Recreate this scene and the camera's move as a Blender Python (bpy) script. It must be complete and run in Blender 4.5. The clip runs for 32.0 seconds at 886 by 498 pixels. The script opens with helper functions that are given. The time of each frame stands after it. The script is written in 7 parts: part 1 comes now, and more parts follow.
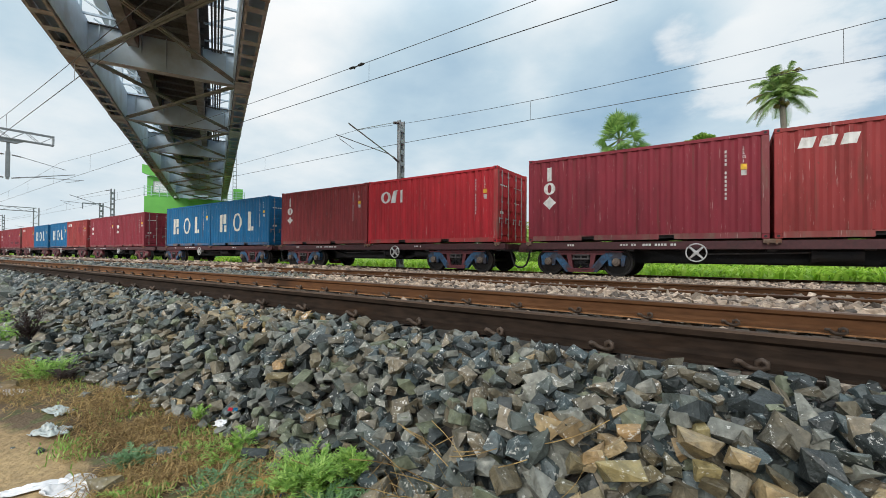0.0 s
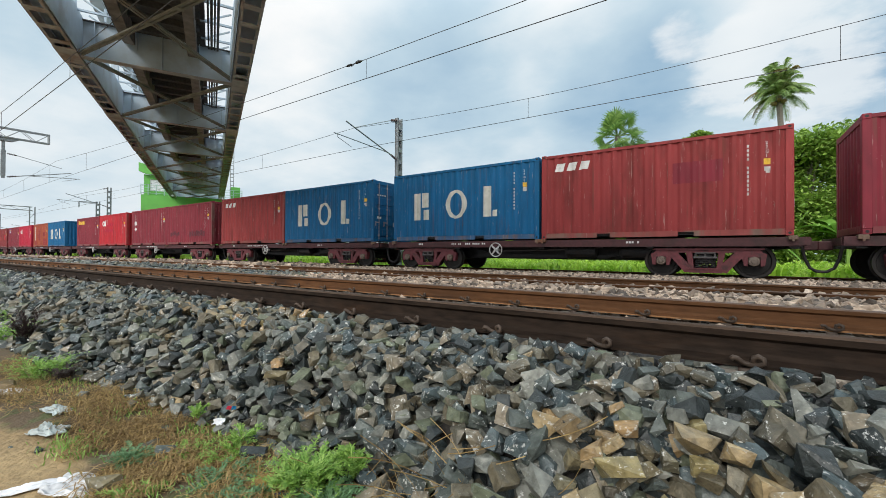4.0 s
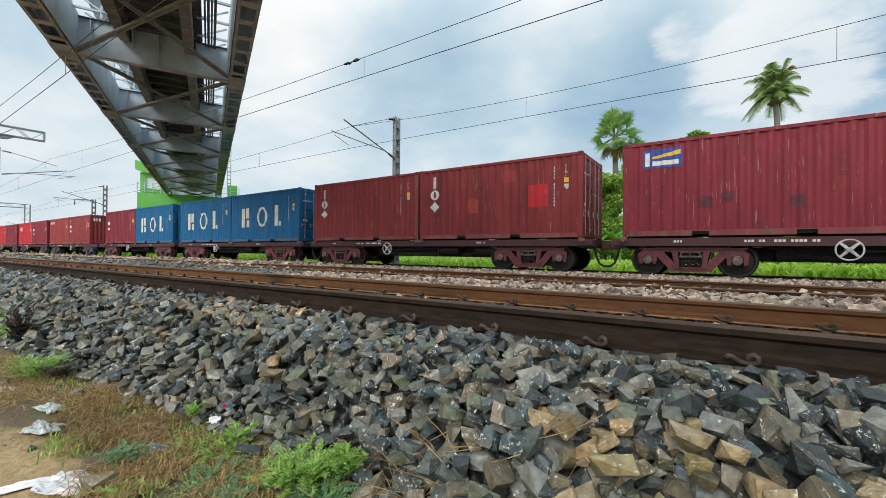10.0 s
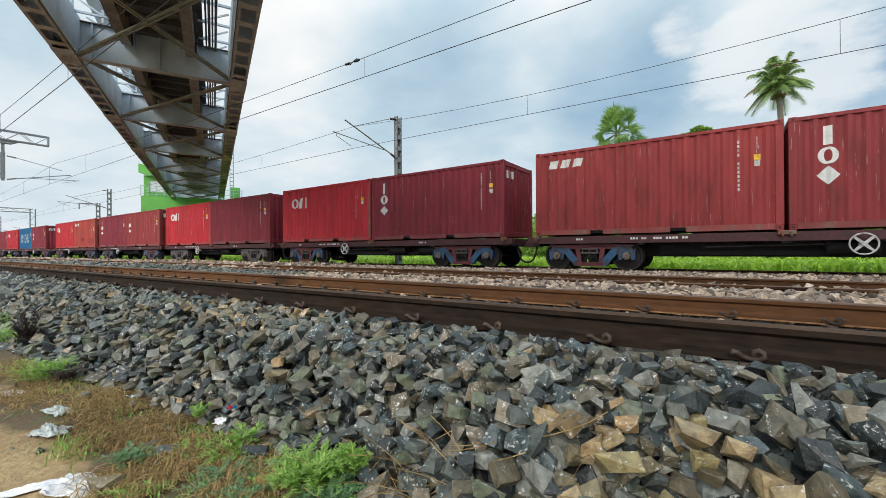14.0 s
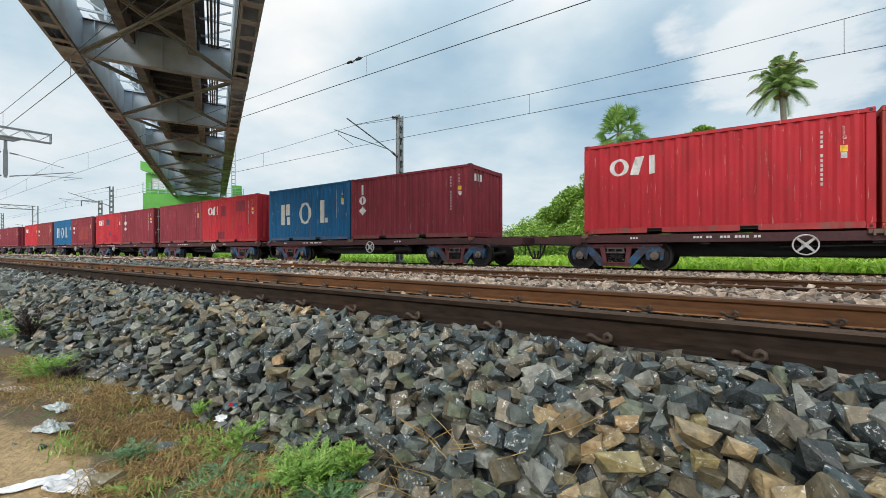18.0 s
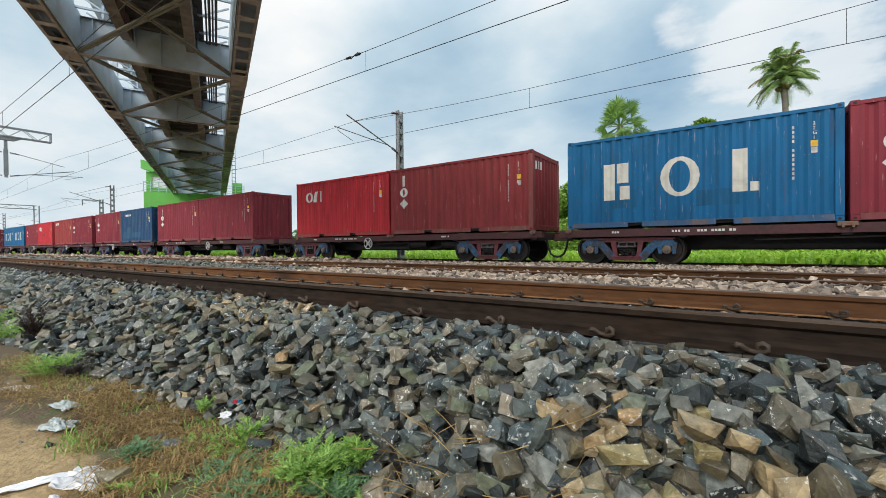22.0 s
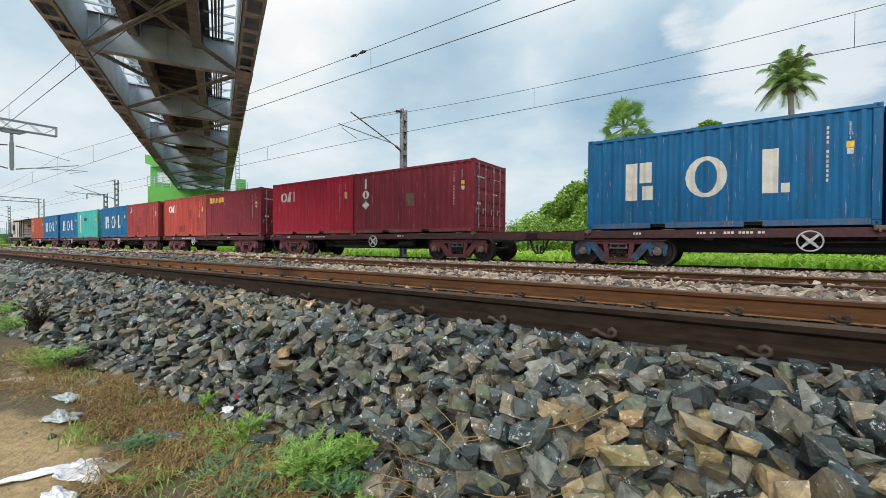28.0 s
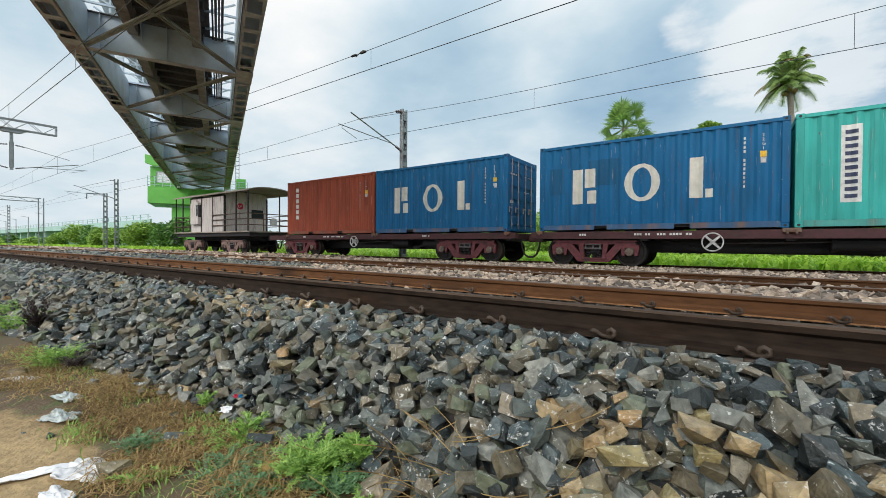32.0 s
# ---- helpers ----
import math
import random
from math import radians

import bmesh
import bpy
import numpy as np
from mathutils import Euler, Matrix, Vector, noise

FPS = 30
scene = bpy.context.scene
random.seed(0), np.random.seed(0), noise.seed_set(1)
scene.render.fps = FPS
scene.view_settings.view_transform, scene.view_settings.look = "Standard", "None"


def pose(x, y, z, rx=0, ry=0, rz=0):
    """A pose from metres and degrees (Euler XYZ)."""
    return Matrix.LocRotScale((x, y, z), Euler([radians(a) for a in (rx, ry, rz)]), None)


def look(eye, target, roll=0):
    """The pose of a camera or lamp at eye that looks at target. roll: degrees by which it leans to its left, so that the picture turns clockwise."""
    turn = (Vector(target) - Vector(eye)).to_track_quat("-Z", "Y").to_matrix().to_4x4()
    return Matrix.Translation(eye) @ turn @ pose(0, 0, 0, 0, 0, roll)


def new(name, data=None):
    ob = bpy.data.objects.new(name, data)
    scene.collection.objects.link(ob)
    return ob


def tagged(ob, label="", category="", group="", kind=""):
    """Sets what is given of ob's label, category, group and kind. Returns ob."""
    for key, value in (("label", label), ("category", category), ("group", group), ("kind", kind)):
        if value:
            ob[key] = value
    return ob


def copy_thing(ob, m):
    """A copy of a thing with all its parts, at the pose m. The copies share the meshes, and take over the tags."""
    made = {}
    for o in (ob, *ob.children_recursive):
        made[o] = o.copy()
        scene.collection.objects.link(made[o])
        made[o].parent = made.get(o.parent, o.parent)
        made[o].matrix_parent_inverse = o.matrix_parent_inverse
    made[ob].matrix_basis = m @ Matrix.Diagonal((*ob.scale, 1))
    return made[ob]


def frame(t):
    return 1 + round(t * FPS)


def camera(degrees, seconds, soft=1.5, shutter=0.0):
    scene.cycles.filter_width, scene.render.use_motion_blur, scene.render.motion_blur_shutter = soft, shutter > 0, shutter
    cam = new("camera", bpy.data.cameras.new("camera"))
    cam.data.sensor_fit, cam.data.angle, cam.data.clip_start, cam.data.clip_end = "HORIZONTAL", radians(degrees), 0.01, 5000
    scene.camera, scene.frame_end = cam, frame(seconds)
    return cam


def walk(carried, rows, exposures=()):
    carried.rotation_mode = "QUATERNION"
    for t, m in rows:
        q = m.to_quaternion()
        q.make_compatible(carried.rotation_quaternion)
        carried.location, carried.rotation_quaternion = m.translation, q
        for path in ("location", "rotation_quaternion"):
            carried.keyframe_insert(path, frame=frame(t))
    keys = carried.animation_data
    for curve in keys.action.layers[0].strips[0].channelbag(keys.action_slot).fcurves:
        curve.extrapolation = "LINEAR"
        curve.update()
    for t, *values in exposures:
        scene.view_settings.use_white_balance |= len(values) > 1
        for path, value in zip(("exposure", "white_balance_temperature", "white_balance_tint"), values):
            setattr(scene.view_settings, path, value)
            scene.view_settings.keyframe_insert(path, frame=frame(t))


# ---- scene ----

EYE = 1.05            # height of the lens above the ground by the track

cam = camera(94.603, 32.0, soft=0.75, shutter=0.0)
CAMERA_ROWS = [        # seconds, x, y, z, yaw, pitch, roll
    (0, -0.0016, -0.0009, 0.0078, 34.762, 0.756, 0.429),
    (0.5, -0.0047, -0.0038, 0.0082, 34.733, 0.717, 0.361),
    (1, -0.0048, -0.0047, 0.0082, 34.680, 0.667, 0.260),
    (1.5, -0.0026, -0.0037, 0.0084, 34.638, 0.612, 0.193),
    (2, -0.0018, -0.0017, 0.0078, 34.603, 0.580, 0.158),
    (2.5, -0.0015, -0.0012, 0.0070, 34.570, 0.559, 0.158),
    (3, -0.0015, -0.0015, 0.0076, 34.546, 0.517, 0.188),
    (3.5, 0.0002, -0.0023, 0.0082, 34.558, 0.479, 0.220),
    (5.5, -0.0015, 0.0009, 0.0055, 34.294, 0.429, 0.443),
    (6, 0.0000, 0.0005, 0.0061, 34.294, 0.420, 0.426),
    (6.5, 0.0006, 0.0009, 0.0061, 34.293, 0.417, 0.427),
    (7, 0.0003, 0.0019, 0.0059, 34.271, 0.393, 0.405),
    (7.5, 0.0001, 0.0027, 0.0055, 34.226, 0.346, 0.368),
    (8, 0.0013, 0.0043, 0.0042, 34.160, 0.314, 0.340),
    (8.5, 0.0021, 0.0056, 0.0040, 34.104, 0.291, 0.330),
    (9, 0.0016, 0.0063, 0.0037, 34.083, 0.303, 0.352),
    (9.5, 0.0030, 0.0049, 0.0039, 34.120, 0.330, 0.380),
    (10, 0.0029, 0.0042, 0.0034, 34.169, 0.327, 0.423),
    (10.5, 0.0025, 0.0047, 0.0036, 34.188, 0.289, 0.457),
    (11, 0.0030, 0.0055, 0.0037, 34.232, 0.270, 0.413),
    (11.5, 0.0026, 0.0045, 0.0031, 34.318, 0.273, 0.307),
    (12, 0.0031, 0.0047, 0.0038, 34.411, 0.253, 0.127),
    (12.5, 0.0026, 0.0045, 0.0047, 34.513, 0.207, -0.126),
    (13, 0.0023, 0.0041, 0.0048, 34.585, 0.200, -0.291),
    (13.5, 0.0034, 0.0050, 0.0038, 34.598, 0.215, -0.330),
    (14, 0.0043, 0.0055, 0.0033, 34.575, 0.204, -0.301),
    (14.5, 0.0049, 0.0048, 0.0041, 34.563, 0.163, -0.277),
    (16.5, 0.0078, 0.0055, 0.0037, 34.634, 0.176, -0.177),
    (17, 0.0062, 0.0039, 0.0042, 34.690, 0.129, -0.108),
    (17.5, 0.0043, 0.0056, 0.0038, 34.718, 0.068, -0.064),
    (18, 0.0043, 0.0064, 0.0025, 34.746, 0.044, -0.033),
    (18.5, 0.0032, 0.0055, 0.0024, 34.787, 0.008, -0.005),
    (19, 0.0022, 0.0048, 0.0036, 34.849, -0.054, -0.042),
    (19.5, 0.0004, 0.0022, 0.0039, 34.904, -0.089, -0.037),
    (20, -0.0018, 0.0014, 0.0028, 34.908, -0.141, -0.036),
    (20.5, -0.0018, 0.0017, 0.0029, 34.920, -0.283, -0.198),
    (21, -0.0012, 0.0040, 0.0024, 34.933, -0.448, -0.435),
    (21.5, 0.0003, 0.0046, 0.0024, 34.907, -0.537, -0.568),
    (22, 0.0017, 0.0049, 0.0017, 34.897, -0.560, -0.581),
    (22.5, 0.0007, 0.0022, 0.0022, 34.897, -0.566, -0.468),
    (23, -0.0006, 0.0003, 0.0023, 34.944, -0.600, -0.299),
    (23.5, -0.0026, -0.0005, 0.0019, 35.046, -0.647, -0.182),
    (24, -0.0029, -0.0012, 0.0014, 35.131, -0.667, -0.131),
    (24.5, -0.0012, -0.0008, 0.0007, 35.196, -0.687, -0.075),
    (25, -0.0010, 0.0000, 0.0013, 35.214, -0.717, -0.043),
    (25.5, -0.0023, 0.0014, 0.0017, 35.217, -0.721, 0.003),
    (27.5, -0.0009, -0.0001, 0.0005, 35.214, -0.694, 0.175),
    (28, -0.0013, -0.0017, 0.0009, 35.196, -0.712, 0.254),
    (28.5, -0.0004, -0.0030, 0.0015, 35.192, -0.714, 0.289),
    (29, -0.0006, -0.0022, 0.0009, 35.203, -0.685, 0.330),
    (29.5, -0.0006, -0.0013, 0.0005, 35.218, -0.647, 0.343),
    (30, -0.0006, -0.0012, 0.0006, 35.207, -0.627, 0.333),
    (30.5, 0.0002, 0.0001, 0.0004, 35.181, -0.624, 0.341),
    (31, -0.0001, -0.0000, 0.0005, 35.167, -0.635, 0.360),
    (31.5, 0.0002, -0.0001, 0.0003, 35.171, -0.650, 0.376),
    (32, 0.0002, 0.0009, -0.0014, 35.166, -0.657, 0.384),
]


def eye_pose(x, y, z, yaw, pitch, roll):
    return pose(x, y, EYE + z, 90 + pitch, 0, yaw) @ pose(0, 0, 0, 0, 0, roll)


walk(cam, [(r[0], eye_pose(*r[1:])) for r in CAMERA_ROWS], exposures=[(0, 0.0), (32, 0.0)])

# ---- light: bright overcast sky with broken cloud ----
SUN_EL, SUN_AZ = radians(35), radians(170)   # azimuth clockwise from +y
world = bpy.data.worlds.new("world")
scene.world = world
world.use_nodes = True


def build_world():
    nt = world.node_tree
    nt.nodes.clear()
    N, L = nt.nodes.new, nt.links.new
    out, bg = N("ShaderNodeOutputWorld"), N("ShaderNodeBackground")
    sky = N("ShaderNodeTexSky")
    sky.sky_type, sky.sun_disc = "NISHITA", False
    sky.sun_elevation, sky.sun_rotation = SUN_EL, SUN_AZ
    sky.air_density, sky.dust_density = 1.2, 2.5
    dim = N("ShaderNodeVectorMath")
    dim.operation = "SCALE"
    dim.inputs["Scale"].default_value = 0.10
    L(sky.outputs[0], dim.inputs[0])
    co = N("ShaderNodeTexCoord")
    sep = N("ShaderNodeSeparateXYZ")
    L(co.outputs["Generated"], sep.inputs[0])
    # flat cloud deck: direction over height
    h = N("ShaderNodeMath"); h.operation = "ADD"; h.inputs[1].default_value = 0.22
    L(sep.outputs[2], h.inputs[0])
    hm = N("ShaderNodeMath"); hm.operation = "MAXIMUM"; hm.inputs[1].default_value = 0.05
    L(h.outputs[0], hm.inputs[0])
    dx = N("ShaderNodeMath"); dx.operation = "DIVIDE"
    dy = N("ShaderNodeMath"); dy.operation = "DIVIDE"
    L(sep.outputs[0], dx.inputs[0]); L(hm.outputs[0], dx.inputs[1])
    L(sep.outputs[1], dy.inputs[0]); L(hm.outputs[0], dy.inputs[1])
    cmb = N("ShaderNodeCombineXYZ")
    L(dx.outputs[0], cmb.inputs[0]); L(dy.outputs[0], cmb.inputs[1])
    def noise_tex(scale, detail, rough, off):
        mp = N("ShaderNodeMapping"); mp.inputs["Location"].default_value = off
        L(cmb.outputs[0], mp.inputs[0])
        n = N("ShaderNodeTexNoise")
        n.inputs["Scale"].default_value, n.inputs["Detail"].default_value, n.inputs["Roughness"].default_value = scale, detail, rough
        L(mp.outputs[0], n.inputs["Vector"])
        return n
    n1 = noise_tex(1.15, 7, 0.52, (3.1, 1.7, 0))
    n2 = noise_tex(1.25, 3, 0.45, (8.4, 5.2, 0))
    wisp = noise_tex(5.2, 5, 0.55, (1.3, 7.7, 0))
    cover = N("ShaderNodeMapRange"); cover.interpolation_type = "SMOOTHSTEP"
    cover.inputs[1].default_value, cover.inputs[2].default_value = 0.10, 0.30
    L(n1.outputs[0], cover.inputs[0])

    def scaled(sock, k, c):
        m = N("ShaderNodeMath"); m.operation = "MULTIPLY_ADD"; m.inputs[1].default_value, m.inputs[2].default_value = k, c
        L(sock, m.inputs[0])
        return m.outputs[0]

    def added(a, b):
        m = N("ShaderNodeMath"); m.operation = "ADD"
        L(a, m.inputs[0]); L(b, m.inputs[1])
        return m.outputs[0]

    def bank(d, near, far, amount):
        """A bank of cloud round one direction: cosine limits of its core and its rim."""
        dt = N("ShaderNodeVectorMath"); dt.operation = "DOT_PRODUCT"; dt.inputs[1].default_value = Vector(d).normalized()
        L(co.outputs["Generated"], dt.inputs[0])
        mr = N("ShaderNodeMapRange"); mr.interpolation_type = "SMOOTHSTEP"
        mr.inputs[1].default_value, mr.inputs[2].default_value, mr.inputs[4].default_value = far, near, amount
        L(dt.outputs["Value"], mr.inputs[0])
        return mr.outputs[0]

    # smooth veils: brighter and greyer banks
    total = added(scaled(n2.outputs[0], 0.42, 0.325), scaled(wisp.outputs[0], 0.16, -0.08))
    for d, near, far, amount in (((-0.30, 0.825, 0.475), 1.0, 0.972, 0.13), ((-0.549, 0.746, 0.376), 1.0, 0.955, -0.14), ((-0.40, 0.83, 0.37), 1.0, 0.970, -0.08), ((-0.170, 0.912, 0.372), 1.0, 0.976, -0.17),
                                 ((-0.159, 0.944, 0.29), 1.0, 0.978, -0.08), ((-0.707, 0.558, 0.435), 1.0, 0.93, 0.04), ((-0.53, 0.809, 0.22), 1.0, 0.975, 0.06), ((-0.92, 0.15, 0.33), 1.0, 0.90, 0.03), ((0.19, 0.953, 0.234), 1.0, 0.965, -0.15), ((0.26, 0.90, 0.34), 1.0, 0.975, -0.06)):
        total = added(total, bank(d, near, far, amount))
    tone = N("ShaderNodeValToRGB")
    e = tone.color_ramp.elements
    e[0].position, e[0].color = 0.26, (0.28, 0.45, 0.62, 1)
    e[1].position, e[1].color = 0.66, (0.95, 0.965, 0.97, 1)
    m = e.new(0.46); m.color = (0.53, 0.68, 0.785, 1)
    m = e.new(0.56); m.color = (0.74, 0.83, 0.885, 1)
    L(total, tone.inputs[0])
    # heaped white cloud with a ragged rim
    heap = scaled(noise_tex(5.0, 7, 0.58, (5.6, 2.4, 0)).outputs[0], 2.0, -1.0)
    for d, far, amount in (((0.10, 0.930, 0.355), 0.985, 0.85), ((0.0, 0.940, 0.345), 0.994, 0.45), ((-0.076, 0.900, 0.430), 0.9978, 0.70), ((0.17, 0.955, 0.235), 0.994, 0.35)):
        heap = added(heap, bank(d, 1.0, far, amount))
    puff = N("ShaderNodeMapRange"); puff.interpolation_type = "SMOOTHSTEP"
    puff.inputs[1].default_value, puff.inputs[2].default_value, puff.inputs[4].default_value = 0.28, 0.95, 0.66
    L(heap, puff.inputs[0])
    white = N("ShaderNodeMix"); white.data_type = "RGBA"; white.inputs[7].default_value = (0.92, 0.945, 0.955, 1)
    L(puff.outputs[0], white.inputs[0]); L(tone.outputs[0], white.inputs[6])
    mix = N("ShaderNodeMix"); mix.data_type = "RGBA"
    L(cover.outputs[0], mix.inputs[0]); L(dim.outputs[0], mix.inputs[6]); L(white.outputs[2], mix.inputs[7])
    # bright haze near the horizon
    hz = N("ShaderNodeMapRange")
    hz.inputs[1].default_value, hz.inputs[2].default_value = 0.0, 0.30
    hz.inputs[3].default_value, hz.inputs[4].default_value = 0.6, 0.0
    L(sep.outputs[2], hz.inputs[0])
    mix2 = N("ShaderNodeMix"); mix2.data_type = "RGBA"
    mix2.inputs[7].default_value = (0.67, 0.77, 0.83, 1)
    L(hz.outputs[0], mix2.inputs[0]); L(mix.outputs[2], mix2.inputs[6])
    # an overcast dome is brightest overhead
    up = N("ShaderNodeMapRange"); up.interpolation_type = "SMOOTHSTEP"
    up.inputs[1].default_value, up.inputs[2].default_value, up.inputs[3].default_value, up.inputs[4].default_value = 0.45, 0.95, 1.0, 2.15
    L(sep.outputs[2], up.inputs[0])
    lift = N("ShaderNodeVectorMath"); lift.operation = "SCALE"
    L(mix2.outputs[2], lift.inputs[0]); L(up.outputs[0], lift.inputs["Scale"])
    L(lift.outputs[0], bg.inputs[0])
    bg.inputs[1].default_value = 1.0
    L(bg.outputs[0], out.inputs[0])


build_world()
sun_data = bpy.data.lights.new("sun", "SUN")
sun_data.energy, sun_data.angle, sun_data.color = 3.1, radians(34), (1.0, 0.96, 0.9)
sun = new("sun", sun_data)
SUN_DIR = Vector((math.sin(SUN_AZ) * math.cos(SUN_EL), math.cos(SUN_AZ) * math.cos(SUN_EL), math.sin(SUN_EL)))
sun.matrix_world = look(SUN_DIR * 100, (0, 0, 0))


# ---- materials ----
def material(name, color, rough=0.6, metal=0.0, grain=12.0, spread=0.25, bump=0.15, bump_scale=60.0, tint=None, tint_amt=0.35,
             tint_scale=1.2, stretch=(1, 1, 1), rand=0.0, spec=0.5, tint_lo=0.5, tint_hi=0.68, coords="Object"):
    """A two-scale procedural surface: fine grain of the base colour, larger stains of tint, fine relief."""
    m = bpy.data.materials.new(name)
    m.use_nodes = True
    nt = m.node_tree
    N, L = nt.nodes.new, nt.links.new
    bsdf = nt.nodes["Principled BSDF"]
    bsdf.inputs["Metallic"].default_value = metal
    bsdf.inputs["Specular IOR Level"].default_value = spec
    co = N("ShaderNodeTexCoord")
    mp = N("ShaderNodeMapping")
    mp.inputs["Scale"].default_value = stretch
    oi = N("ShaderNodeObjectInfo")
    sc = N("ShaderNodeVectorMath"); sc.operation = "SCALE"; sc.inputs[0].default_value = (37, 19, 53)
    L(oi.outputs["Random"], sc.inputs["Scale"])
    ad = N("ShaderNodeVectorMath"); ad.operation = "ADD"
    L(co.outputs[coords], mp.inputs[0]); L(mp.outputs[0], ad.inputs[0]); L(sc.outputs[0], ad.inputs[1])
    n1 = N("ShaderNodeTexNoise"); n1.inputs["Scale"].default_value, n1.inputs["Detail"].default_value = grain, 5
    n2 = N("ShaderNodeTexNoise"); n2.inputs["Scale"].default_value, n2.inputs["Detail"].default_value = tint_scale, 6
    n2.inputs["Roughness"].default_value = 0.62
    n3 = N("ShaderNodeTexNoise"); n3.inputs["Scale"].default_value, n3.inputs["Detail"].default_value = bump_scale, 3
    for n in (n1, n2, n3):
        L(ad.outputs[0], n.inputs["Vector"])
    val = N("ShaderNodeMapRange")
    val.inputs[1].default_value, val.inputs[2].default_value = 0.3, 0.7
    val.inputs[3].default_value, val.inputs[4].default_value = 1 - spread, 1 + spread
    L(n1.outputs[0], val.inputs[0])
    rv = N("ShaderNodeMapRange"); rv.inputs[3].default_value, rv.inputs[4].default_value = 1 - rand, 1 + rand
    L(oi.outputs["Random"], rv.inputs[0])
    mu = N("ShaderNodeMath"); mu.operation = "MULTIPLY"
    L(val.outputs[0], mu.inputs[0]); L(rv.outputs[0], mu.inputs[1])
    base = N("ShaderNodeMix"); base.data_type = "RGBA"; base.inputs[6].default_value = (*color, 1)
    base.inputs[7].default_value = (*(tint or [c * 0.6 for c in color]), 1)
    st = N("ShaderNodeMapRange"); st.interpolation_type = "SMOOTHSTEP"
    st.inputs[1].default_value, st.inputs[2].default_value, st.inputs[4].default_value = tint_lo, tint_hi, tint_amt
    L(n2.outputs[0], st.inputs[0]); L(st.outputs[0], base.inputs[0])
    fin = N("ShaderNodeVectorMath"); fin.operation = "SCALE"
    L(base.outputs[2], fin.inputs[0]); L(mu.outputs[0], fin.inputs["Scale"])
    L(fin.outputs[0], bsdf.inputs["Base Color"])
    rr = N("ShaderNodeMapRange"); rr.inputs[3].default_value, rr.inputs[4].default_value = max(0.05, rough - 0.12), min(1, rough + 0.12)
    L(n2.outputs[0], rr.inputs[0]); L(rr.outputs[0], bsdf.inputs["Roughness"])
    if bump:
        bp = N("ShaderNodeBump"); bp.inputs["Strength"].default_value, bp.inputs["Distance"].default_value = bump, 0.02
        L(n3.outputs[0], bp.inputs["Height"]); L(bp.outputs[0], bsdf.inputs["Normal"])
    return m


BASE = {}            # plain colour of each paint


def worn_paint(key):
    """The same paint on posts and low rails: scraped, rust-stained, dusty."""
    if key + "_worn" not in M:
        c = BASE[key]
        M[key + "_worn"] = paint("worn_" + key, [0.75 * v + 0.25 * w for v, w in zip(c, (0.17, 0.115, 0.095))], 0.62, tint=(0.17, 0.11, 0.085))
    return key + "_worn"


def paint(name, color, worn=0.3, rough=0.62, tint=None):
    """Weathered container paint: chalky fading, downward rust streaks, pale scrapes along the ribs."""
    m = material(name, color, rough=rough, grain=2.2, spread=0.16, bump=0.06, bump_scale=25, tint=tint or (0.10, 0.045, 0.03), tint_amt=worn * 1.5,
                 tint_scale=1.6, stretch=(1.6, 1.6, 0.35), rand=0.05, tint_lo=0.48, tint_hi=0.70, spec=0.28)
    nt = m.node_tree
    N, L = nt.nodes.new, nt.links.new
    bsdf = nt.nodes["Principled BSDF"]
    co, oi = N("ShaderNodeTexCoord"), N("ShaderNodeObjectInfo")
    sh = N("ShaderNodeVectorMath"); sh.operation = "SCALE"; sh.inputs[0].default_value = (23, 41, 17)
    L(oi.outputs["Random"], sh.inputs["Scale"])
    ad = N("ShaderNodeVectorMath"); ad.operation = "ADD"
    L(co.outputs["Object"], ad.inputs[0]); L(sh.outputs[0], ad.inputs[1])
    src = bsdf.inputs["Base Color"].links[0].from_socket
    for stretch, scale, lo, hi, amount, tone in (((9, 9, 0.5), 1.0, 0.57, 0.72, 0.45, (0.095, 0.045, 0.03)), ((5, 5, 2.2), 2.0, 0.68, 0.72, 0.55, (0.12, 0.055, 0.035)),
                                                 ((26, 26, 1.6), 1.0, 0.635, 0.70, 0.42, (0.50, 0.40, 0.36)), ((7, 7, 7), 3.0, 0.70, 0.73, 0.45, (0.5, 0.42, 0.38))):
        mp = N("ShaderNodeMapping"); mp.inputs["Scale"].default_value = stretch
        L(ad.outputs[0], mp.inputs[0])
        n = N("ShaderNodeTexNoise")
        n.inputs["Scale"].default_value, n.inputs["Detail"].default_value, n.inputs["Roughness"].default_value = scale, 5, 0.6
        L(mp.outputs[0], n.inputs["Vector"])
        st = N("ShaderNodeMapRange"); st.interpolation_type = "SMOOTHSTEP"
        st.inputs[1].default_value, st.inputs[2].default_value, st.inputs[4].default_value = lo, hi, amount
        L(n.outputs[0], st.inputs[0])
        mx = N("ShaderNodeMix"); mx.data_type = "RGBA"; mx.inputs[7].default_value = (*tone, 1)
        L(st.outputs[0], mx.inputs[0]); L(src, mx.inputs[6])
        src = mx.outputs[2]
    L(src, bsdf.inputs["Base Color"])
    return m


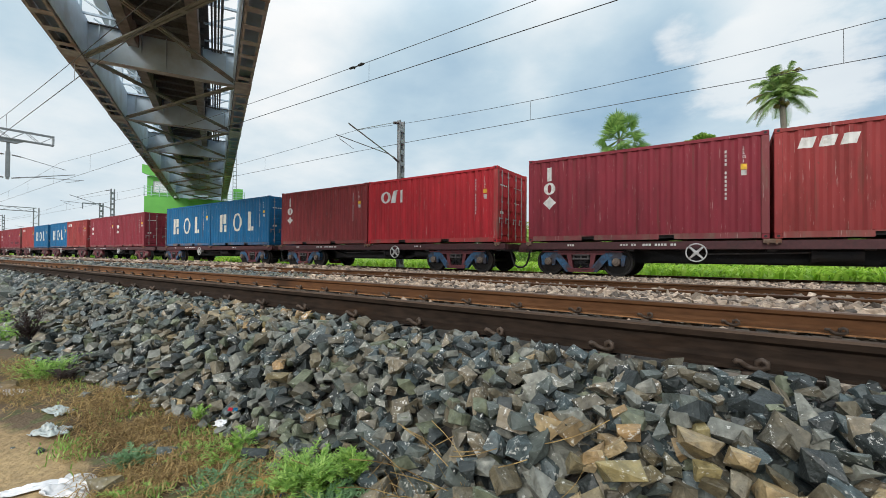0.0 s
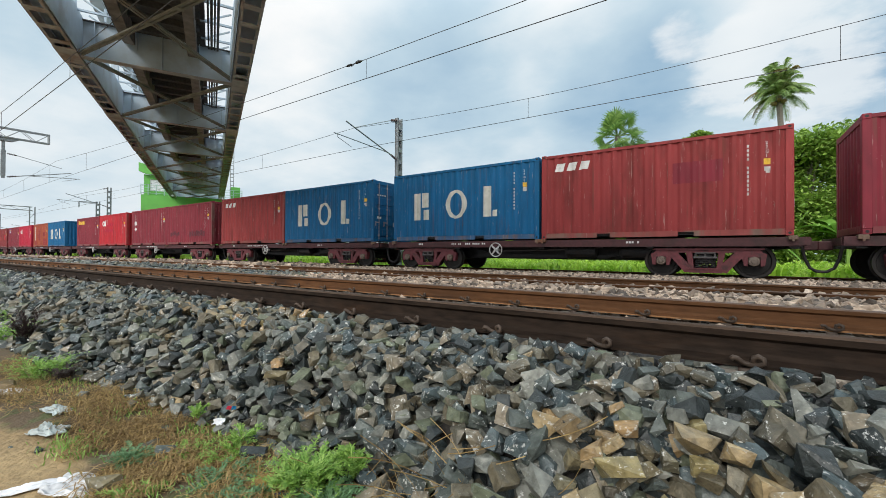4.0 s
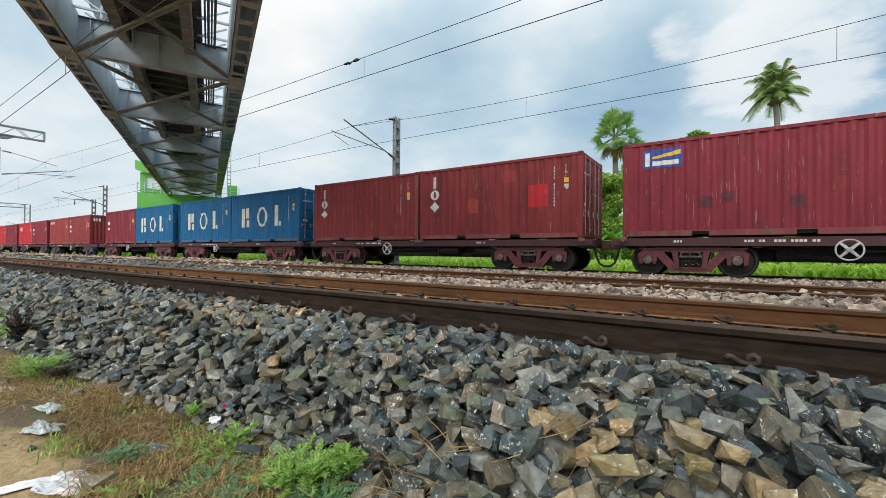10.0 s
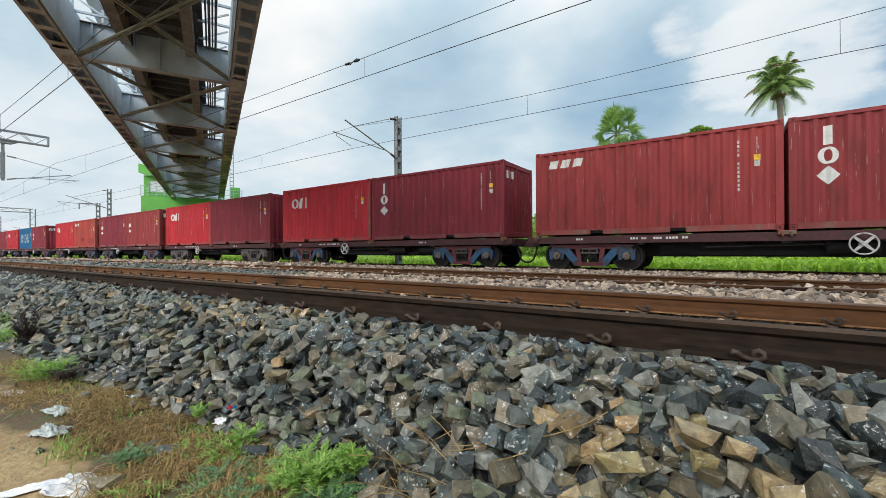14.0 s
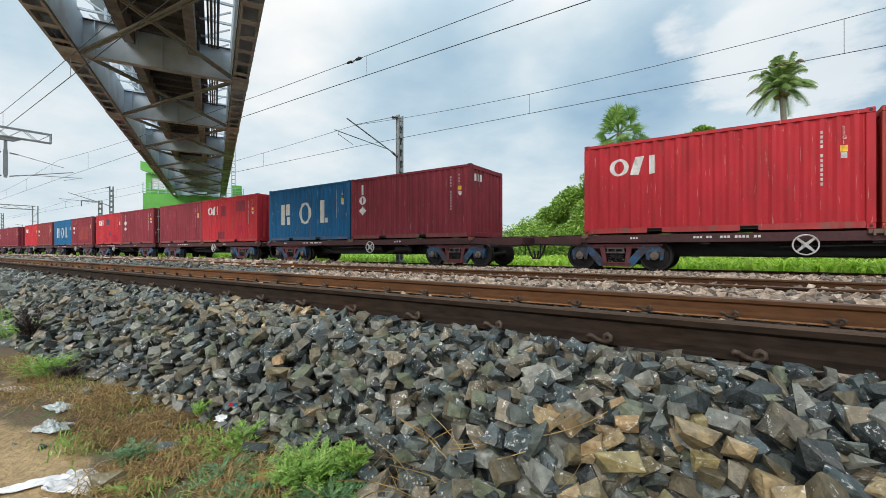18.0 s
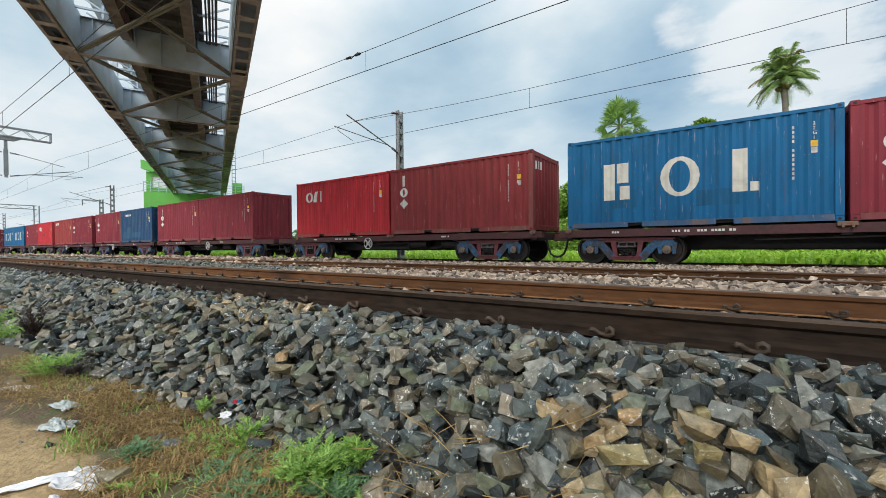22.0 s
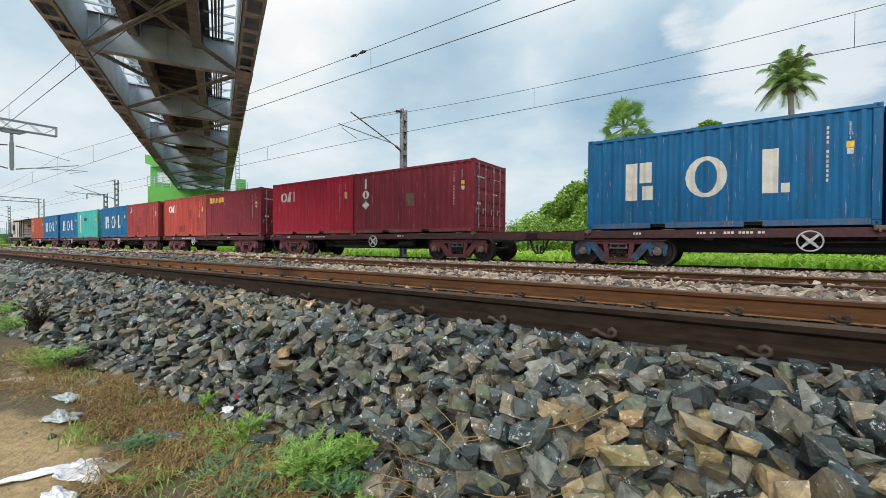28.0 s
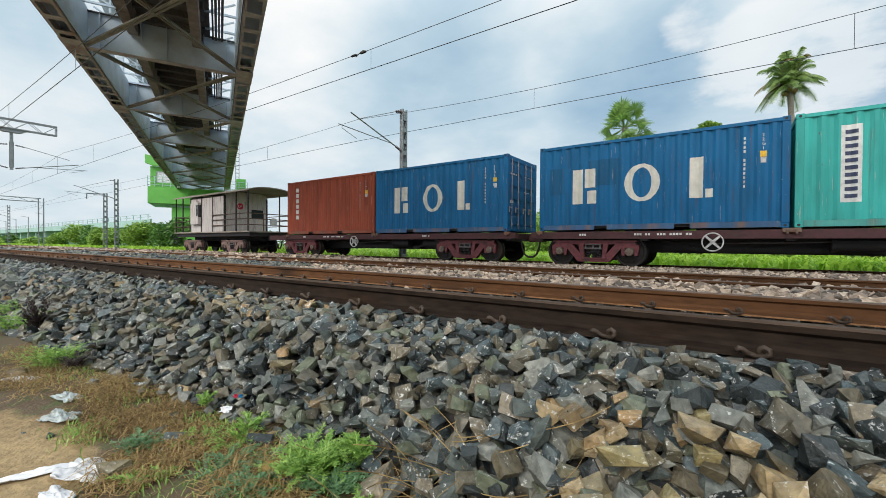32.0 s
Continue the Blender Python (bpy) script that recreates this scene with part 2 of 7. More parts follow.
M = {}
M["maroon"] = paint("maroon_paint", (0.205, 0.023, 0.036), 0.22, tint=(0.075, 0.018, 0.022))
M["darkred"] = paint("dark_red_paint", (0.222, 0.030, 0.033), 0.30, tint=(0.085, 0.022, 0.02))
M["red"] = paint("bright_red_paint", (0.435, 0.022, 0.032), 0.22, tint=(0.20, 0.02, 0.022))
M["crimson"] = paint("crimson_paint", (0.40, 0.014, 0.040), 0.22, tint=(0.18, 0.015, 0.025))
M["faded"] = paint("faded_red_paint", (0.37, 0.052, 0.038), 0.3, tint=(0.17, 0.03, 0.028))
M["orange"] = paint("rust_orange_paint", (0.30, 0.062, 0.030), 0.35, tint=(0.17, 0.035, 0.02))
M["brick"] = paint("brick_red_paint", (0.27, 0.037, 0.037), 0.35, tint=(0.11, 0.022, 0.018))
M["blue"] = paint("blue_paint", (0.004, 0.104, 0.245), 0.25, tint=(0.012, 0.07, 0.14))
M["blue_old"] = paint("older_blue_paint", (0.006, 0.088, 0.195), 0.25, tint=(0.012, 0.07, 0.14))
M["blue_new"] = paint("newer_blue_paint", (0.010, 0.150, 0.31), 0.2, tint=(0.012, 0.11, 0.22))
M["navy"] = paint("navy_paint", (0.012, 0.055, 0.135), 0.4, tint=(0.06, 0.11, 0.15))
M["navy_pale"] = paint("faded_navy_paint", (0.028, 0.088, 0.165), 0.5, tint=(0.05, 0.11, 0.15))
M["green"] = paint("sea_green_paint", (0.042, 0.36, 0.325), 0.2, tint=(0.03, 0.2, 0.17))
BASE.update(maroon=(0.205, 0.023, 0.036), darkred=(0.222, 0.030, 0.033), red=(0.435, 0.022, 0.032), crimson=(0.40, 0.014, 0.040), faded=(0.37, 0.052, 0.038), orange=(0.30, 0.062, 0.030), brick=(0.27, 0.037, 0.037), blue=(0.004, 0.104, 0.245),
            navy=(0.012, 0.055, 0.135), green=(0.042, 0.36, 0.325))
M["rust"] = material("rusty_post_paint", (0.16, 0.10, 0.07), 0.75, grain=5, tint=(0.20, 0.055, 0.02), tint_amt=0.8, tint_scale=3)
M["black"] = material("sooty_steel", (0.014, 0.012, 0.013), 0.7, tint=(0.035, 0.022, 0.018), tint_amt=0.6)
M["wagon"] = material("wagon_maroon", (0.062, 0.016, 0.018), 0.65, tint=(0.035, 0.016, 0.014), tint_amt=0.7, tint_scale=2.2)
M["bogie_red"] = material("bogie_red", (0.13, 0.026, 0.032), 0.6, tint=(0.05, 0.022, 0.02), tint_amt=0.8, tint_scale=4)
M["bogie_blue"] = material("bogie_blue", (0.022, 0.085, 0.175), 0.6, grain=18, spread=0.4, tint=(0.040, 0.028, 0.03), tint_amt=0.9, tint_scale=3, tint_lo=0.43, tint_hi=0.58)
M["bogie_grey"] = material("bogie_grey", (0.085, 0.075, 0.075), 0.65, tint=(0.05, 0.025, 0.02), tint_amt=0.8, tint_scale=3)
M["bogie_dusty"] = material("bogie_dusty", (0.20, 0.125, 0.11), 0.75, tint=(0.08, 0.04, 0.035), tint_amt=0.8, tint_scale=3)
M["axle"] = material("bearing_cap", (0.15, 0.11, 0.085), 0.6, tint=(0.05, 0.035, 0.03), tint_amt=0.7, tint_scale=9)
M["wheel"] = material("wheel_steel", (0.018, 0.015, 0.014), 0.6, metal=0.3, tint=(0.05, 0.03, 0.02))
M["white"] = material("white_marking", (0.62, 0.62, 0.60), 0.55, grain=6, spread=0.12, tint=(0.35, 0.3, 0.27), tint_amt=0.5, tint_scale=5)
M["brake_white"] = material("worn_white_paint", (0.48, 0.47, 0.46), 0.6, grain=8, tint=(0.22, 0.16, 0.14), tint_amt=0.7, tint_scale=5)
M["cream"] = material("cream_marking", (0.58, 0.555, 0.49), 0.6, grain=5, spread=0.1, tint=(0.40, 0.38, 0.33), tint_amt=0.45, tint_scale=3.5)
M["yellow"] = material("yellow_marking", (0.70, 0.42, 0.03), 0.5, tint=(0.45, 0.25, 0.05))
M["smudge"] = material("smudged_old_lettering", (0.085, 0.016, 0.024), 0.7, grain=7, spread=0.4, tint=(0.13, 0.018, 0.03), tint_amt=0.8, tint_scale=6)
M["ink"] = material("dark_ink", (0.03, 0.04, 0.09), 0.6)
M["logo_blue"] = material("plate_blue", (0.02, 0.06, 0.28), 0.45)
M["door_rod"] = material("worn_locking_rod", (0.27, 0.245, 0.25), 0.5, metal=0.1, tint=(0.25, 0.15, 0.13))
M["rail_side"] = material("rusty_rail", (0.122, 0.055, 0.024), 0.72, grain=20, tint=(0.030, 0.018, 0.012), tint_amt=0.85, tint_scale=2.5, stretch=(0.3, 1, 1.2), spec=0.15)
# Near rail: shade on its viewer side is painted in as darker rust brown.
M["rail_dark"] = material("shaded_rail", (0.024, 0.0155, 0.011), 0.8, grain=28, spread=0.45, tint=(0.034, 0.018, 0.010), tint_amt=0.8, tint_scale=2.5, stretch=(0.3, 1, 1.2), spec=0.15)
M["rail_foot"] = material("rusty_rail_foot", (0.30, 0.145, 0.06), 0.85, grain=25, tint=(0.16, 0.09, 0.05), tint_amt=0.8, tint_scale=4)
M["rail_head"] = material("rail_head", (0.115, 0.068, 0.044), 0.5, metal=0.25, grain=9, tint=(0.10, 0.06, 0.04), tint_amt=0.7, tint_scale=2, stretch=(0.2, 1, 1))
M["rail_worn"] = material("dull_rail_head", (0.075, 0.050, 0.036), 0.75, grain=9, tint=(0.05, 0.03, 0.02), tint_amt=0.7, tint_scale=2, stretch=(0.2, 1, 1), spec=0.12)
M["clip"] = material("rusty_clip", (0.062, 0.040, 0.027), 0.65, tint=(0.035, 0.022, 0.015), rand=0.2)
M["concrete"] = material("concrete", (0.20, 0.18, 0.155), 0.9, tint=(0.11, 0.085, 0.065), bump=0.4)
M["galv"] = material("galvanised_steel", (0.25, 0.27, 0.28), 0.5, metal=0.4, tint=(0.15, 0.16, 0.17))
M["wire"] = material("copper_wire", (0.05, 0.05, 0.05), 0.5, metal=0.5)
M["insul"] = material("brown_porcelain", (0.045, 0.03, 0.028), 0.3)
M["steel_grey"] = material("bridge_grey", (0.47, 0.575, 0.67), 0.5, grain=1.5, spread=0.12, tint=(0.30, 0.27, 0.23), tint_amt=0.35, tint_scale=0.8)
M["steel_rust"] = material("bridge_rusted", (0.385, 0.365, 0.36), 0.75, grain=3, tint=(0.25, 0.165, 0.13), tint_amt=0.8, tint_scale=0.9)
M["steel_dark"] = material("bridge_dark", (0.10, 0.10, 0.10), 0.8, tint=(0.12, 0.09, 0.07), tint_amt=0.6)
# Stringers: a darker grey-brown than the chords.
M["grey_brown"] = material("bridge_grey_brown", (0.25, 0.225, 0.205), 0.8, grain=3, tint=(0.13, 0.10, 0.085), tint_amt=0.7, tint_scale=0.9)
M["moss"] = material("bridge_mossy", (0.215, 0.215, 0.185), 0.8, grain=3, tint=(0.21, 0.12, 0.075), tint_amt=0.8, tint_scale=0.7)
M["lime"] = material("lime_green_paint", (0.13, 0.42, 0.075), 0.55, grain=0.8, spread=0.08, tint=(0.10, 0.33, 0.07), tint_amt=0.5, tint_scale=0.5)
# Green paint with the distance haze mixed into its colour, paler and bluer.
M["palegreen"] = material("hazy_green_paint", (0.33, 0.49, 0.44), 0.7, tint=(0.27, 0.41, 0.37))
M["vanwall"] = material("weathered_white_boards", (0.47, 0.43, 0.415), 0.8, grain=6, spread=0.15, tint=(0.21, 0.15, 0.13), tint_amt=0.7, tint_scale=2.2, stretch=(2, 2, 0.4))
M["vanroof"] = material("grimy_roof", (0.27, 0.235, 0.195), 0.85, tint=(0.13, 0.095, 0.075), tint_amt=0.7)
M["railing"] = material("brown_railing", (0.075, 0.042, 0.032), 0.7, tint=(0.03, 0.018, 0.014), tint_amt=0.7, tint_scale=4)
M["glass"] = material("dark_glass", (0.02, 0.025, 0.03), 0.12)
M["plastic_film"] = material("dull_plastic_film", (0.42, 0.47, 0.47), 0.3, tint=(0.28, 0.30, 0.29), tint_amt=0.5, tint_scale=8, bump=0.2)
M["paper"] = material("white_plastic", (0.70, 0.71, 0.74), 0.45, tint=(0.45, 0.43, 0.40), bump=0.3, bump_scale=30)


def stone_material(name="ballast_stone", base=(0.122, 0.128, 0.120), tint=(0.215, 0.215, 0.20), fleck=0.82, vary=1.0):
    m = material(name, base, 0.46, grain=30, spread=0.36, bump=0.32, bump_scale=85, tint=tint, tint_amt=0.7,
                 tint_scale=16, coords="Object")
    nt = m.node_tree
    N, L = nt.nodes.new, nt.links.new
    bsdf = nt.nodes["Principled BSDF"]
    src = bsdf.inputs["Base Color"].links[0].from_socket
    geo, oi = N("ShaderNodeNewGeometry"), N("ShaderNodeObjectInfo")
    pick = N("ShaderNodeMath"); pick.operation = "ADD"
    L(geo.outputs["Random Per Island"], pick.inputs[0]); L(oi.outputs["Random"], pick.inputs[1])
    fr = N("ShaderNodeMath"); fr.operation = "FRACT"
    L(pick.outputs[0], fr.inputs[0])
    ramp = N("ShaderNodeValToRGB")
    ramp.color_ramp.interpolation = "CONSTANT"
    e = ramp.color_ramp.elements
    e[0].position, e[0].color = 0.0, (0.22, 0.26, 0.28, 1)
    e[1].position, e[1].color = 0.22, (0.66, 0.74, 0.72, 1)
    for p, c in ((0.36, (1.2, 1.18, 1.10, 1)), (0.47, (0.48, 0.62, 0.70, 1)), (0.58, (1.10, 0.92, 0.68, 1)), (0.68, (1.55, 1.5, 1.38, 1)), (0.77, (0.72, 0.62, 0.48, 1)), (0.87, (1.0, 1.08, 0.78, 1)),
                 (0.95, (1.5, 1.2, 0.9, 1))):
        x = e.new(p); x.color = c
    for x in e:                        # how far the stones differ
        x.color = [1 + (v - 1) * vary for v in x.color[:3]] + [1]
    L(fr.outputs[0], ramp.inputs[0])
    mu = N("ShaderNodeVectorMath"); mu.operation = "MULTIPLY"
    L(src, mu.inputs[0]); L(ramp.outputs[0], mu.inputs[1])
    # pale lichen-like flecks
    co = N("ShaderNodeTexCoord")
    chip = N("ShaderNodeTexNoise")       # broken, chipped faces
    chip.inputs["Scale"].default_value, chip.inputs["Detail"].default_value, chip.inputs["Roughness"].default_value = 12, 3, 0.5
    L(co.outputs["Object"], chip.inputs["Vector"])
    bp = N("ShaderNodeBump"); bp.inputs["Strength"].default_value, bp.inputs["Distance"].default_value = 0.30, 0.05
    L(chip.outputs[0], bp.inputs["Height"])
    L(bp.outputs[0], bsdf.inputs["Normal"].links[0].from_node.inputs["Normal"])
    fl = N("ShaderNodeTexNoise"); fl.inputs["Scale"].default_value, fl.inputs["Detail"].default_value = 42, 7
    fl.inputs["Roughness"].default_value = 0.74
    L(co.outputs["Object"], fl.inputs["Vector"])
    th = N("ShaderNodeMapRange"); th.inputs[1].default_value, th.inputs[2].default_value, th.inputs[4].default_value = 0.60, 0.635, fleck
    # some stones carry far more of them
    wr = N("ShaderNodeMath"); wr.operation = "PINGPONG"; wr.inputs[1].default_value = 0.11
    L(fr.outputs[0], wr.inputs[0])
    fd = N("ShaderNodeMath"); fd.operation = "ADD"
    L(fl.outputs[0], fd.inputs[0]); L(wr.outputs[0], fd.inputs[1])
    dn = N("ShaderNodeMath"); dn.operation = "SUBTRACT"; dn.inputs[1].default_value = 0.064
    L(fd.outputs[0], dn.inputs[0]); L(dn.outputs[0], th.inputs[0])
    mx = N("ShaderNodeMix"); mx.data_type = "RGBA"; mx.inputs[7].default_value = (0.66, 0.66, 0.63, 1)
    L(th.outputs[0], mx.inputs[0]); L(mu.outputs[0], mx.inputs[6])
    L(mx.outputs[2], bsdf.inputs["Base Color"])
    return m


M["stone"] = stone_material()
M["stone_tan"] = stone_material("tan_stone", (0.245, 0.188, 0.110), (0.18, 0.15, 0.105), 0.75, 0.75)


def far_stone_material():
    m = material("brown_ballast", (0.335, 0.262, 0.205), 0.8, grain=20, spread=0.3, bump=0.3, tint=(0.46, 0.38, 0.31), tint_amt=0.6, tint_scale=5)
    nt = m.node_tree
    N, L = nt.nodes.new, nt.links.new
    bsdf = nt.nodes["Principled BSDF"]
    src = bsdf.inputs["Base Color"].links[0].from_socket
    geo = N("ShaderNodeNewGeometry")
    ramp = N("ShaderNodeValToRGB")
    e = ramp.color_ramp.elements
    e[0].color, e[1].color = (0.22, 0.22, 0.23, 1), (1.65, 1.58, 1.50, 1)
    L(geo.outputs["Random Per Island"], ramp.inputs[0])
    mu = N("ShaderNodeVectorMath"); mu.operation = "MULTIPLY"
    L(src, mu.inputs[0]); L(ramp.outputs[0], mu.inputs[1])
    L(mu.outputs[0], bsdf.inputs["Base Color"])
    return m


M["stone_far"] = far_stone_material()


def leaf_material(name, lo, hi, sheen=0.45, through_light=0.35):
    m = bpy.data.materials.new(name)
    m.use_nodes = True
    nt = m.node_tree
    N, L = nt.nodes.new, nt.links.new
    bsdf, out = nt.nodes["Principled BSDF"], nt.nodes["Material Output"]
    geo, co = N("ShaderNodeNewGeometry"), N("ShaderNodeTexCoord")
    n = N("ShaderNodeTexNoise"); n.inputs["Scale"].default_value = 0.9
    L(co.outputs["Object"], n.inputs["Vector"])
    ad = N("ShaderNodeMath"); ad.operation = "ADD"
    L(geo.outputs["Random Per Island"], ad.inputs[0]); L(n.outputs[0], ad.inputs[1])
    ha = N("ShaderNodeMath"); ha.operation = "MULTIPLY"; ha.inputs[1].default_value = 0.5
    L(ad.outputs[0], ha.inputs[0])
    ramp = N("ShaderNodeValToRGB")
    e = ramp.color_ramp.elements
    e[0].position, e[0].color, e[1].position, e[1].color = 0.2, (*lo, 1), 0.8, (*hi, 1)
    L(ha.outputs[0], ramp.inputs[0])
    L(ramp.outputs[0], bsdf.inputs["Base Color"])
    bsdf.inputs["Roughness"].default_value = sheen
    tr = N("ShaderNodeBsdfTranslucent")
    L(ramp.outputs[0], tr.inputs["Color"])
    mx = N("ShaderNodeMixShader"); mx.inputs[0].default_value = through_light
    L(bsdf.outputs[0], mx.inputs[1]); L(tr.outputs[0], mx.inputs[2]); L(mx.outputs[0], out.inputs[0])
    return m


M["leaf"] = leaf_material("broad_leaf", (0.08, 0.18, 0.02), (0.36, 0.52, 0.10))
M["leaf_dark"] = leaf_material("dark_leaf", (0.04, 0.11, 0.02), (0.15, 0.3, 0.06))
M["frond"] = leaf_material("palm_frond", (0.10, 0.20, 0.06), (0.38, 0.48, 0.16), 0.45, 0.5)
M["fan"] = leaf_material("fan_frond", (0.08, 0.18, 0.04), (0.30, 0.45, 0.12), 0.45, 0.45)
M["deadfrond"] = leaf_material("dry_frond", (0.12, 0.09, 0.03), (0.30, 0.24, 0.08), 0.7)
M["grass"] = leaf_material("lush_grass", (0.22, 0.42, 0.03), (0.56, 0.76, 0.11), 0.5, 0.5)
M["weed"] = leaf_material("weed_leaf", (0.12, 0.28, 0.04), (0.44, 0.62, 0.16))
M["straw"] = leaf_material("dry_straw", (0.14, 0.082, 0.030), (0.55, 0.39, 0.17), 0.8)
M["clay"] = material("yellow_clay", (0.52, 0.33, 0.10), 0.95, grain=24, tint=(0.36, 0.20, 0.06), bump=0.8)
M["weed_grey"] = leaf_material("grey_weed_leaf", (0.09, 0.19, 0.08), (0.24, 0.40, 0.20))
M["weed_dark"] = leaf_material("dried_weed", (0.03, 0.022, 0.025), (0.09, 0.06, 0.05))
M["bark"] = material("palm_bark", (0.19, 0.17, 0.145), 0.9, tint=(0.10, 0.085, 0.07), bump=0.5)
M["far_green"] = leaf_material("far_wood", (0.06, 0.12, 0.05), (0.14, 0.24, 0.09))


# ---- mesh tools ----
class MB:
    """Collects vertices and faces for one mesh."""

    def __init__(self):
        self.v, self.f = [], []

    def add(self, verts, faces):
        o = len(self.v)
        self.v.extend(verts)
        self.f.extend([tuple(i + o for i in q) for q in faces])
        return self

    def box(self, x0, x1, y0, y1, z0, z1, c=0.0):
        if c <= 0:
            v = [(x, y, z) for z in (z0, z1) for x, y in ((x0, y0), (x1, y0), (x1, y1), (x0, y1))]
            return self.add(v, [(3, 2, 1, 0), (4, 5, 6, 7), (0, 1, 5, 4), (1, 2, 6, 5), (2, 3, 7, 6), (3, 0, 4, 7)])
        def ring(i, z):
            return [(x0 + i, y0 + c, z), (x0 + c, y0 + i, z), (x1 - c, y0 + i, z), (x1 - i, y0 + c, z), (x1 - i, y1 - c, z), (x1 - c, y1 - i, z), (x0 + c, y1 - i, z), (x0 + i, y1 - c, z)]
        c2 = c * 0.999
        v = ring(c2, z0) + ring(0, z0 + c) + ring(0, z1 - c) + ring(c2, z1)
        f = [tuple(range(7, -1, -1)), tuple(range(24, 32))]
        for k in range(3):
            f += [(8 * k + i, 8 * k + (i + 1) % 8, 8 * k + 8 + (i + 1) % 8, 8 * k + 8 + i) for i in range(8)]
        return self.add(v, f)

    def beam(self, p, q, w, h, up=(0, 0, 1)):
        """A bar of w by h (h along up) from p to q."""
        p, q = Vector(p), Vector(q)
        d = (q - p).normalized()
        s = d.cross(Vector(up))
        s = s.normalized() if s.length > 1e-5 else Vector((1, 0, 0))
        u = s.cross(d).normalized()
        v = [tuple(b + s * (i * w / 2) + u * (j * h / 2)) for b in (p, q) for i, j in ((-1, -1), (1, -1), (1, 1), (-1, 1))]
        return self.add(v, [(0, 1, 2, 3), (7, 6, 5, 4), (4, 5, 1, 0), (5, 6, 2, 1), (6, 7, 3, 2), (7, 4, 0, 3)])

    def tube(self, pts, r, n=8, caps=True):
        pts = [Vector(p) for p in pts]
        rr = r if isinstance(r, (list, tuple)) else [r] * len(pts)
        rings, last = [], None
        for i, p in enumerate(pts):
            d = (pts[min(i + 1, len(pts) - 1)] - pts[max(i - 1, 0)]).normalized()
            a = last if last is not None else (Vector((0, 0, 1)) if abs(d.z) < 0.9 else Vector((1, 0, 0)))
            s = d.cross(a).normalized()
            last = s.cross(d).normalized()
            rings.append([tuple(p + (s * math.cos(2 * math.pi * k / n) + last * math.sin(2 * math.pi * k / n)) * rr[i]) for k in range(n)])
        v = [x for g in rings for x in g]
        f = [(i * n + k, i * n + n + k, i * n + n + (k + 1) % n, i * n + (k + 1) % n) for i in range(len(pts) - 1) for k in range(n)]
        if caps:
            f += [tuple(range(n)), tuple(range((len(pts) - 1) * n + n - 1, (len(pts) - 1) * n - 1, -1))]
        return self.add(v, f)

    def cyl(self, p, q, r, n=16):
        return self.tube([p, q], r, n)

    def prism(self, poly, y0, y1, axis="y"):
        """Extrudes a polygon of (a, b): in xz along y, in yz along x, or in xy along z."""
        n = len(poly)
        put = {"y": lambda a, b, c: (a, c, b), "x": lambda a, b, c: (c, a, b), "z": lambda a, b, c: (a, b, c)}[axis]
        v = [put(a, b, y0) for a, b in poly] + [put(a, b, y1) for a, b in poly]
        f = [tuple(range(n)), tuple(range(2 * n - 1, n - 1, -1))] + [(i, n + i, n + (i + 1) % n, (i + 1) % n) for i in range(n)]
        return self.add(v, f)

    def lathe(self, prof, n=24, centre=(0, 0, 0), axis="y"):
        """Turns a profile of (along, radius) round an axis."""
        cx, cy, cz = centre
        v = []
        for a, r in prof:
            for k in range(n):
                c, s = math.cos(2 * math.pi * k / n) * r, math.sin(2 * math.pi * k / n) * r
                v.append((cx + c, cy + a, cz + s) if axis == "y" else (cx + a, cy + c, cz + s) if axis == "x" else (cx + c, cy + s, cz + a))
        m = len(prof)
        f = [(i * n + k, i * n + n + k, i * n + n + (k + 1) % n, i * n + (k + 1) % n) for i in range(m - 1) for k in range(n)]
        f += [tuple(range(n)), tuple(range(m * n - 1, m * n - n - 1, -1))]
        return self.add(v, f)

    def mesh(self, name, mats, smooth=False):
        me = bpy.data.meshes.new(name)
        me.from_pydata(self.v, [], self.f)
        for m in (mats if isinstance(mats, (list, tuple)) else [mats]):
            me.materials.append(m)
        bm = bmesh.new()
        bm.from_mesh(me)
        bmesh.ops.recalc_face_normals(bm, faces=bm.faces)
        bm.to_mesh(me)
        bm.free()
        if smooth:
            me.polygons.foreach_set("use_smooth", [True] * len(me.polygons))
        me.update()
        return me


def part(name, mb, mat, parent=None, label="", at=None, smooth=False):
    """One mesh object, under a thing or a part (mb: a builder or finished mesh data)."""
    me = mb.mesh(name, mat, smooth) if isinstance(mb, MB) else mb
    ob = new(name, me)
    ob.parent = parent
    if at is not None:
        ob.matrix_basis = at
    if label:
        tagged(ob, label)
    return ob


def thing(name, label, category, group="", kind="", at=None):
    ob = tagged(new(name), label, category, group, kind)
    ob.empty_display_size = 0.2
    if at is not None:
        ob.matrix_basis = at
    return ob

# ---- the train ----
TRACK_Y = 13.535               # centre line of the far track
RAIL_FAR = EYE - 0.60          # its rail head
FLOOR = EYE + 0.4355           # underside of the containers
CL, CW, CH = 6.058, 2.438, 2.591
GAP_IN, GAP_OUT = 1.107, 3.883  # between containers of neighbours: drawbar inside a unit, couplers between units
OUTER_RIGHT = (3, 8, 13, 18, 23, 28)
OUTER_LEFT = (2, 7, 12, 17, 22, 27, 32)
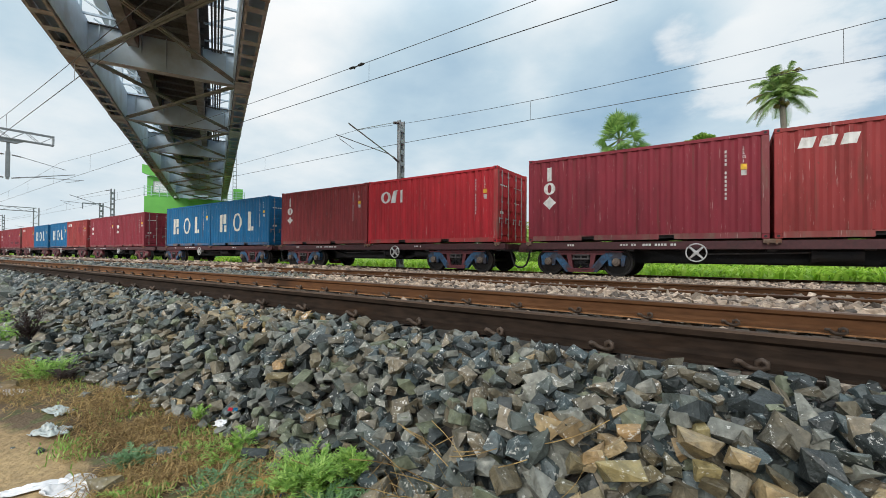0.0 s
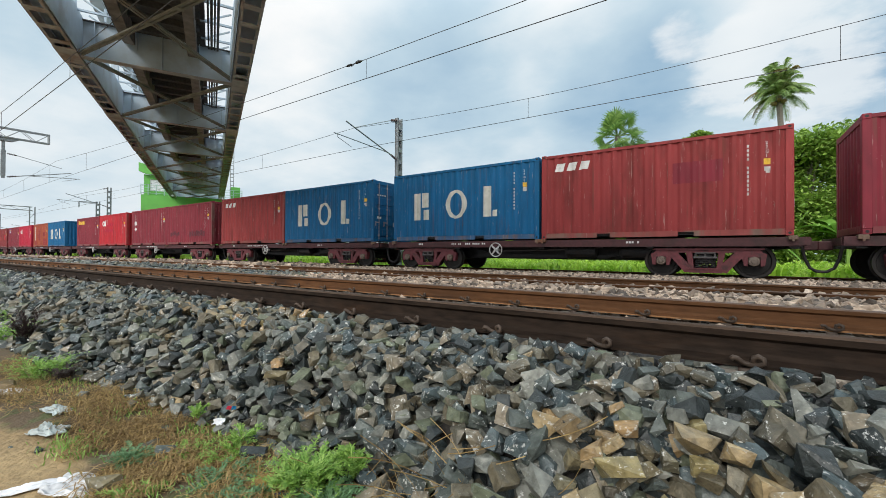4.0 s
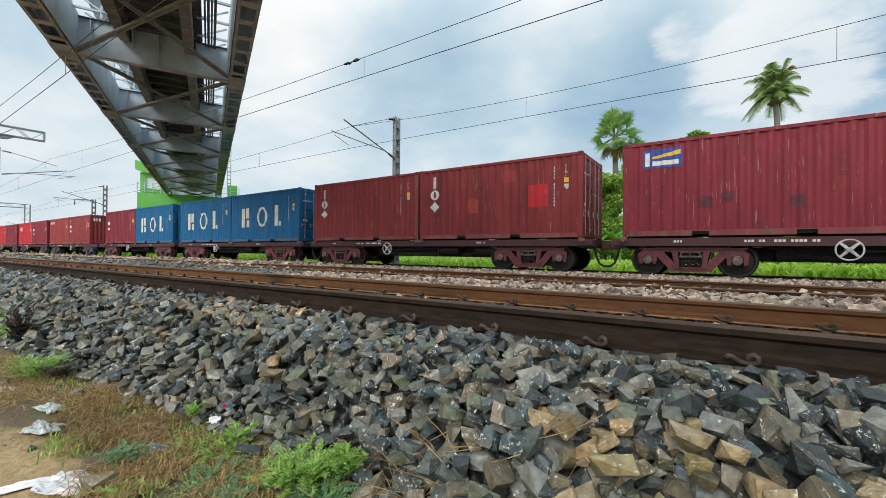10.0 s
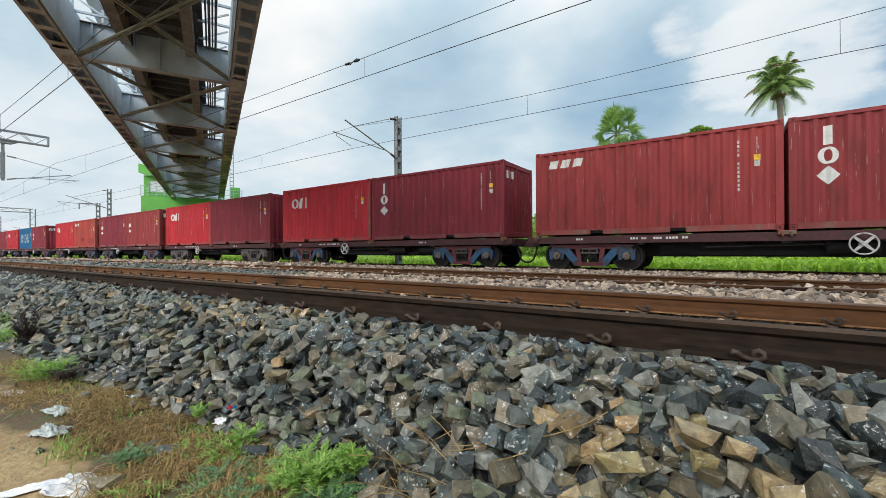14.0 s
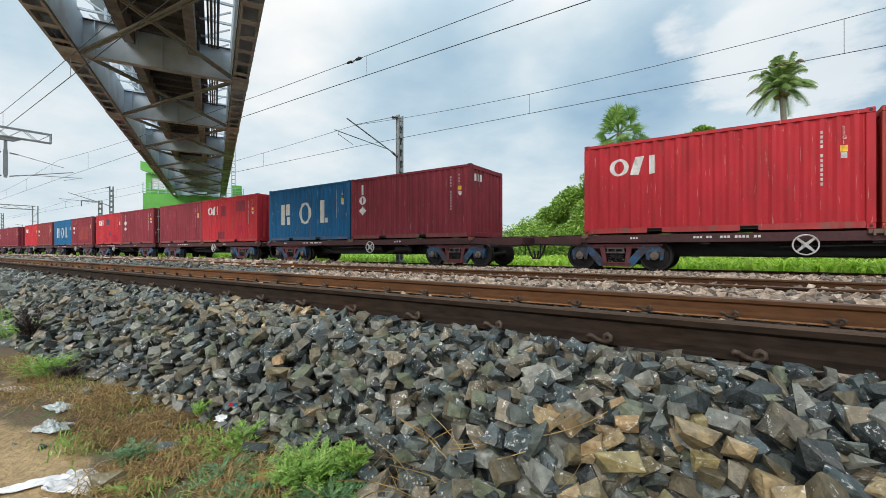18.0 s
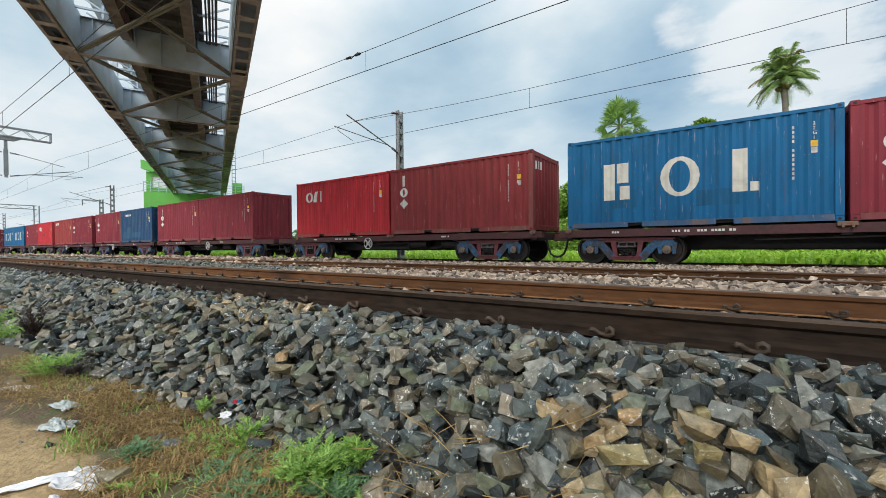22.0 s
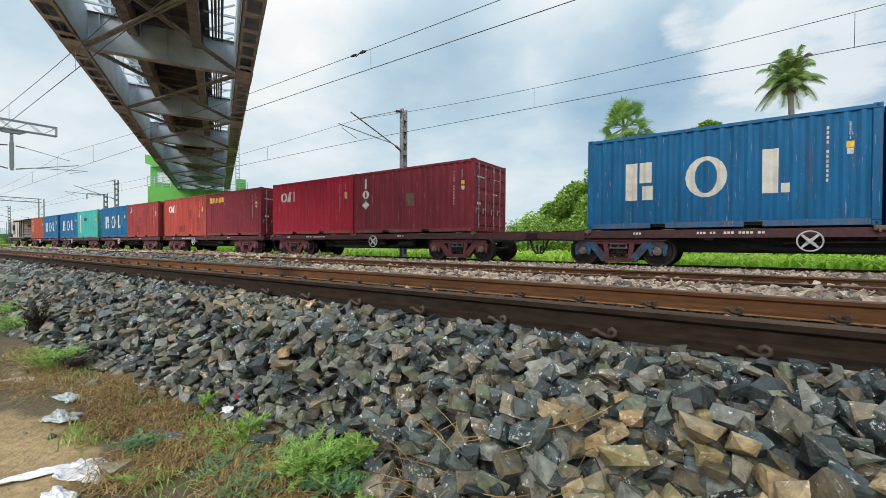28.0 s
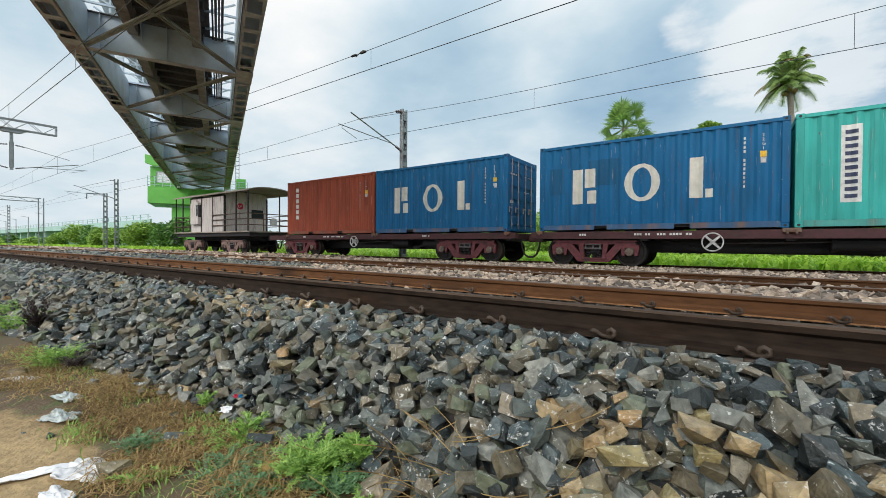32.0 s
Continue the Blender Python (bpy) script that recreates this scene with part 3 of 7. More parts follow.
TRAIN_ROWS = [                 # seconds, metres run by the train
    (0, -5.22), (1, 7.30), (2, 19.87), (3, 32.46), (6, 70.78), (7, 83.74), (8, 96.72), (9, 109.84), (10, 123.01), (11, 136.25),
    (12, 149.58), (13, 162.94), (14, 176.36), (17, 217.28), (18, 231.03), (19, 244.83), (20, 258.72), (21, 272.60), (22, 286.50),
    (23, 300.40), (24, 314.31), (25, 328.19), (28, 369.58), (29, 383.40), (30, 397.12), (31, 410.71), (32, 424.09)]


def wagon_left(n):
    outs = sum(1 for m in OUTER_RIGHT if m <= n)
    return -(12.196 * n + GAP_IN * (n - outs) + GAP_OUT * outs)


# corrugated sheet: depth below the outer crest at a distance along the wall
PERIOD, DEPTH = 0.2785, 0.036
_knots = [(0.0, 0.0), (0.070, 0.0), (0.138, DEPTH), (0.208, DEPTH), (0.2785, 0.0)]


def sheet_knots(a, b, start):
    """Break points of the sheet between a and b."""
    xs = {a, b}
    k = math.floor((a - start) / PERIOD)
    while start + k * PERIOD < b:
        for o, _ in _knots[:-1]:
            x = start + k * PERIOD + o
            if a < x < b:
                xs.add(x)
        k += 1
    return sorted(xs)


def sheet_depth(x, start):
    u = (x - start) % PERIOD
    for (p, d), (q, e) in zip(_knots, _knots[1:]):
        if p <= u <= q:
            return d + (e - d) * (u - p) / (q - p)
    return 0.0


WALL_A, WALL_B, WALL_Z0, WALL_Z1 = 0.16, CL - 0.16, 0.17, CH - 0.09


def side_sheet(sign):
    mb = MB()
    xs = sheet_knots(WALL_A, WALL_B, WALL_A)
    y = CW / 2 - 0.012
    v = [(x, sign * (y - sheet_depth(x, WALL_A)), z) for z in (WALL_Z0, WALL_Z1) for x in xs]
    n = len(xs)
    return mb.add(v, [(i, i + 1, n + i + 1, n + i) for i in range(n - 1)])


def end_sheet(x, sign):
    mb = MB()
    ys = sheet_knots(-CW / 2 + 0.16, CW / 2 - 0.16, -CW / 2 + 0.16)
    v = [(x - sign * (0.012 + 1.2 * sheet_depth(y, -CW / 2 + 0.16)), y, z) for z in (WALL_Z0, WALL_Z1) for y in ys]
    n = len(ys)
    return mb.add(v, [(i, i + 1, n + i + 1, n + i) for i in range(n - 1)])


def clip_poly(poly, x, keep_right):
    out = []
    for i, (a, b) in enumerate(poly):
        c, d = poly[(i + 1) % len(poly)]
        ia, ic = (a >= x) == keep_right or a == x, (c >= x) == keep_right or c == x
        if ia:
            out.append((a, b))
        if ia != ic:
            t = (x - a) / (c - a)
            out.append((x, b + (d - b) * t))
    return out


def decal(polys, lift=0.004, wall="side", off=0.0):
    """Paint on the near side wall, or on the end wall: convex shapes that follow the sheet."""
    mb = MB()
    for poly in polys:
        lo, hi = min(p[0] for p in poly), max(p[0] for p in poly)
        start = WALL_A if wall == "side" else -CW / 2 + 0.16
        for a, b in zip((k := sheet_knots(lo, hi, start)), k[1:]):
            q = clip_poly(clip_poly(poly, a, True), b, False)
            if len(q) < 3:
                continue
            if wall == "side":
                v = [(x, -(CW / 2 - 0.012 - sheet_depth(min(max(x, a + 1e-6), b - 1e-6), WALL_A)) - lift, z) for x, z in q]
            elif wall == "door":
                v = [(CL - 0.035 + lift, x, z) for x, z in q]
            else:
                v = [(CL - 0.012 - 1.2 * sheet_depth(min(max(x, a + 1e-6), b - 1e-6), start) + lift, x, z) for x, z in q]
            mb.add(v, [tuple(range(len(v)))])
    return mb


def rect(x, z, w, h, slant=0.0):
    return [(x, z), (x + w, z), (x + w + slant * h, z + h), (x + slant * h, z + h)]


def ring(x, z, w, h, thick, a0=0, a1=360, n=18):
    """Quads of an oval ring, centre x z."""
    out = []
    for k in range(n):
        t0, t1 = radians(a0 + (a1 - a0) * k / n), radians(a0 + (a1 - a0) * (k + 1) / n)
        p = lambda t, s: (x + math.cos(t) * (w / 2 - s * thick), z + math.sin(t) * (h / 2 - s * thick * 0.5))
        out.append([p(t0, 0), p(t1, 0), p(t1, 1), p(t0, 1)])
    return out


def half_disc(x, z, w, h, n=10):
    return [(x + math.cos(t) * w, z + math.sin(t) * h / 2) for t in [radians(-90 + 180 * k / n) for k in range(n + 1)]]


def emblem(kind):
    """Owner's marks as plain shapes: one (shapes, material) for each piece."""
    if kind == "three_blocks":           # upright blocks round an oval hoop
        return [([rect(1.04, 0.79, 0.30, 1.02), rect(1.39, 1.26, 0.30, 0.55), rect(1.46, 0.79, 0.26, 0.38)], "cream"), (ring(2.93, 1.30, 0.90, 1.04, 0.21), "cream"),
                ([rect(4.06, 0.80, 0.30, 1.04), rect(4.41, 0.80, 0.16, 0.22)], "cream")]
    if kind == "stack":                  # bar, hoop and diamond in a column
        return [([rect(0.60, 1.88, 0.15, 0.42)], "white"), (ring(0.68, 1.64, 0.36, 0.38, 0.11), "white"), ([[(0.68, 0.99), (0.88, 1.20), (0.68, 1.41), (0.48, 1.20)]], "white")]
    if kind == "ring_wedge_bar":
        return [(ring(0.96, 1.87, 0.50, 0.48, 0.12), "white"), ([rect(1.24, 1.63, 0.22, 0.49, 0.3)], "white"), ([rect(1.72, 1.62, 0.14, 0.50)], "white")]
    if kind == "slanted_trio":
        return [([rect(x, 2.06, 0.26, 0.24, 0.3)], "white") for x in (0.42, 0.78, 1.14)]
    if kind == "column":
        return [([rect(0.64, 0.74 + 0.265 * k, 0.22, 0.19)], "white") for k in range(6)]
    if kind == "yellow_bar":
        return [([rect(0.40 + 0.34 * k, 1.98, 0.26, 0.30 if k else 0.36, 0.15)], "yellow") for k in range(5)]
    if kind == "plate":
        return [([rect(0.52, 1.86, 0.92, 0.50)], "logo_blue"), ([[(0.74, 2.16), (1.40, 2.30), (1.40, 2.18), (0.74, 2.10)]], "yellow"), ([rect(0.56, 1.92, 0.12, 0.36)], "white"), ([rect(0.74, 1.92, 0.62, 0.12)], "white")]
    if kind == "small_plate":
        return [([rect(0.67, 1.92, 0.40, 0.42)], "white"), ([rect(0.70, 1.97, 0.34, 0.34)], "logo_blue"), ([rect(0.78, 2.04, 0.14, 0.18, 0.4)], "yellow")]
    if kind == "banner":
        return [([rect(0.76, 0.54, 0.34, 1.68)], "white")] + [([rect(0.83, 0.63 + 0.155 * k, 0.20, 0.085)], "ink") for k in range(10)]
    if kind == "blob_word":
        return [([half_disc(0.62, 2.16, 0.14, 0.18)], "red"), ([half_disc(0.82, 2.16, 0.14, 0.18)], "red")] + [([rect(1.02 + 0.22 * k, 2.08, 0.17, 0.15)], "white") for k in range(5)]
    return []


FONT_MESH = {}


def lettering(text, size):
    """Flat mesh of a word in the built-in font, in the xz plane."""
    if (text, size) not in FONT_MESH:
        cu = bpy.data.curves.new("lettering", "FONT")
        cu.body, cu.size, cu.resolution_u = text, size, 2
        ob = bpy.data.objects.new("lettering", cu)
        me = bpy.data.meshes.new_from_object(ob)
        me.transform(Matrix.Rotation(radians(90), 4, "X"))
        bpy.data.objects.remove(ob)
        FONT_MESH[text, size] = me
    return FONT_MESH[text, size]


SHARED = {}


def shared(key, make):
    if key not in SHARED:
        SHARED[key] = make()
    return SHARED[key]


def box_mesh(key, mat, *dims, c=0.0):
    return shared((key, mat), lambda: MB().box(*dims, c=c).mesh(key if isinstance(key, str) else "top_rail", M[mat]))


def door_mesh(mat):
    mb = MB()
    x = CL - 0.05
    mb.box(x, x + 0.015, 0.0, 1.10, 0.19, 2.42)
    for k in range(5):                 # pressed ribs
        z = 0.24 + 0.44 * k
        mb.box(x + 0.012, x + 0.040, 0.05, 1.05, z, z + 0.30, c=0.012)
    for y in (0.0, 1.05):
        mb.box(x + 0.01, x + 0.042, y, y + 0.05, 0.19, 2.42)
    return mb.mesh("door", M[mat])


def serial_mesh(k):
    """Columns of short bars for the owner's number and weights."""
    s = []
    z = 2.22
    for i in range(12):
        if i not in (4,):
            s.append(rect(5.18, z - 0.080, 0.040, 0.068))
        z -= 0.105
    s += [rect(5.51, 1.55, 0.12, 0.10), rect(5.54, 1.50, 0.08, 0.05)] if k % 2 else [rect(5.51, 1.56, 0.11, 0.13)]
    return decal(s).mesh("number_bars", M["brake_white"])


def container(color, mark, doors, where, seed, group, patches=(), post="same", stencil=True):
    """A twenty-foot box: origin at the left end of its base, on the centre line."""
    words = {"maroon": "maroon", "darkred": "dark red", "red": "bright red", "crimson": "crimson red", "faded": "faded red", "orange": "rust orange", "brick": "brick red",
             "blue": "bright blue", "navy": "scuffed navy", "green": "sea green"}[color]
    shape = {"three_blocks": "three cream blocks", "stack": "white mark column", "ring_wedge_bar": "white three-part mark", "slanted_trio": "slanted white marks",
             "column": "white mark column", "yellow_bar": "yellow mark", "plate": "blue and yellow plate", "small_plate": "small blue plate",
             "banner": "white banner", "blob_word": "red and white mark", None: "no large mark"}[mark]
    c = thing("shipping_container", f"{words} corrugated steel container, {shape}, on a wagon", "container", group)
    mat = M[color]
    hw = CW / 2
    for sgn in (-1, 1):
        part("side_wall", shared(("side", sgn, color), lambda: side_sheet(sgn).mesh("side_wall", mat)), None, c)
        part("top_rail", box_mesh(("tr", sgn), color, 0.1, CL - 0.1, sgn * hw - 0.03 * sgn - 0.03, sgn * hw - 0.03 * sgn + 0.03, CH - 0.10, CH - 0.02), None, c)
        part("bottom_rail", shared(("br", sgn, color), lambda: bottom_rail(sgn).mesh("bottom_rail", M[worn_paint(color)])), None, c)
    part("roof", shared(("roof", color), lambda: roof_sheet().mesh("roof", mat)), None, c)
    part("floor", box_mesh("floor", "black", 0.15, CL - 0.15, -hw + 0.08, hw - 0.08, 0.06, 0.165), None, c)
    part("end_wall", shared(("end0", color), lambda: end_sheet(0.0, -1).mesh("end_wall", mat)), None, c)
    if doors:
        for sgn in (-1, 1):
            d = part("door", shared(("door", color), lambda: door_mesh(color)), None, c, at=pose(0, 0.01 if sgn > 0 else -1.11, 0))
            for y in (0.22, 0.72):
                part("locking_bar", shared("lockbar", lambda: MB().tube([(CL - 0.005, 0, 0.10), (CL - 0.005, 0, 2.48)], 0.018, 6).box(CL - 0.02, CL + 0.014, -0.20, 0.02, 0.80, 0.84).box(CL - 0.02, CL + 0.014, -0.22, -0.18, 0.66, 0.86).box(CL - 0.03, CL + 0.012, -0.04, 0.04, 0.24, 0.30).box(CL - 0.03, CL + 0.012, -0.04, 0.04, 1.36, 1.42).box(CL - 0.03, CL + 0.012, -0.04, 0.04, 2.26, 2.32).mesh("locking_bar", M["door_rod"])), None, d,
                     "grey locking bar", at=pose(0, y, 0))
        for (px, pz, w, h) in ((-0.98, 1.95, 0.62, 0.26), (-0.98, 1.72, 0.45, 0.08), (-0.98, 0.85, 0.30, 0.22), (0.15, 1.98, 0.75, 0.09), (0.15, 1.72, 0.6, 0.06), (0.15, 1.56, 0.6, 0.06), (0.15, 1.40, 0.5, 0.05)):
            part("door_marking", shared(("dm", px, pz), lambda: decal([rect(px + 0.14 * i, pz, 0.10, h) for i in range(int(w / 0.14))], 0.012, "door").mesh("door_marking", M["white"])), None, c, "white marking bars")["kind"] = "stuff"
    else:
        part("end_wall", shared(("end1", color), lambda: end_sheet(CL, 1).mesh("end_wall", mat)), None, c)
        if mark in ("stack", "slanted_trio"):
            part("end_marking", shared("endmark", lambda: decal([rect(-0.95 + 0.2 * i, 2.02, 0.14, 0.26) for i in range(3)], 0.004, "end").mesh("end_marking", M["white"])), None, c, "white end marking")
    for x in (0.0, CL - 0.10):
        part("end_header", box_mesh("end_header", color, 0, 0.095, -hw + 0.16, hw - 0.16, CH - 0.175, CH - 0.02, c=0.008), None, c, at=pose(x, 0, 0))
        part("end_sill", box_mesh("end_sill", color, 0, 0.095, -hw + 0.16, hw - 0.16, 0.02, 0.19, c=0.008), None, c, at=pose(x, 0, 0))
    for i, x in enumerate((0.0, CL - 0.16)):
        for y in (-hw, hw - 0.16):
            part("corner_post", box_mesh("corner_post", worn_paint(color) if post == "rust" and i else color, 0, 0.16, 0, 0.16, 0.118, CH - 0.118, c=0.012), None, c, at=pose(x, y, 0))
            for z in (0, CH - 0.118):
                part("corner_casting", shared(("cast", color), lambda: casting(color)), None, c, at=pose(x + 0.005, y - 0.003 if y < 0 else y + 0.003, z))
    for key, (sh, mt) in enumerate(emblem(mark) if mark else ()):
        part("marking", shared(("mark", mark, key), lambda: decal(sh, 0.004 if mark not in ("plate", "small_plate", "banner") or not key else 0.008 + 0.003 * (key > 1)).mesh("marking", M[mt])), None, c, {"white": "white painted marking", "cream": "cream stencilled marking", "yellow": "yellow painted marking",
             "logo_blue": "blue plate", "ink": "dark bars", "red": "red painted marking"}[mt])
    if stencil:
        k = seed % 4
        part("number_marking", shared(("serial", k), lambda: serial_mesh(k)), None, c, "white number bars")["kind"] = "stuff"
        part("size_marking", lettering_on(), None, c, "white size code", at=pose(5.495, -CW / 2 + 0.006, 2.28))
        part("height_sticker", shared("sticker", lambda: decal([rect(5.50, 1.70, 0.13, 0.14)]).mesh("height_sticker", M["yellow"])), None, c, "yellow square sticker")
    for j, (x, z, w, h, tone) in enumerate(patches):
        part("repaint_patch", decal([rect(x, z, w, h)], 0.002 + 0.0015 * j).mesh("repaint_patch", M[tone]), None, c, "patch of newer paint")
    c.matrix_basis = where
    return c


def lettering_on():
    if "size" not in SHARED:
        me = lettering("2\n2\nG\n1", 0.105).copy()
        me.transform(Matrix.Translation((0.035, -0.012, -0.10)))
        me.materials.append(M["white"])
        SHARED["size"] = me
    return SHARED["size"]


def casting(color):
    mb = MB()
    mb.box(0, 0.15, 0, 0.165, 0, 0.118, c=0.01)
    mb.tube([(0.075, -0.002, 0.06), (0.075, 0.004, 0.06)], 0.032, 10)
    me = mb.mesh("corner_casting", [M[color], M["black"]])
    for p in me.polygons:
        if p.vertices[0] >= 32:
            p.material_index = 1
    return me


def bottom_rail(sgn):
    """Side rail with two fork pockets cut through."""
    mb = MB()
    hw = CW / 2
    y0, y1 = sorted((sgn * (hw - 0.06), sgn * (hw - 0.004)))
    x = 0.16
    for a in (1.85, 3.90):
        mb.box(x, a - 0.18, y0, y1, 0.02, 0.165)
        mb.box(a - 0.18, a + 0.18, y0, y1, 0.135, 0.165)
        x = a + 0.18
    mb.box(x, CL - 0.16, y0, y1, 0.02, 0.165)
    return mb


def roof_sheet():
    mb = MB()
    ys = [-CW / 2 + 0.06, CW / 2 - 0.06]
    xs, z = [], []
    x = 0.12
    while x < CL - 0.12:
        for o, h in ((0, 0.0), (0.09, 0.0), (0.11, 0.02), (0.19, 0.02)):
            xs.append(x + o); z.append(CH - 0.035 + h)
        x += 0.21
    v = [(a, y, b) for y in ys for a, b in zip(xs, z)]
    n = len(xs)
    return mb.add(v, [(i, i + 1, n + i + 1, n + i) for i in range(n - 1)])


def bogie(parent, x, tone):
    """Cast three-piece bogie: bolster, two side frames with spring nests, two wheelsets."""
    b = part("bogie", shared("bolster", lambda: MB().box(-0.17, 0.17, -1.05, 1.05, 0.34, 0.60, c=0.02).box(-0.3, 0.3, -0.4, 0.4, 0.58, 0.74).mesh("bogie", M["black"])), None, parent, at=pose(x, 0, 0))
    for sgn in (-1, 1):
        at = pose(0, sgn * 1.0, 0) if sgn < 0 else pose(0, sgn * 1.0, 0, 0, 0, 180)
        part("side_frame", shared(("sf", tone), lambda: frame_mesh(tone)), None, b, at=at)
        part("spring_nest", shared("spring", lambda: springs().mesh("spring_nest", M["black"])), None, b, at=at)
        part("bolster_end", shared(("be", tone), lambda: MB().box(-0.26, 0.26, -0.13, 0.0, 0.48, 0.53, c=0.01).box(-0.23, -0.19, -0.12, 0.0, 0.53, 0.60).box(0.19, 0.23, -0.12, 0.0, 0.53, 0.60)
             .box(-0.23, 0.23, -0.12, 0.0, 0.60, 0.64, c=0.01).box(-0.02, 0.02, -0.12, 0, 0.53, 0.6).mesh("bolster_end", M["bogie_grey"])), None, b, at=at)
        for dx in (-1.0, 1.0):
            part("axle_box", shared("axb", lambda: MB().box(-0.115, 0.115, -0.07, 0.06, 0.34, 0.53, c=0.03).lathe([(-0.19, 0.0), (-0.19, 0.05), (-0.165, 0.055), (-0.16, 0.105), (-0.13, 0.118), (-0.05, 0.12)], 16, (0, 0, 0.42))
                 .mesh("axle_box", M["axle"])), None, b, "rusty bearing box", at=at @ pose(dx, 0, 0))
    for dx in (-1.0, 1.0):
        part("wheelset", shared("wheelset", lambda: wheelset()), None, b, at=pose(dx, 0, 0.42))
    return b


def wheelset():
    mb = MB()
    for sgn in (-1, 1):
        prof = [(0.0, 0.09), (0.03, 0.13), (0.05, 0.34), (0.0, 0.36), (0.0, 0.42), (0.115, 0.425), (0.13, 0.447), (0.145, 0.445), (0.15, 0.36), (0.10, 0.34), (0.09, 0.13), (0.13, 0.09)]
        mb.lathe([(sgn * (0.94 - a), r) for a, r in prof], 28)
        for k in range(2):             # balance lugs that show the turn
            t = math.pi * k
            mb.cyl((0.24 * math.cos(t), sgn * 0.90, 0.24 * math.sin(t)), (0.24 * math.cos(t), sgn * 0.925, 0.24 * math.sin(t)), 0.04, 8)
    mb.cyl((0, -1.05, 0), (0, 1.05, 0), 0.075, 12)
    me = mb.mesh("wheelset", M["wheel"])
    return me


def side_frame():
    """Open truss casting: top chord, raking legs to a low middle, jaws over the axle boxes."""
    mb = MB()
    t0, t1 = -0.09, 0.07
    mb.box(-0.70, 0.70, t0, t1, 0.63, 0.755)
    for s in (-1, 1):
        mb.prism([(s * 0.70, 0.755), (s * 0.80, 0.755), (s * 1.12, 0.70), (s * 1.22, 0.56), (s * 1.06, 0.60), (s * 0.80, 0.63), (s * 0.70, 0.63)], t0, t1)
    for s in (-1, 1):
        mb.prism([(s * 0.90, 0.66), (s * 0.64, 0.66), (s * 0.22, 0.17), (s * 0.45, 0.11)][::s], t0, t1)
        mb.prism([(s * 0.44, 0.68), (s * 0.29, 0.68), (s * 0.24, 0.20), (s * 0.34, 0.20)][::s], t0, t1)
        mb.prism([(s * 1.25, 0.60), (s * 1.12, 0.64), (s * 1.13, 0.30), (s * 1.21, 0.31)][::s], t0, t1)
        mb.prism([(s * 0.88, 0.64), (s * 0.74, 0.64), (s * 0.80, 0.31), (s * 0.88, 0.30)][::s], t0, t1)
        mb.prism([(s * 1.16, 0.66), (s * 0.84, 0.66), (s * 0.86, 0.52), (s * 1.15, 0.52)][::s], t0, t1)
        mb.prism([(s * 0.95, 0.66), (s * 0.62, 0.66), (s * 0.70, 0.54), (s * 0.84, 0.56)][::s], t0, t1)
    mb.prism([(-0.42, 0.23), (0.42, 0.23), (0.36, 0.11), (-0.36, 0.11)], t0 - 0.02, t1 + 0.02)
    mb.box(-1.2, 1.2, t0 - 0.035, t0 + 0.01, 0.70, 0.74)
    mb.box(-0.36, 0.36, t0 - 0.05, t0 + 0.01, 0.20, 0.235)
    return mb


def frame_mesh(tone):
    """Castings of some wagons have repainted blue ends on a maroon middle."""
    if tone != "bogie_blue":
        return side_frame().mesh("side_frame", M[tone])
    me = side_frame().mesh("side_frame", [M["bogie_red"], M["bogie_blue"]])
    for p in me.polygons:
        p.material_index = int(abs(p.center.x) > 0.52)
    return me


def springs():
    mb = MB()
    for x in (-0.16, 0.0, 0.16):
        pts = [(x + 0.062 * math.cos(a), -0.03 + 0.062 * math.sin(a), 0.23 + 0.25 * a / (5 * 2 * math.pi)) for a in [k * math.pi / 4 for k in range(41)]]
        mb.tube(pts, 0.014, 5)
    return mb


def spoked_wheel():
    mb = MB()
    pts = [(0.25 * math.cos(t), 0, 0.25 * math.sin(t)) for t in [2 * math.pi * k / 24 for k in range(25)]]
    mb.tube(pts, 0.020, 6, caps=False)
    for k in range(4):
        t = radians(45 + 90 * k)
        c, s = math.cos(t), math.sin(t)
        mb.add([(c * 0.03 - s * w, y, s * 0.03 + c * w) for y in (-0.012, 0.012) for w in (-0.036, 0.036)] + [(c * 0.25 - s * w, y, s * 0.25 + c * w) for y in (-0.012, 0.012) for w in (-0.024, 0.024)],
               [(0, 1, 5, 4), (2, 6, 7, 3), (0, 4, 6, 2), (1, 3, 7, 5)])
    mb.cyl((0, -0.05, 0), (0, 0.25, 0), 0.055, 10)
    return mb


def side_sill(x0, x1, y):
    """Channel with a shallow fish belly and pocket blocks under each box corner."""
    mb = MB()
    zb, zt = 0.80, 1.0
    mb.prism([(x0, zt), (x1, zt), (x1, zb + 0.02), (x1 - 0.5, zb), (x0 + 0.5, zb), (x0, zb + 0.02)], y - 0.012, y + 0.012)
    s = 1 if y < 0 else -1
    mb.box(x0, x1, min(y, y + s * 0.1), max(y, y + s * 0.1), zt - 0.015, zt)
    mb.box(x0, x1, min(y - s * 0.03, y + s * 0.1), max(y - s * 0.03, y + s * 0.1), zb - 0.012, zb)
    return mb


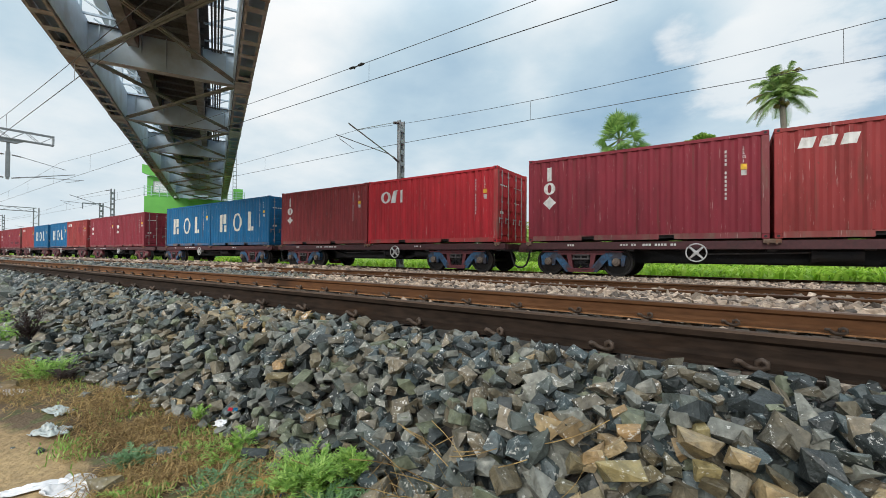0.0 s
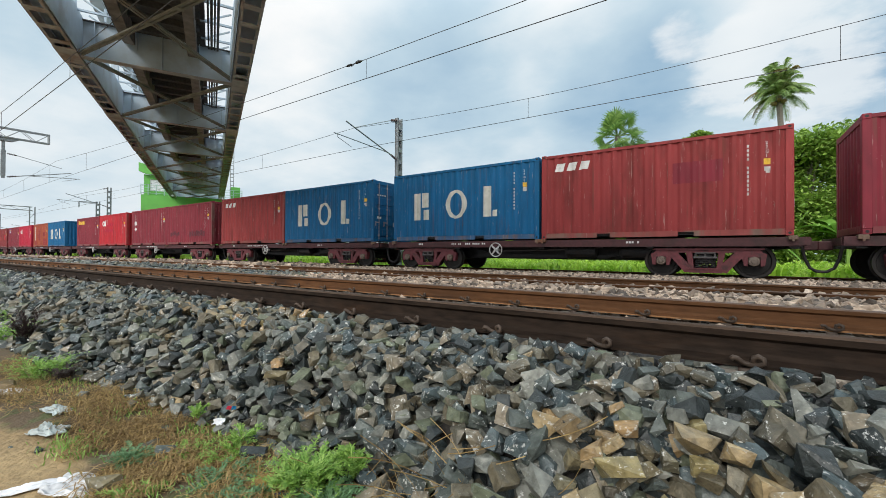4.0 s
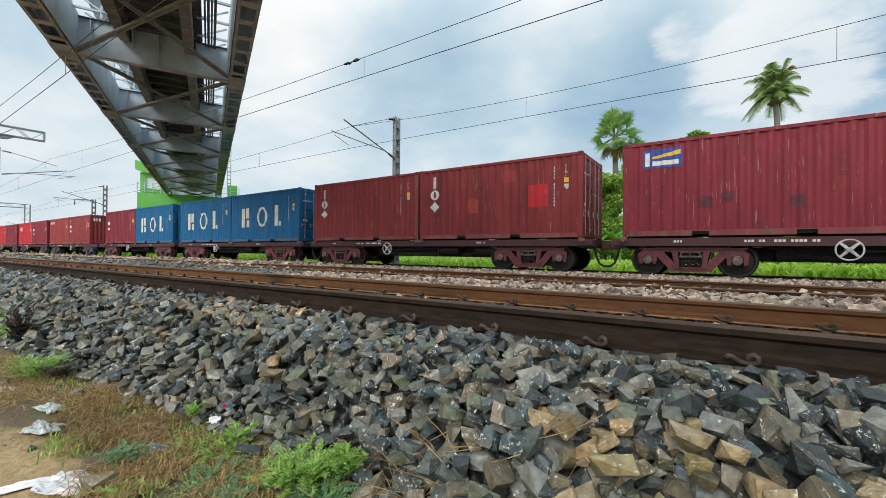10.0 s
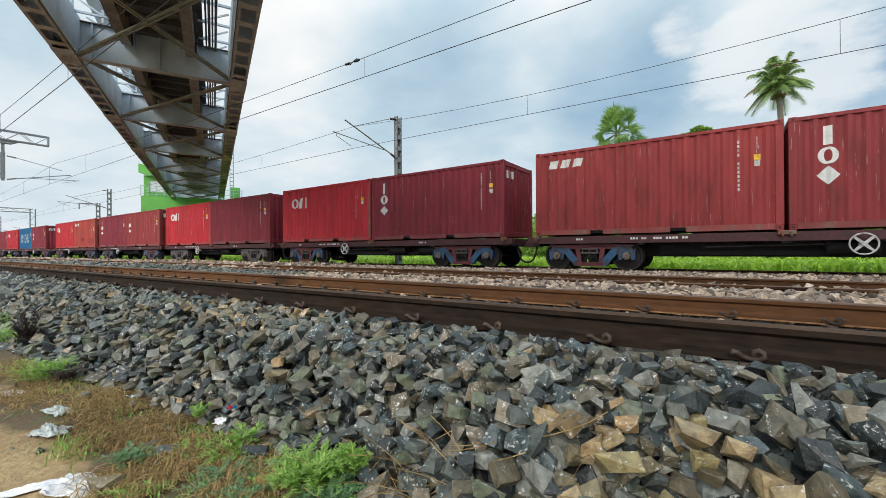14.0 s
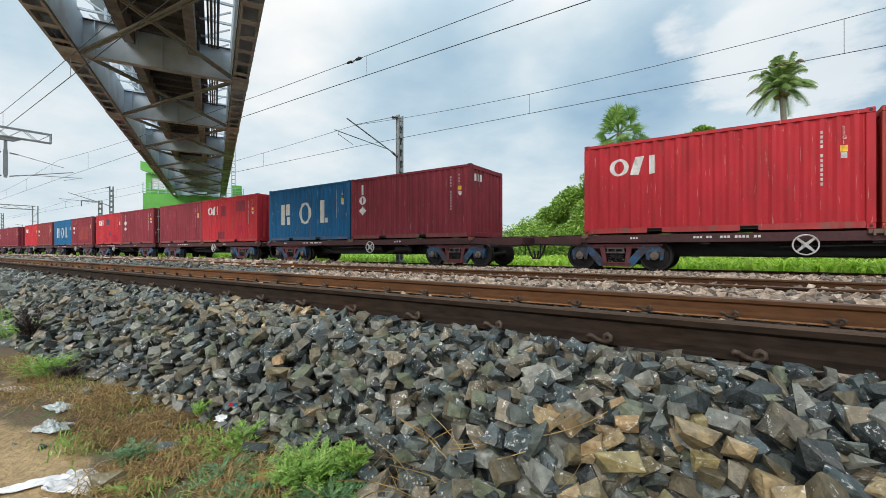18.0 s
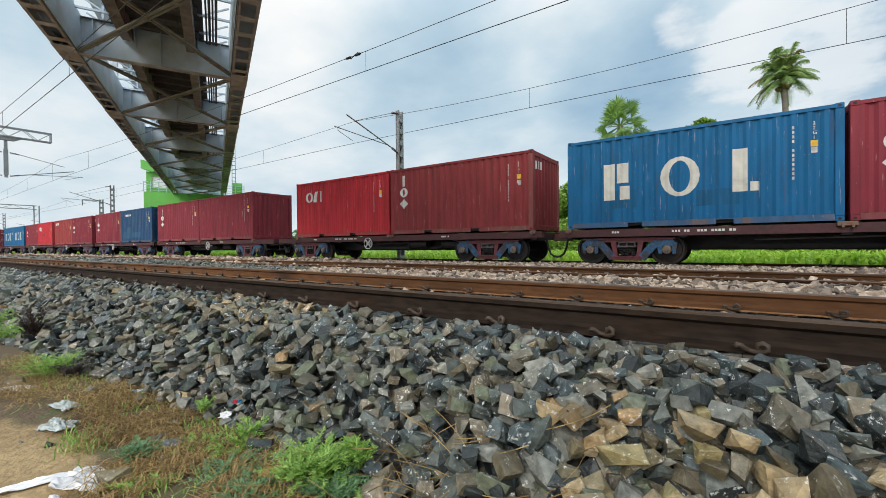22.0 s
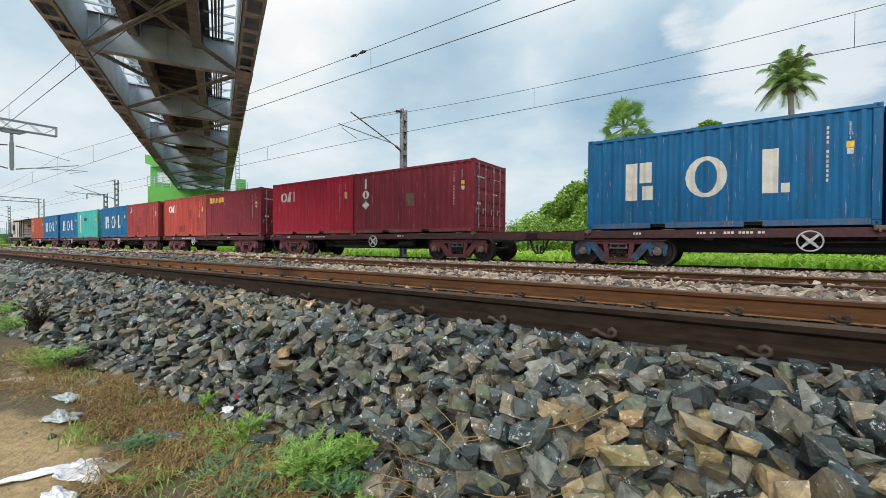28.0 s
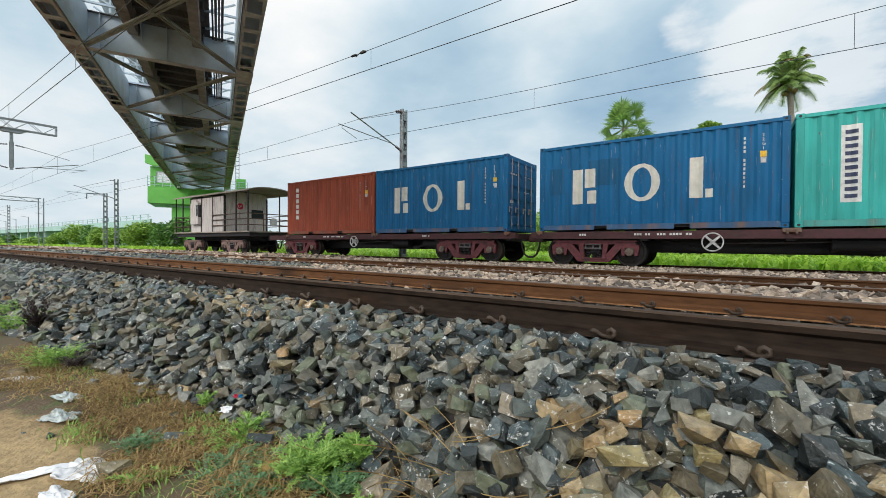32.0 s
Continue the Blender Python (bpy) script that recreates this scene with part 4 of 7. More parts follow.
def flat_wagon(kind, tone, late=False):
    """Low container flat: kind 'mid', 'outer_left' or 'outer_right'. Origin at the left container's left edge, on the rail head."""
    L0, L1 = -0.28, 12.196 + 0.28
    bx = [1.62, 10.46]
    if kind == "outer_left":
        L0, bx[0] = -1.50, 0.84
    if kind == "outer_right":
        L1, bx[1] = 12.196 + 1.86, 11.42
    hue = {"bogie_red": "maroon", "bogie_blue": "blue and maroon", "bogie_grey": "grey"}[tone]
    w = thing("flat_wagon", f"low maroon container flat wagon with {hue} bogies on rails", "wagon", "wagons of the train")
    for y in (-1.18, 1.18):
        part("side_sill", side_sill(0 - 0.28, 12.196 + 0.28, y), M["wagon"], w)
    part("centre_sill", MB().prism([(L0, 0.98), (L1, 0.98), (L1, 0.74), (L1 - 2.6, 0.62), (L1 - 3.2, 0.40), (L0 + 3.2, 0.40), (L0 + 2.6, 0.62), (L0, 0.74)], -0.24, 0.24), M["black"], w)
    part("deck", MB().box(0.2, 12.0, -1.14, -0.3, 0.93, 0.95).box(0.2, 12.0, 0.3, 1.14, 0.93, 0.95).mesh("deck", M["black"]), None, w)
    for x in (0.0, 3.0, 6.1, 9.2, 12.2):
        part("cross_bearer", MB().box(x - 0.09, x + 0.09, -1.17, 1.17, 0.74, 0.985), M["black"], w)
    part("underframe_truss", MB().beam((3.2, -0.62, 0.78), (4.2, -0.62, 0.50), 0.06, 0.08).beam((9.0, -0.62, 0.78), (8.0, -0.62, 0.50), 0.06, 0.08).beam((4.2, -0.62, 0.50), (8.0, -0.62, 0.50), 0.06, 0.10)
         .box(3.4, 8.8, -0.5, 0.5, 0.46, 0.80), M["black"], w)
    part("pull_rod", MB().tube([(4.5, -0.9, 0.66), (6.6, -0.92, 0.70), (7.9, -0.88, 0.78)], 0.02, 6), M["bogie_grey"], w)
    part("brake_cylinder", MB().cyl((6.9, -0.80, 0.66), (7.7, -0.80, 0.66), 0.17, 14).cyl((6.82, -0.80, 0.66), (6.9, -0.80, 0.66), 0.20, 14), M["black"], w, "black brake cylinder")
    part("air_tank", MB().tube([(8.35, -0.75, 0.64), (8.42, -0.75, 0.64), (9.15, -0.75, 0.64), (9.22, -0.75, 0.64)], [0.10, 0.17, 0.17, 0.10], 14), M["black"], w, "black air tank")
    hx = 7.70 if late else 4.58 if kind == "mid" else 4.92 if kind == "outer_left" else 7.35
    part("hand_brake_wheel", shared("hbw", lambda: spoked_wheel().mesh("hand_brake_wheel", M["brake_white"])), None, w, "white spoked hand brake wheel", at=pose(hx, -1.30, 0.70) @ Matrix.Diagonal((0.9, 1, 0.9, 1)))
    for i, (x, n, ww) in enumerate(((1.25, 3, 0.05), (2.75, 6, 0.05), (3.32, 11, 0.055), (8.6, 5, 0.05))):
        part("lettering_bar", shared(("lb", n, ww), lambda: bars(n, ww).mesh("lettering_bar", M["white"])), None, w, "white lettering bars", at=pose(x, -1.195, 0.875))["kind"] = "stuff"
    for x in (0.02, 6.02, 6.18, 12.17):
        for y in (-1.16, 1.16):
            part("twist_lock", shared("tw", lambda: MB().box(-0.09, 0.09, -0.10, 0.06, 0.93, 1.032, c=0.012).box(-0.02, 0.02, -0.13, -0.1, 0.9, 1.0).mesh("twist_lock", M["rust"])), None, w, "", at=pose(x, y, 0))
    for x in bx:
        bogie(w, x, tone)
    for side, x in (("left", L0), ("right", L1)):
        s = -1 if side == "left" else 1
        if kind == "outer_" + side:    # open end platform, buffer beam and coupler
            a, b = sorted((x, (0 if s < 0 else 12.196) + s * 0.1))
            for y in (-1.16, 1.16):
                part("end_beam", MB().prism([(a, 0.99), (b, 0.99), (b, 0.74), (a, 0.78)], y - 0.05, y + 0.05), M["wagon"], w)
            part("buffer_beam", MB().box(x - 0.06, x + 0.06, -1.2, 1.2, 0.76, 1.0, c=0.01), M["wagon"], w)
            for k in (0.45, 1.1):
                part("platform_rib", MB().prism([(-1.15, 0.99), (1.15, 0.99), (1.15, 1.10), (-1.15, 1.02)], x - s * k - 0.05, x - s * k + 0.05, "x"), M["wagon"], w)
            part("coupler", coupler(x, s), M["black"], w, "black knuckle coupler")
            part("air_hose", MB().tube([(x - s * 0.05, -0.55, 0.74), (x + s * 0.05, -0.55, 0.45), (x + s * 0.16, -0.55, 0.30), (x + s * 0.30, -0.55, 0.32), (x + s * 0.34, -0.55, 0.55)], 0.036, 8), M["black"], w, "black rubber brake hose")
            part("release_handle", MB().tube([(x, -0.85, 0.84), (x, -0.85, 0.42)], 0.018, 6), M["black"], w)
        else:                          # slackless drawbar and hose loop to the neighbour
            part("drawbar", MB().box(min(x, x + s * 0.28), max(x, x + s * 0.28), -0.16, 0.16, 0.70, 0.92, c=0.02).box(x - 0.03, x + 0.03, -1.1, 1.1, 0.80, 0.98), M["wagon"], w)
            part("air_hose", MB().tube([(x - s * 0.08, -0.6, 0.78), (x - s * 0.03, -0.6, 0.50), (x + s * 0.06, -0.6, 0.28), (x + s * 0.18, -0.6, 0.20), (x + s * 0.275, -0.6, 0.19)], 0.034, 8), M["black"], w, "black rubber brake hose")
    return w


def bars(n, ww):
    mb = MB()
    for k in range(n):
        if k % 5 != 3:
            mb.box(k * (ww + 0.02), k * (ww + 0.02) + ww, -0.003, 0.003, 0.008, 0.066)
    return mb


def coupler(x, s):
    mb = MB()
    mb.box(min(x, x + s * 0.16), max(x, x + s * 0.16), -0.13, 0.13, 0.76, 1.0, c=0.02)
    mb.prism([(x + s * 0.14, -0.10), (x + s * 0.20, -0.2), (x + s * 0.255, -0.18), (x + s * 0.255, 0.16), (x + s * 0.14, 0.12)], 0.74, 1.03, "z")
    return mb


# colours and marks, wagon by wagon from the head of the clip: (left box), (right box), bogie colour
A, B, C, D = "stack", "three_blocks", "ring_wedge_bar", "slanted_trio"
CONSIST = [
    (("maroon", A, 0), ("brick", D, 1), "bogie_blue"), (("darkred", A, 0), ("red", C, 1), "bogie_blue"), (("blue", B, 0), ("blue", B, 1), "bogie_blue"),
    (("maroon", A, 0), ("maroon", A, 1), "bogie_red"), (("blue", B, 0), ("brick", D, 1), "bogie_red"), (("brick", D, 0), ("blue", B, 1), "bogie_red"),
    (("maroon", A, 0), ("maroon", None, 0), "bogie_red"), (("maroon", "yellow_bar", 0), ("red", C, 0), "bogie_red"), (("orange", "column", 0), ("blue", B, 0), "bogie_red"),
    (("maroon", "plate", 0), ("crimson", C, 0), "bogie_red"), (("darkred", A, 0), ("darkred", A, 1), "bogie_red"), (("blue", B, 0), ("blue", B, 1), "bogie_red"),
    (("maroon", A, 0), ("blue", B, 0), "bogie_red"), (("brick", D, 0), ("darkred", A, 0), "bogie_blue"), (("red", C, 0), ("maroon", A, 0), "bogie_blue"),
    (("red", C, 0), ("maroon", None, 0), "bogie_grey"), (("maroon", A, 0), ("brick", A, 0), "bogie_blue"), (("red", C, 0), ("faded", D, 0), "bogie_blue"),
    (("blue", B, 0), ("maroon", A, 0), "bogie_blue"), (("maroon", None, 0), ("red", C, 0), "bogie_blue"), (("red", C, 0), ("maroon", A, 1), "bogie_blue"),
    (("blue", B, 0), ("maroon", A, 0), "bogie_blue"), (("red", C, 0), ("darkred", A, 0), "bogie_blue"), (("maroon", A, 0), ("maroon", None, 0), "bogie_blue"),
    (("maroon", A, 0), ("navy", "blob_word", 0), "bogie_blue"), (("brick", D, 0), ("maroon", A, 0), "bogie_blue"), (("maroon", A, 0), ("red", C, 0), "bogie_grey"),
    (("blue", B, 0), ("blue", B, 0), "bogie_blue"), (("crimson", C, 0), ("maroon", A, 1), "bogie_red"), (("faded", C, 0), ("maroon", "yellow_bar", 1), "bogie_red"),
    (("blue", B, 0), ("brick", "small_plate", 0), "bogie_red"), (("blue", B, 0), ("green", "banner", 1), "bogie_red"), (("orange", "column", 0), ("blue", B, 1), "bogie_red")]
PATCHES = {  # (wagon, side): x, z, width, height, paint
    (8, 0): [(0.5, 0.22, 0.9, 0.42, "brick"), (2.0, 1.55, 0.9, 0.45, "darkred"), (1.65, 1.0, 0.35, 0.45, "darkred"), (2.15, 0.75, 0.5, 0.75, "brick"), (2.6, 0.62, 0.28, 0.95, "darkred"), (3.9, 1.15, 0.85, 0.45, "darkred"), (4.1, 0.2, 1.5, 0.68, "brick")],
    (10, 1): [(2.9, 1.9, 0.42, 0.36, "maroon"), (3.4, 1.85, 0.5, 0.4, "brick"), (4.35, 1.0, 0.65, 0.7, "red"), (2.1, 0.9, 0.4, 0.5, "faded")],
    (9, 1): [(4.2, 1.4, 0.3, 0.75, "maroon"), (3.4, 0.2, 0.35, 0.32, "faded")],
    (4, 1): [(3.6, 1.4, 1.1, 0.55, "maroon")],
    (17, 1): [(2.2, 0.62, 0.6, 0.32, "maroon"), (4.0, 0.35, 1.6, 0.45, "brick"), (2.35, 1.3, 0.45, 0.5, "brick"), (0.6, 0.2, 0.5, 0.3, "brick")],
    (19, 1): [(2.2, 1.5, 0.55, 0.6, "maroon"), (3.9, 1.7, 0.85, 0.6, "maroon"), (1.9, 0.2, 0.7, 0.4, "maroon"), (4.0, 0.4, 0.8, 0.5, "crimson")],
    (20, 0): [(2.5, 1.65, 0.8, 0.42, "ink"), (2.75, 2.05, 0.25, 0.14, "ink"), (3.15, 0.72, 0.4, 0.38, "ink"), (2.0, 0.2, 0.8, 0.42, "crimson"), (3.9, 0.3, 1.3, 0.45, "crimson")],
    (21, 1): [(2.0, 0.5, 2.8, 1.25, "brick")],
    (24, 1): [(0.7, 0.35, 1.3, 0.55, "navy_pale"), (1.2, 0.85, 0.8, 0.36, "navy_pale"), (2.4, 0.4, 1.5, 0.4, "navy_pale")],
    (29, 0): [(3.7, 1.15, 0.42, 0.55, "brick"), (2.2, 0.3, 1.0, 0.42, "brick"), (4.8, 0.3, 0.5, 0.85, "brick")],
    (30, 1): [(2.5, 1.1, 0.35, 0.4, "maroon"), (3.3, 1.6, 0.4, 0.35, "maroon"), (4.1, 1.2, 0.4, 0.3, "crimson"), (2.0, 0.4, 0.5, 0.45, "maroon")],
    (31, 1): [(2.1, 1.62, 0.75, 0.30, "ink"), (4.4, 0.25, 0.45, 0.26, "green")],
    (21, 0): [(1.1, 0.55, 0.8, 0.5, "blue_old"), (3.3, 0.5, 0.9, 0.4, "blue_old")],
    (6, 1): [(0.5 + 0.27 * k, 0.55 + 0.05 * (k % 3), 0.14, 0.24, "smudge") for k in range(5)] + [(3.2 + 0.29 * k, 0.5 + 0.05 * (k % 2), 0.16, 0.32, "smudge") for k in range(7)],
    (7, 1): [(1.5 + 0.3 * k, 1.62, 0.2, 0.24, "crimson") for k in range(6)] + [(0.9 + 0.3 * k, 1.15, 0.2, 0.22, "crimson") for k in range(8)],
    (9, 0): [(1.8, 0.72, 0.3, 0.3, "smudge"), (2.3, 0.85, 0.25, 0.25, "smudge"), (3.6, 0.65, 0.28, 0.28, "smudge"), (4.3, 1.0, 0.3, 0.3, "darkred")],
    (28, 1): [(2.9, 1.05, 0.42, 0.5, "rust")], (26, 1): [(1.1 + 0.5 * k, 1.0 + 0.06 * (k % 2), 0.2, 0.25, "smudge") for k in range(4)],
    (31, 0): [(1.5, 1.3, 0.9, 0.75, "blue_old"), (0.3, 1.1, 0.5, 0.8, "blue_old")], (30, 0): [(0.55, 0.95, 0.45, 0.5, "blue_new"), (4.72, 1.0, 0.42, 0.45, "blue_new")],
}
MOVING = []          # (thing, offset along the train, y, z)


def build_train():
    made = {}
    for n, (left, right, tone) in enumerate(CONSIST):
        x = wagon_left(n)
        kind = "outer_right" if n in OUTER_RIGHT else "outer_left" if n in OUTER_LEFT else "mid"
        late = n in (1, 19, 21)             # brake wheel right of the middle
        if (kind, tone, late) in made:
            w = copy_thing(made[kind, tone, late], pose(x, TRACK_Y, RAIL_FAR))
        else:
            w = made[kind, tone, late] = flat_wagon(kind, tone, late)
            w.matrix_basis = pose(x, TRACK_Y, RAIL_FAR)
        MOVING.append((w, x, TRACK_Y, RAIL_FAR))
        for side, (color, mark, doors) in enumerate((left, right)):
            cx = x + side * 6.138
            c = container(color, mark, doors, pose(cx, TRACK_Y, FLOOR), 2 * n + side, "containers on the train", PATCHES.get((n, side), ()), "rust" if (n * 2 + side) % 5 in (0, 3) and color != "blue" else "same")
            MOVING.append((c, cx, TRACK_Y, FLOOR))
    van = brake_van()
    x = wagon_left(32) - 12.35
    van.matrix_basis = pose(x, TRACK_Y, RAIL_FAR)
    MOVING.append((van, x, TRACK_Y, RAIL_FAR))


def brake_van():
    """Guard's van: boarded cabin between two railed verandas under an arched roof."""
    v = thing("brake_van", "weathered grey-white guard's brake van at the train's end", "brake van")
    L = 9.0
    part("underframe", MB().box(0, L, -1.3, 1.3, 0.98, 1.20).box(0.3, L - 0.3, -0.3, 0.3, 0.72, 0.98), M["black"], v)
    part("deck", MB().box(-0.1, L + 0.1, -1.42, 1.42, 1.20, 1.27), M["vanroof"], v)
    x0, x1, z0, z1 = 2.15, 6.35, 1.27, 3.35
    for y in (-1.32, 1.32):
        for k in range(14):
            a = x0 + (x1 - x0) * k / 14
            part("board", shared("vanboard", lambda: MB().box(0.004, (x1 - x0) / 14 - 0.004, -0.02, 0.02, z0, z1, c=0.006).mesh("board", M["vanwall"])), None, v, at=pose(a, y, 0))
        for a in (x0, 3.6, 5.0, x1):
            part("stanchion", MB().box(a - 0.04, a + 0.04, y - 0.05, y + 0.05, z0, z1 + 0.05), M["black"], v)
    for x in (x0, x1):
        part("cabin_end", MB().box(x - 0.03, x + 0.03, -1.3, 1.3, z0, z1 + 0.3), M["vanwall"], v)
    part("end_window", MB().box(x1 + 0.03, x1 + 0.05, 0.3, 1.05, 2.1, 2.65), M["glass"], v, "dark window opening")
    part("end_door", MB().box(x1 + 0.03, x1 + 0.045, -0.6, 0.1, z0, 3.1), M["vanwall"], v)
    part("look_out", MB().prism([(2.55, 1.75), (3.55, 1.75), (3.55, 3.05), (3.2, 3.2), (2.55, 3.05)], -1.55, -1.33).box(3.05, 3.35, -1.58, -1.55, 2.2, 2.75), M["vanwall"], v, "projecting guard's lookout")
    part("lookout_window", MB().box(3.35, 3.52, -1.565, -1.552, 2.25, 2.95).box(3.552, 3.56, -1.53, -1.36, 2.2, 2.95), M["glass"], v, "dark narrow window")
    part("letter_board", MB().cyl((x1 + 0.05, -0.42, 2.80), (x1 + 0.06, -0.42, 2.80), 0.19, 20), M["crimson"], v, "red round board")
    me = lettering("LV", 0.2).copy()
    me.materials.append(M["white"])
    part("lettering", me, None, v, "white letters", at=pose(x1 + 0.064, -0.55, 2.73, 0, 0, 90))
    roof = MB()
    n = 12
    prof = [(-1.5 + 3.0 * k / n, 3.36 + 0.42 * math.sqrt(max(0, 1 - ((-1.5 + 3.0 * k / n) / 1.62) ** 2))) for k in range(n + 1)]
    roof.prism(prof + [(y, z - 0.05) for y, z in prof[::-1]], -0.1, L + 0.1, "x")
    part("roof", roof, M["vanroof"], v, "grimy arched roof")
    for x in (0.05, 1.05, 7.7, L - 0.05):
        for y in (-1.36, 1.36):
            part("roof_post", MB().box(x - 0.03, x + 0.03, y - 0.03, y + 0.03, 1.27, 3.5), M["black"], v)
    for y in (-1.40, 1.40):
        for a, b in ((0.0, 2.1), (5.0, 7.0), (7.0, L)):
            for z in (1.62, 1.95, 2.25):
                part("hand_rail", MB().cyl((a, y, z), (b, y, z), 0.028, 6), M["railing"], v)
    for x in (-0.02, L + 0.02):
        for y in (-1.36, -0.5, 0.5, 1.36):
            part("rail_post", MB().cyl((x, y, 1.25), (x, y, 2.25), 0.028, 6), M["railing"], v)
        for z in (1.62, 1.95, 2.25):
            part("hand_rail", MB().cyl((x, -1.36, z), (x, 1.36, z), 0.028, 6), M["railing"], v)
    part("warning_board", MB().cyl((L + 0.05, 0.1, 1.80), (L + 0.07, 0.1, 1.80), 0.24, 20), M["brake_white"], v, "round tail board")
    part("step_board", MB().box(-0.2, 0.5, -1.45, -1.2, 0.55, 0.6).box(-0.2, 0.5, -1.45, -1.2, 0.85, 0.9).beam((-0.15, -1.43, 0.5), (-0.15, -1.43, 1.2), 0.04, 0.04).beam((0.45, -1.43, 0.5), (0.45, -1.43, 1.2), 0.04, 0.04), M["black"], v)
    part("coupler", coupler(L, 1).box(L - 0.3, L + 0.9, -0.12, 0.12, 0.8, 0.98), M["black"], v, "black coupler")
    for x in (1.75, 6.75):
        bogie(v, x, "bogie_dusty")
    return v


def motions():
    """Everything that runs on the far track, and the wheels that turn under it."""
    for ob, x, y, z in MOVING:
        walk(ob, [(t, pose(x + s, y, z)) for t, s in TRAIN_ROWS])
    for frond, h, k in SWAYING:          # wind in the palm: gusts with calmer spells
        rows = []
        for i in range(65):
            t = i / 2
            gust = 0.55 + 0.45 * math.sin(0.42 * t + 0.6) * math.sin(0.17 * t + 1.3)
            rows.append((t, pose(0, 0, h, 4.5 * gust * math.sin(2.1 * t + k) + 2.0 * math.sin(0.9 * t), 5.0 * gust * math.sin(1.7 * t + 1.9 * k) - 3.5 * gust, 3.0 * gust * math.sin(2.6 * t + 0.7 * k))))
        walk(frond, rows)
    # wheels: turn read off the first wagon's own path
    first, x0 = MOVING[0][0], MOVING[0][1]
    keys = first.animation_data
    curve = next(c for c in keys.action.layers[0].strips[0].channelbag(keys.action_slot).fcurves if c.data_path == "location" and c.array_index == 0)
    runs = [((k - 1) / FPS, curve.evaluate(k) - x0) for k in range(1, frame(32.0) + 1)]
    for ob, x, _, _ in MOVING:
        near = [(t, r) for t, r in runs if -44 < x + r < 12]
        rows = [runs[0]] * (near[0] != runs[0]) + near + [runs[-1]] * (near[-1] != runs[-1]) if near else [runs[0], runs[-1]]
        for wheel in (o for o in ob.children_recursive if o.name.startswith("wheelset")):
            m = wheel.matrix_basis.translation.copy()
            base = near[0][1] if near else 0.0
            last = near[-1][1] if near else 0.0
            walk(wheel, [(t, pose(m.x, m.y, m.z, 0, math.degrees((min(max(r, base), last) - base) / 0.42), 0)) for t, r in rows])

# ---- ground, track beds and rails ----
RAIL_H = 0.156
NEAR_Y0, NEAR_Y1 = 2.246, 3.994                    # rails of the near track
NEAR_Z0, NEAR_Z1 = EYE - 0.320, EYE - 0.382        # their heads: the track leans a little outward
MID_Y0, MID_Y1, MID_Z = 7.52, 9.27, EYE - 0.53
FAR_Y0, FAR_Y1 = TRACK_Y - 0.874, TRACK_Y + 0.874
BED = [(1.02, -0.04), (1.20, 0.06), (1.58, 0.385), (1.72, 0.465), (2.05, 0.538), (2.32, 0.50), (3.1, 0.50), (4.0, 0.475), (4.3, 0.47), (4.9, 0.465), (5.6, 0.45), (6.6, 0.43), (7.3, 0.41), (7.7, 0.36), (9.1, 0.36), (9.45, 0.41), (10.3, 0.43),
       (11.2, 0.42), (12.4, 0.40), (12.7, 0.36), (14.4, 0.33), (15.3, 0.25), (16.6, -0.05)]


EDGE = [(-60, 1.05), (-6.2, 0.98), (-5.3, 1.06), (-4.1, 1.14), (-3.2, 1.22), (-2.4, 1.25), (-1.9, 1.28), (-1.56, 1.32), (-1.27, 1.28), (-1.05, 1.16), (-0.88, 0.94), (-0.5, 0.80), (9, 0.80)]   # foot of the stones


def along(line, x):
    for (a, p), (b, q) in zip(line, line[1:]):
        if a <= x <= b:
            return p + (q - p) * (x - a) / (b - a)
    return line[0][1] if x < line[0][0] else line[-1][1]


def bed_height(x, y):
    if y < 1.72:                       # the slope starts at the foot line
        e = along(EDGE, x) + 0.04
        y = 1.08 + 0.64 * (y - e) / (1.72 - e)
    if y <= BED[0][0] or y >= BED[-1][0]:
        return -0.04
    h = along(BED, y)
    return h + 0.03 * noise.noise((x * 1.3, y * 1.3, 0)) * (1 if y < 2.0 or 4.3 < y < 7.2 else 0.3)


def ground_height(x, y):
    near = max(0.0, 1 - abs(x) / 40) * max(0.0, 1 - abs(y) / 30)
    return near * (0.05 * noise.noise((x * 0.9, y * 0.9, 3)) + 0.015 * noise.noise((x * 4.1, y * 4.1, 1)))


def grid_axis(lo, hi, near_lo, near_hi, step, grow=1.35):
    xs, s = [], step
    x = near_lo
    while x < near_hi:
        xs.append(x); x += step
    while x < hi:
        xs.append(x); s *= grow; x += s
    xs.append(hi)
    x, s, left = near_lo, step, []
    while x > lo:
        s *= grow; x -= s
        left.append(max(x, lo))
    return left[::-1] + xs


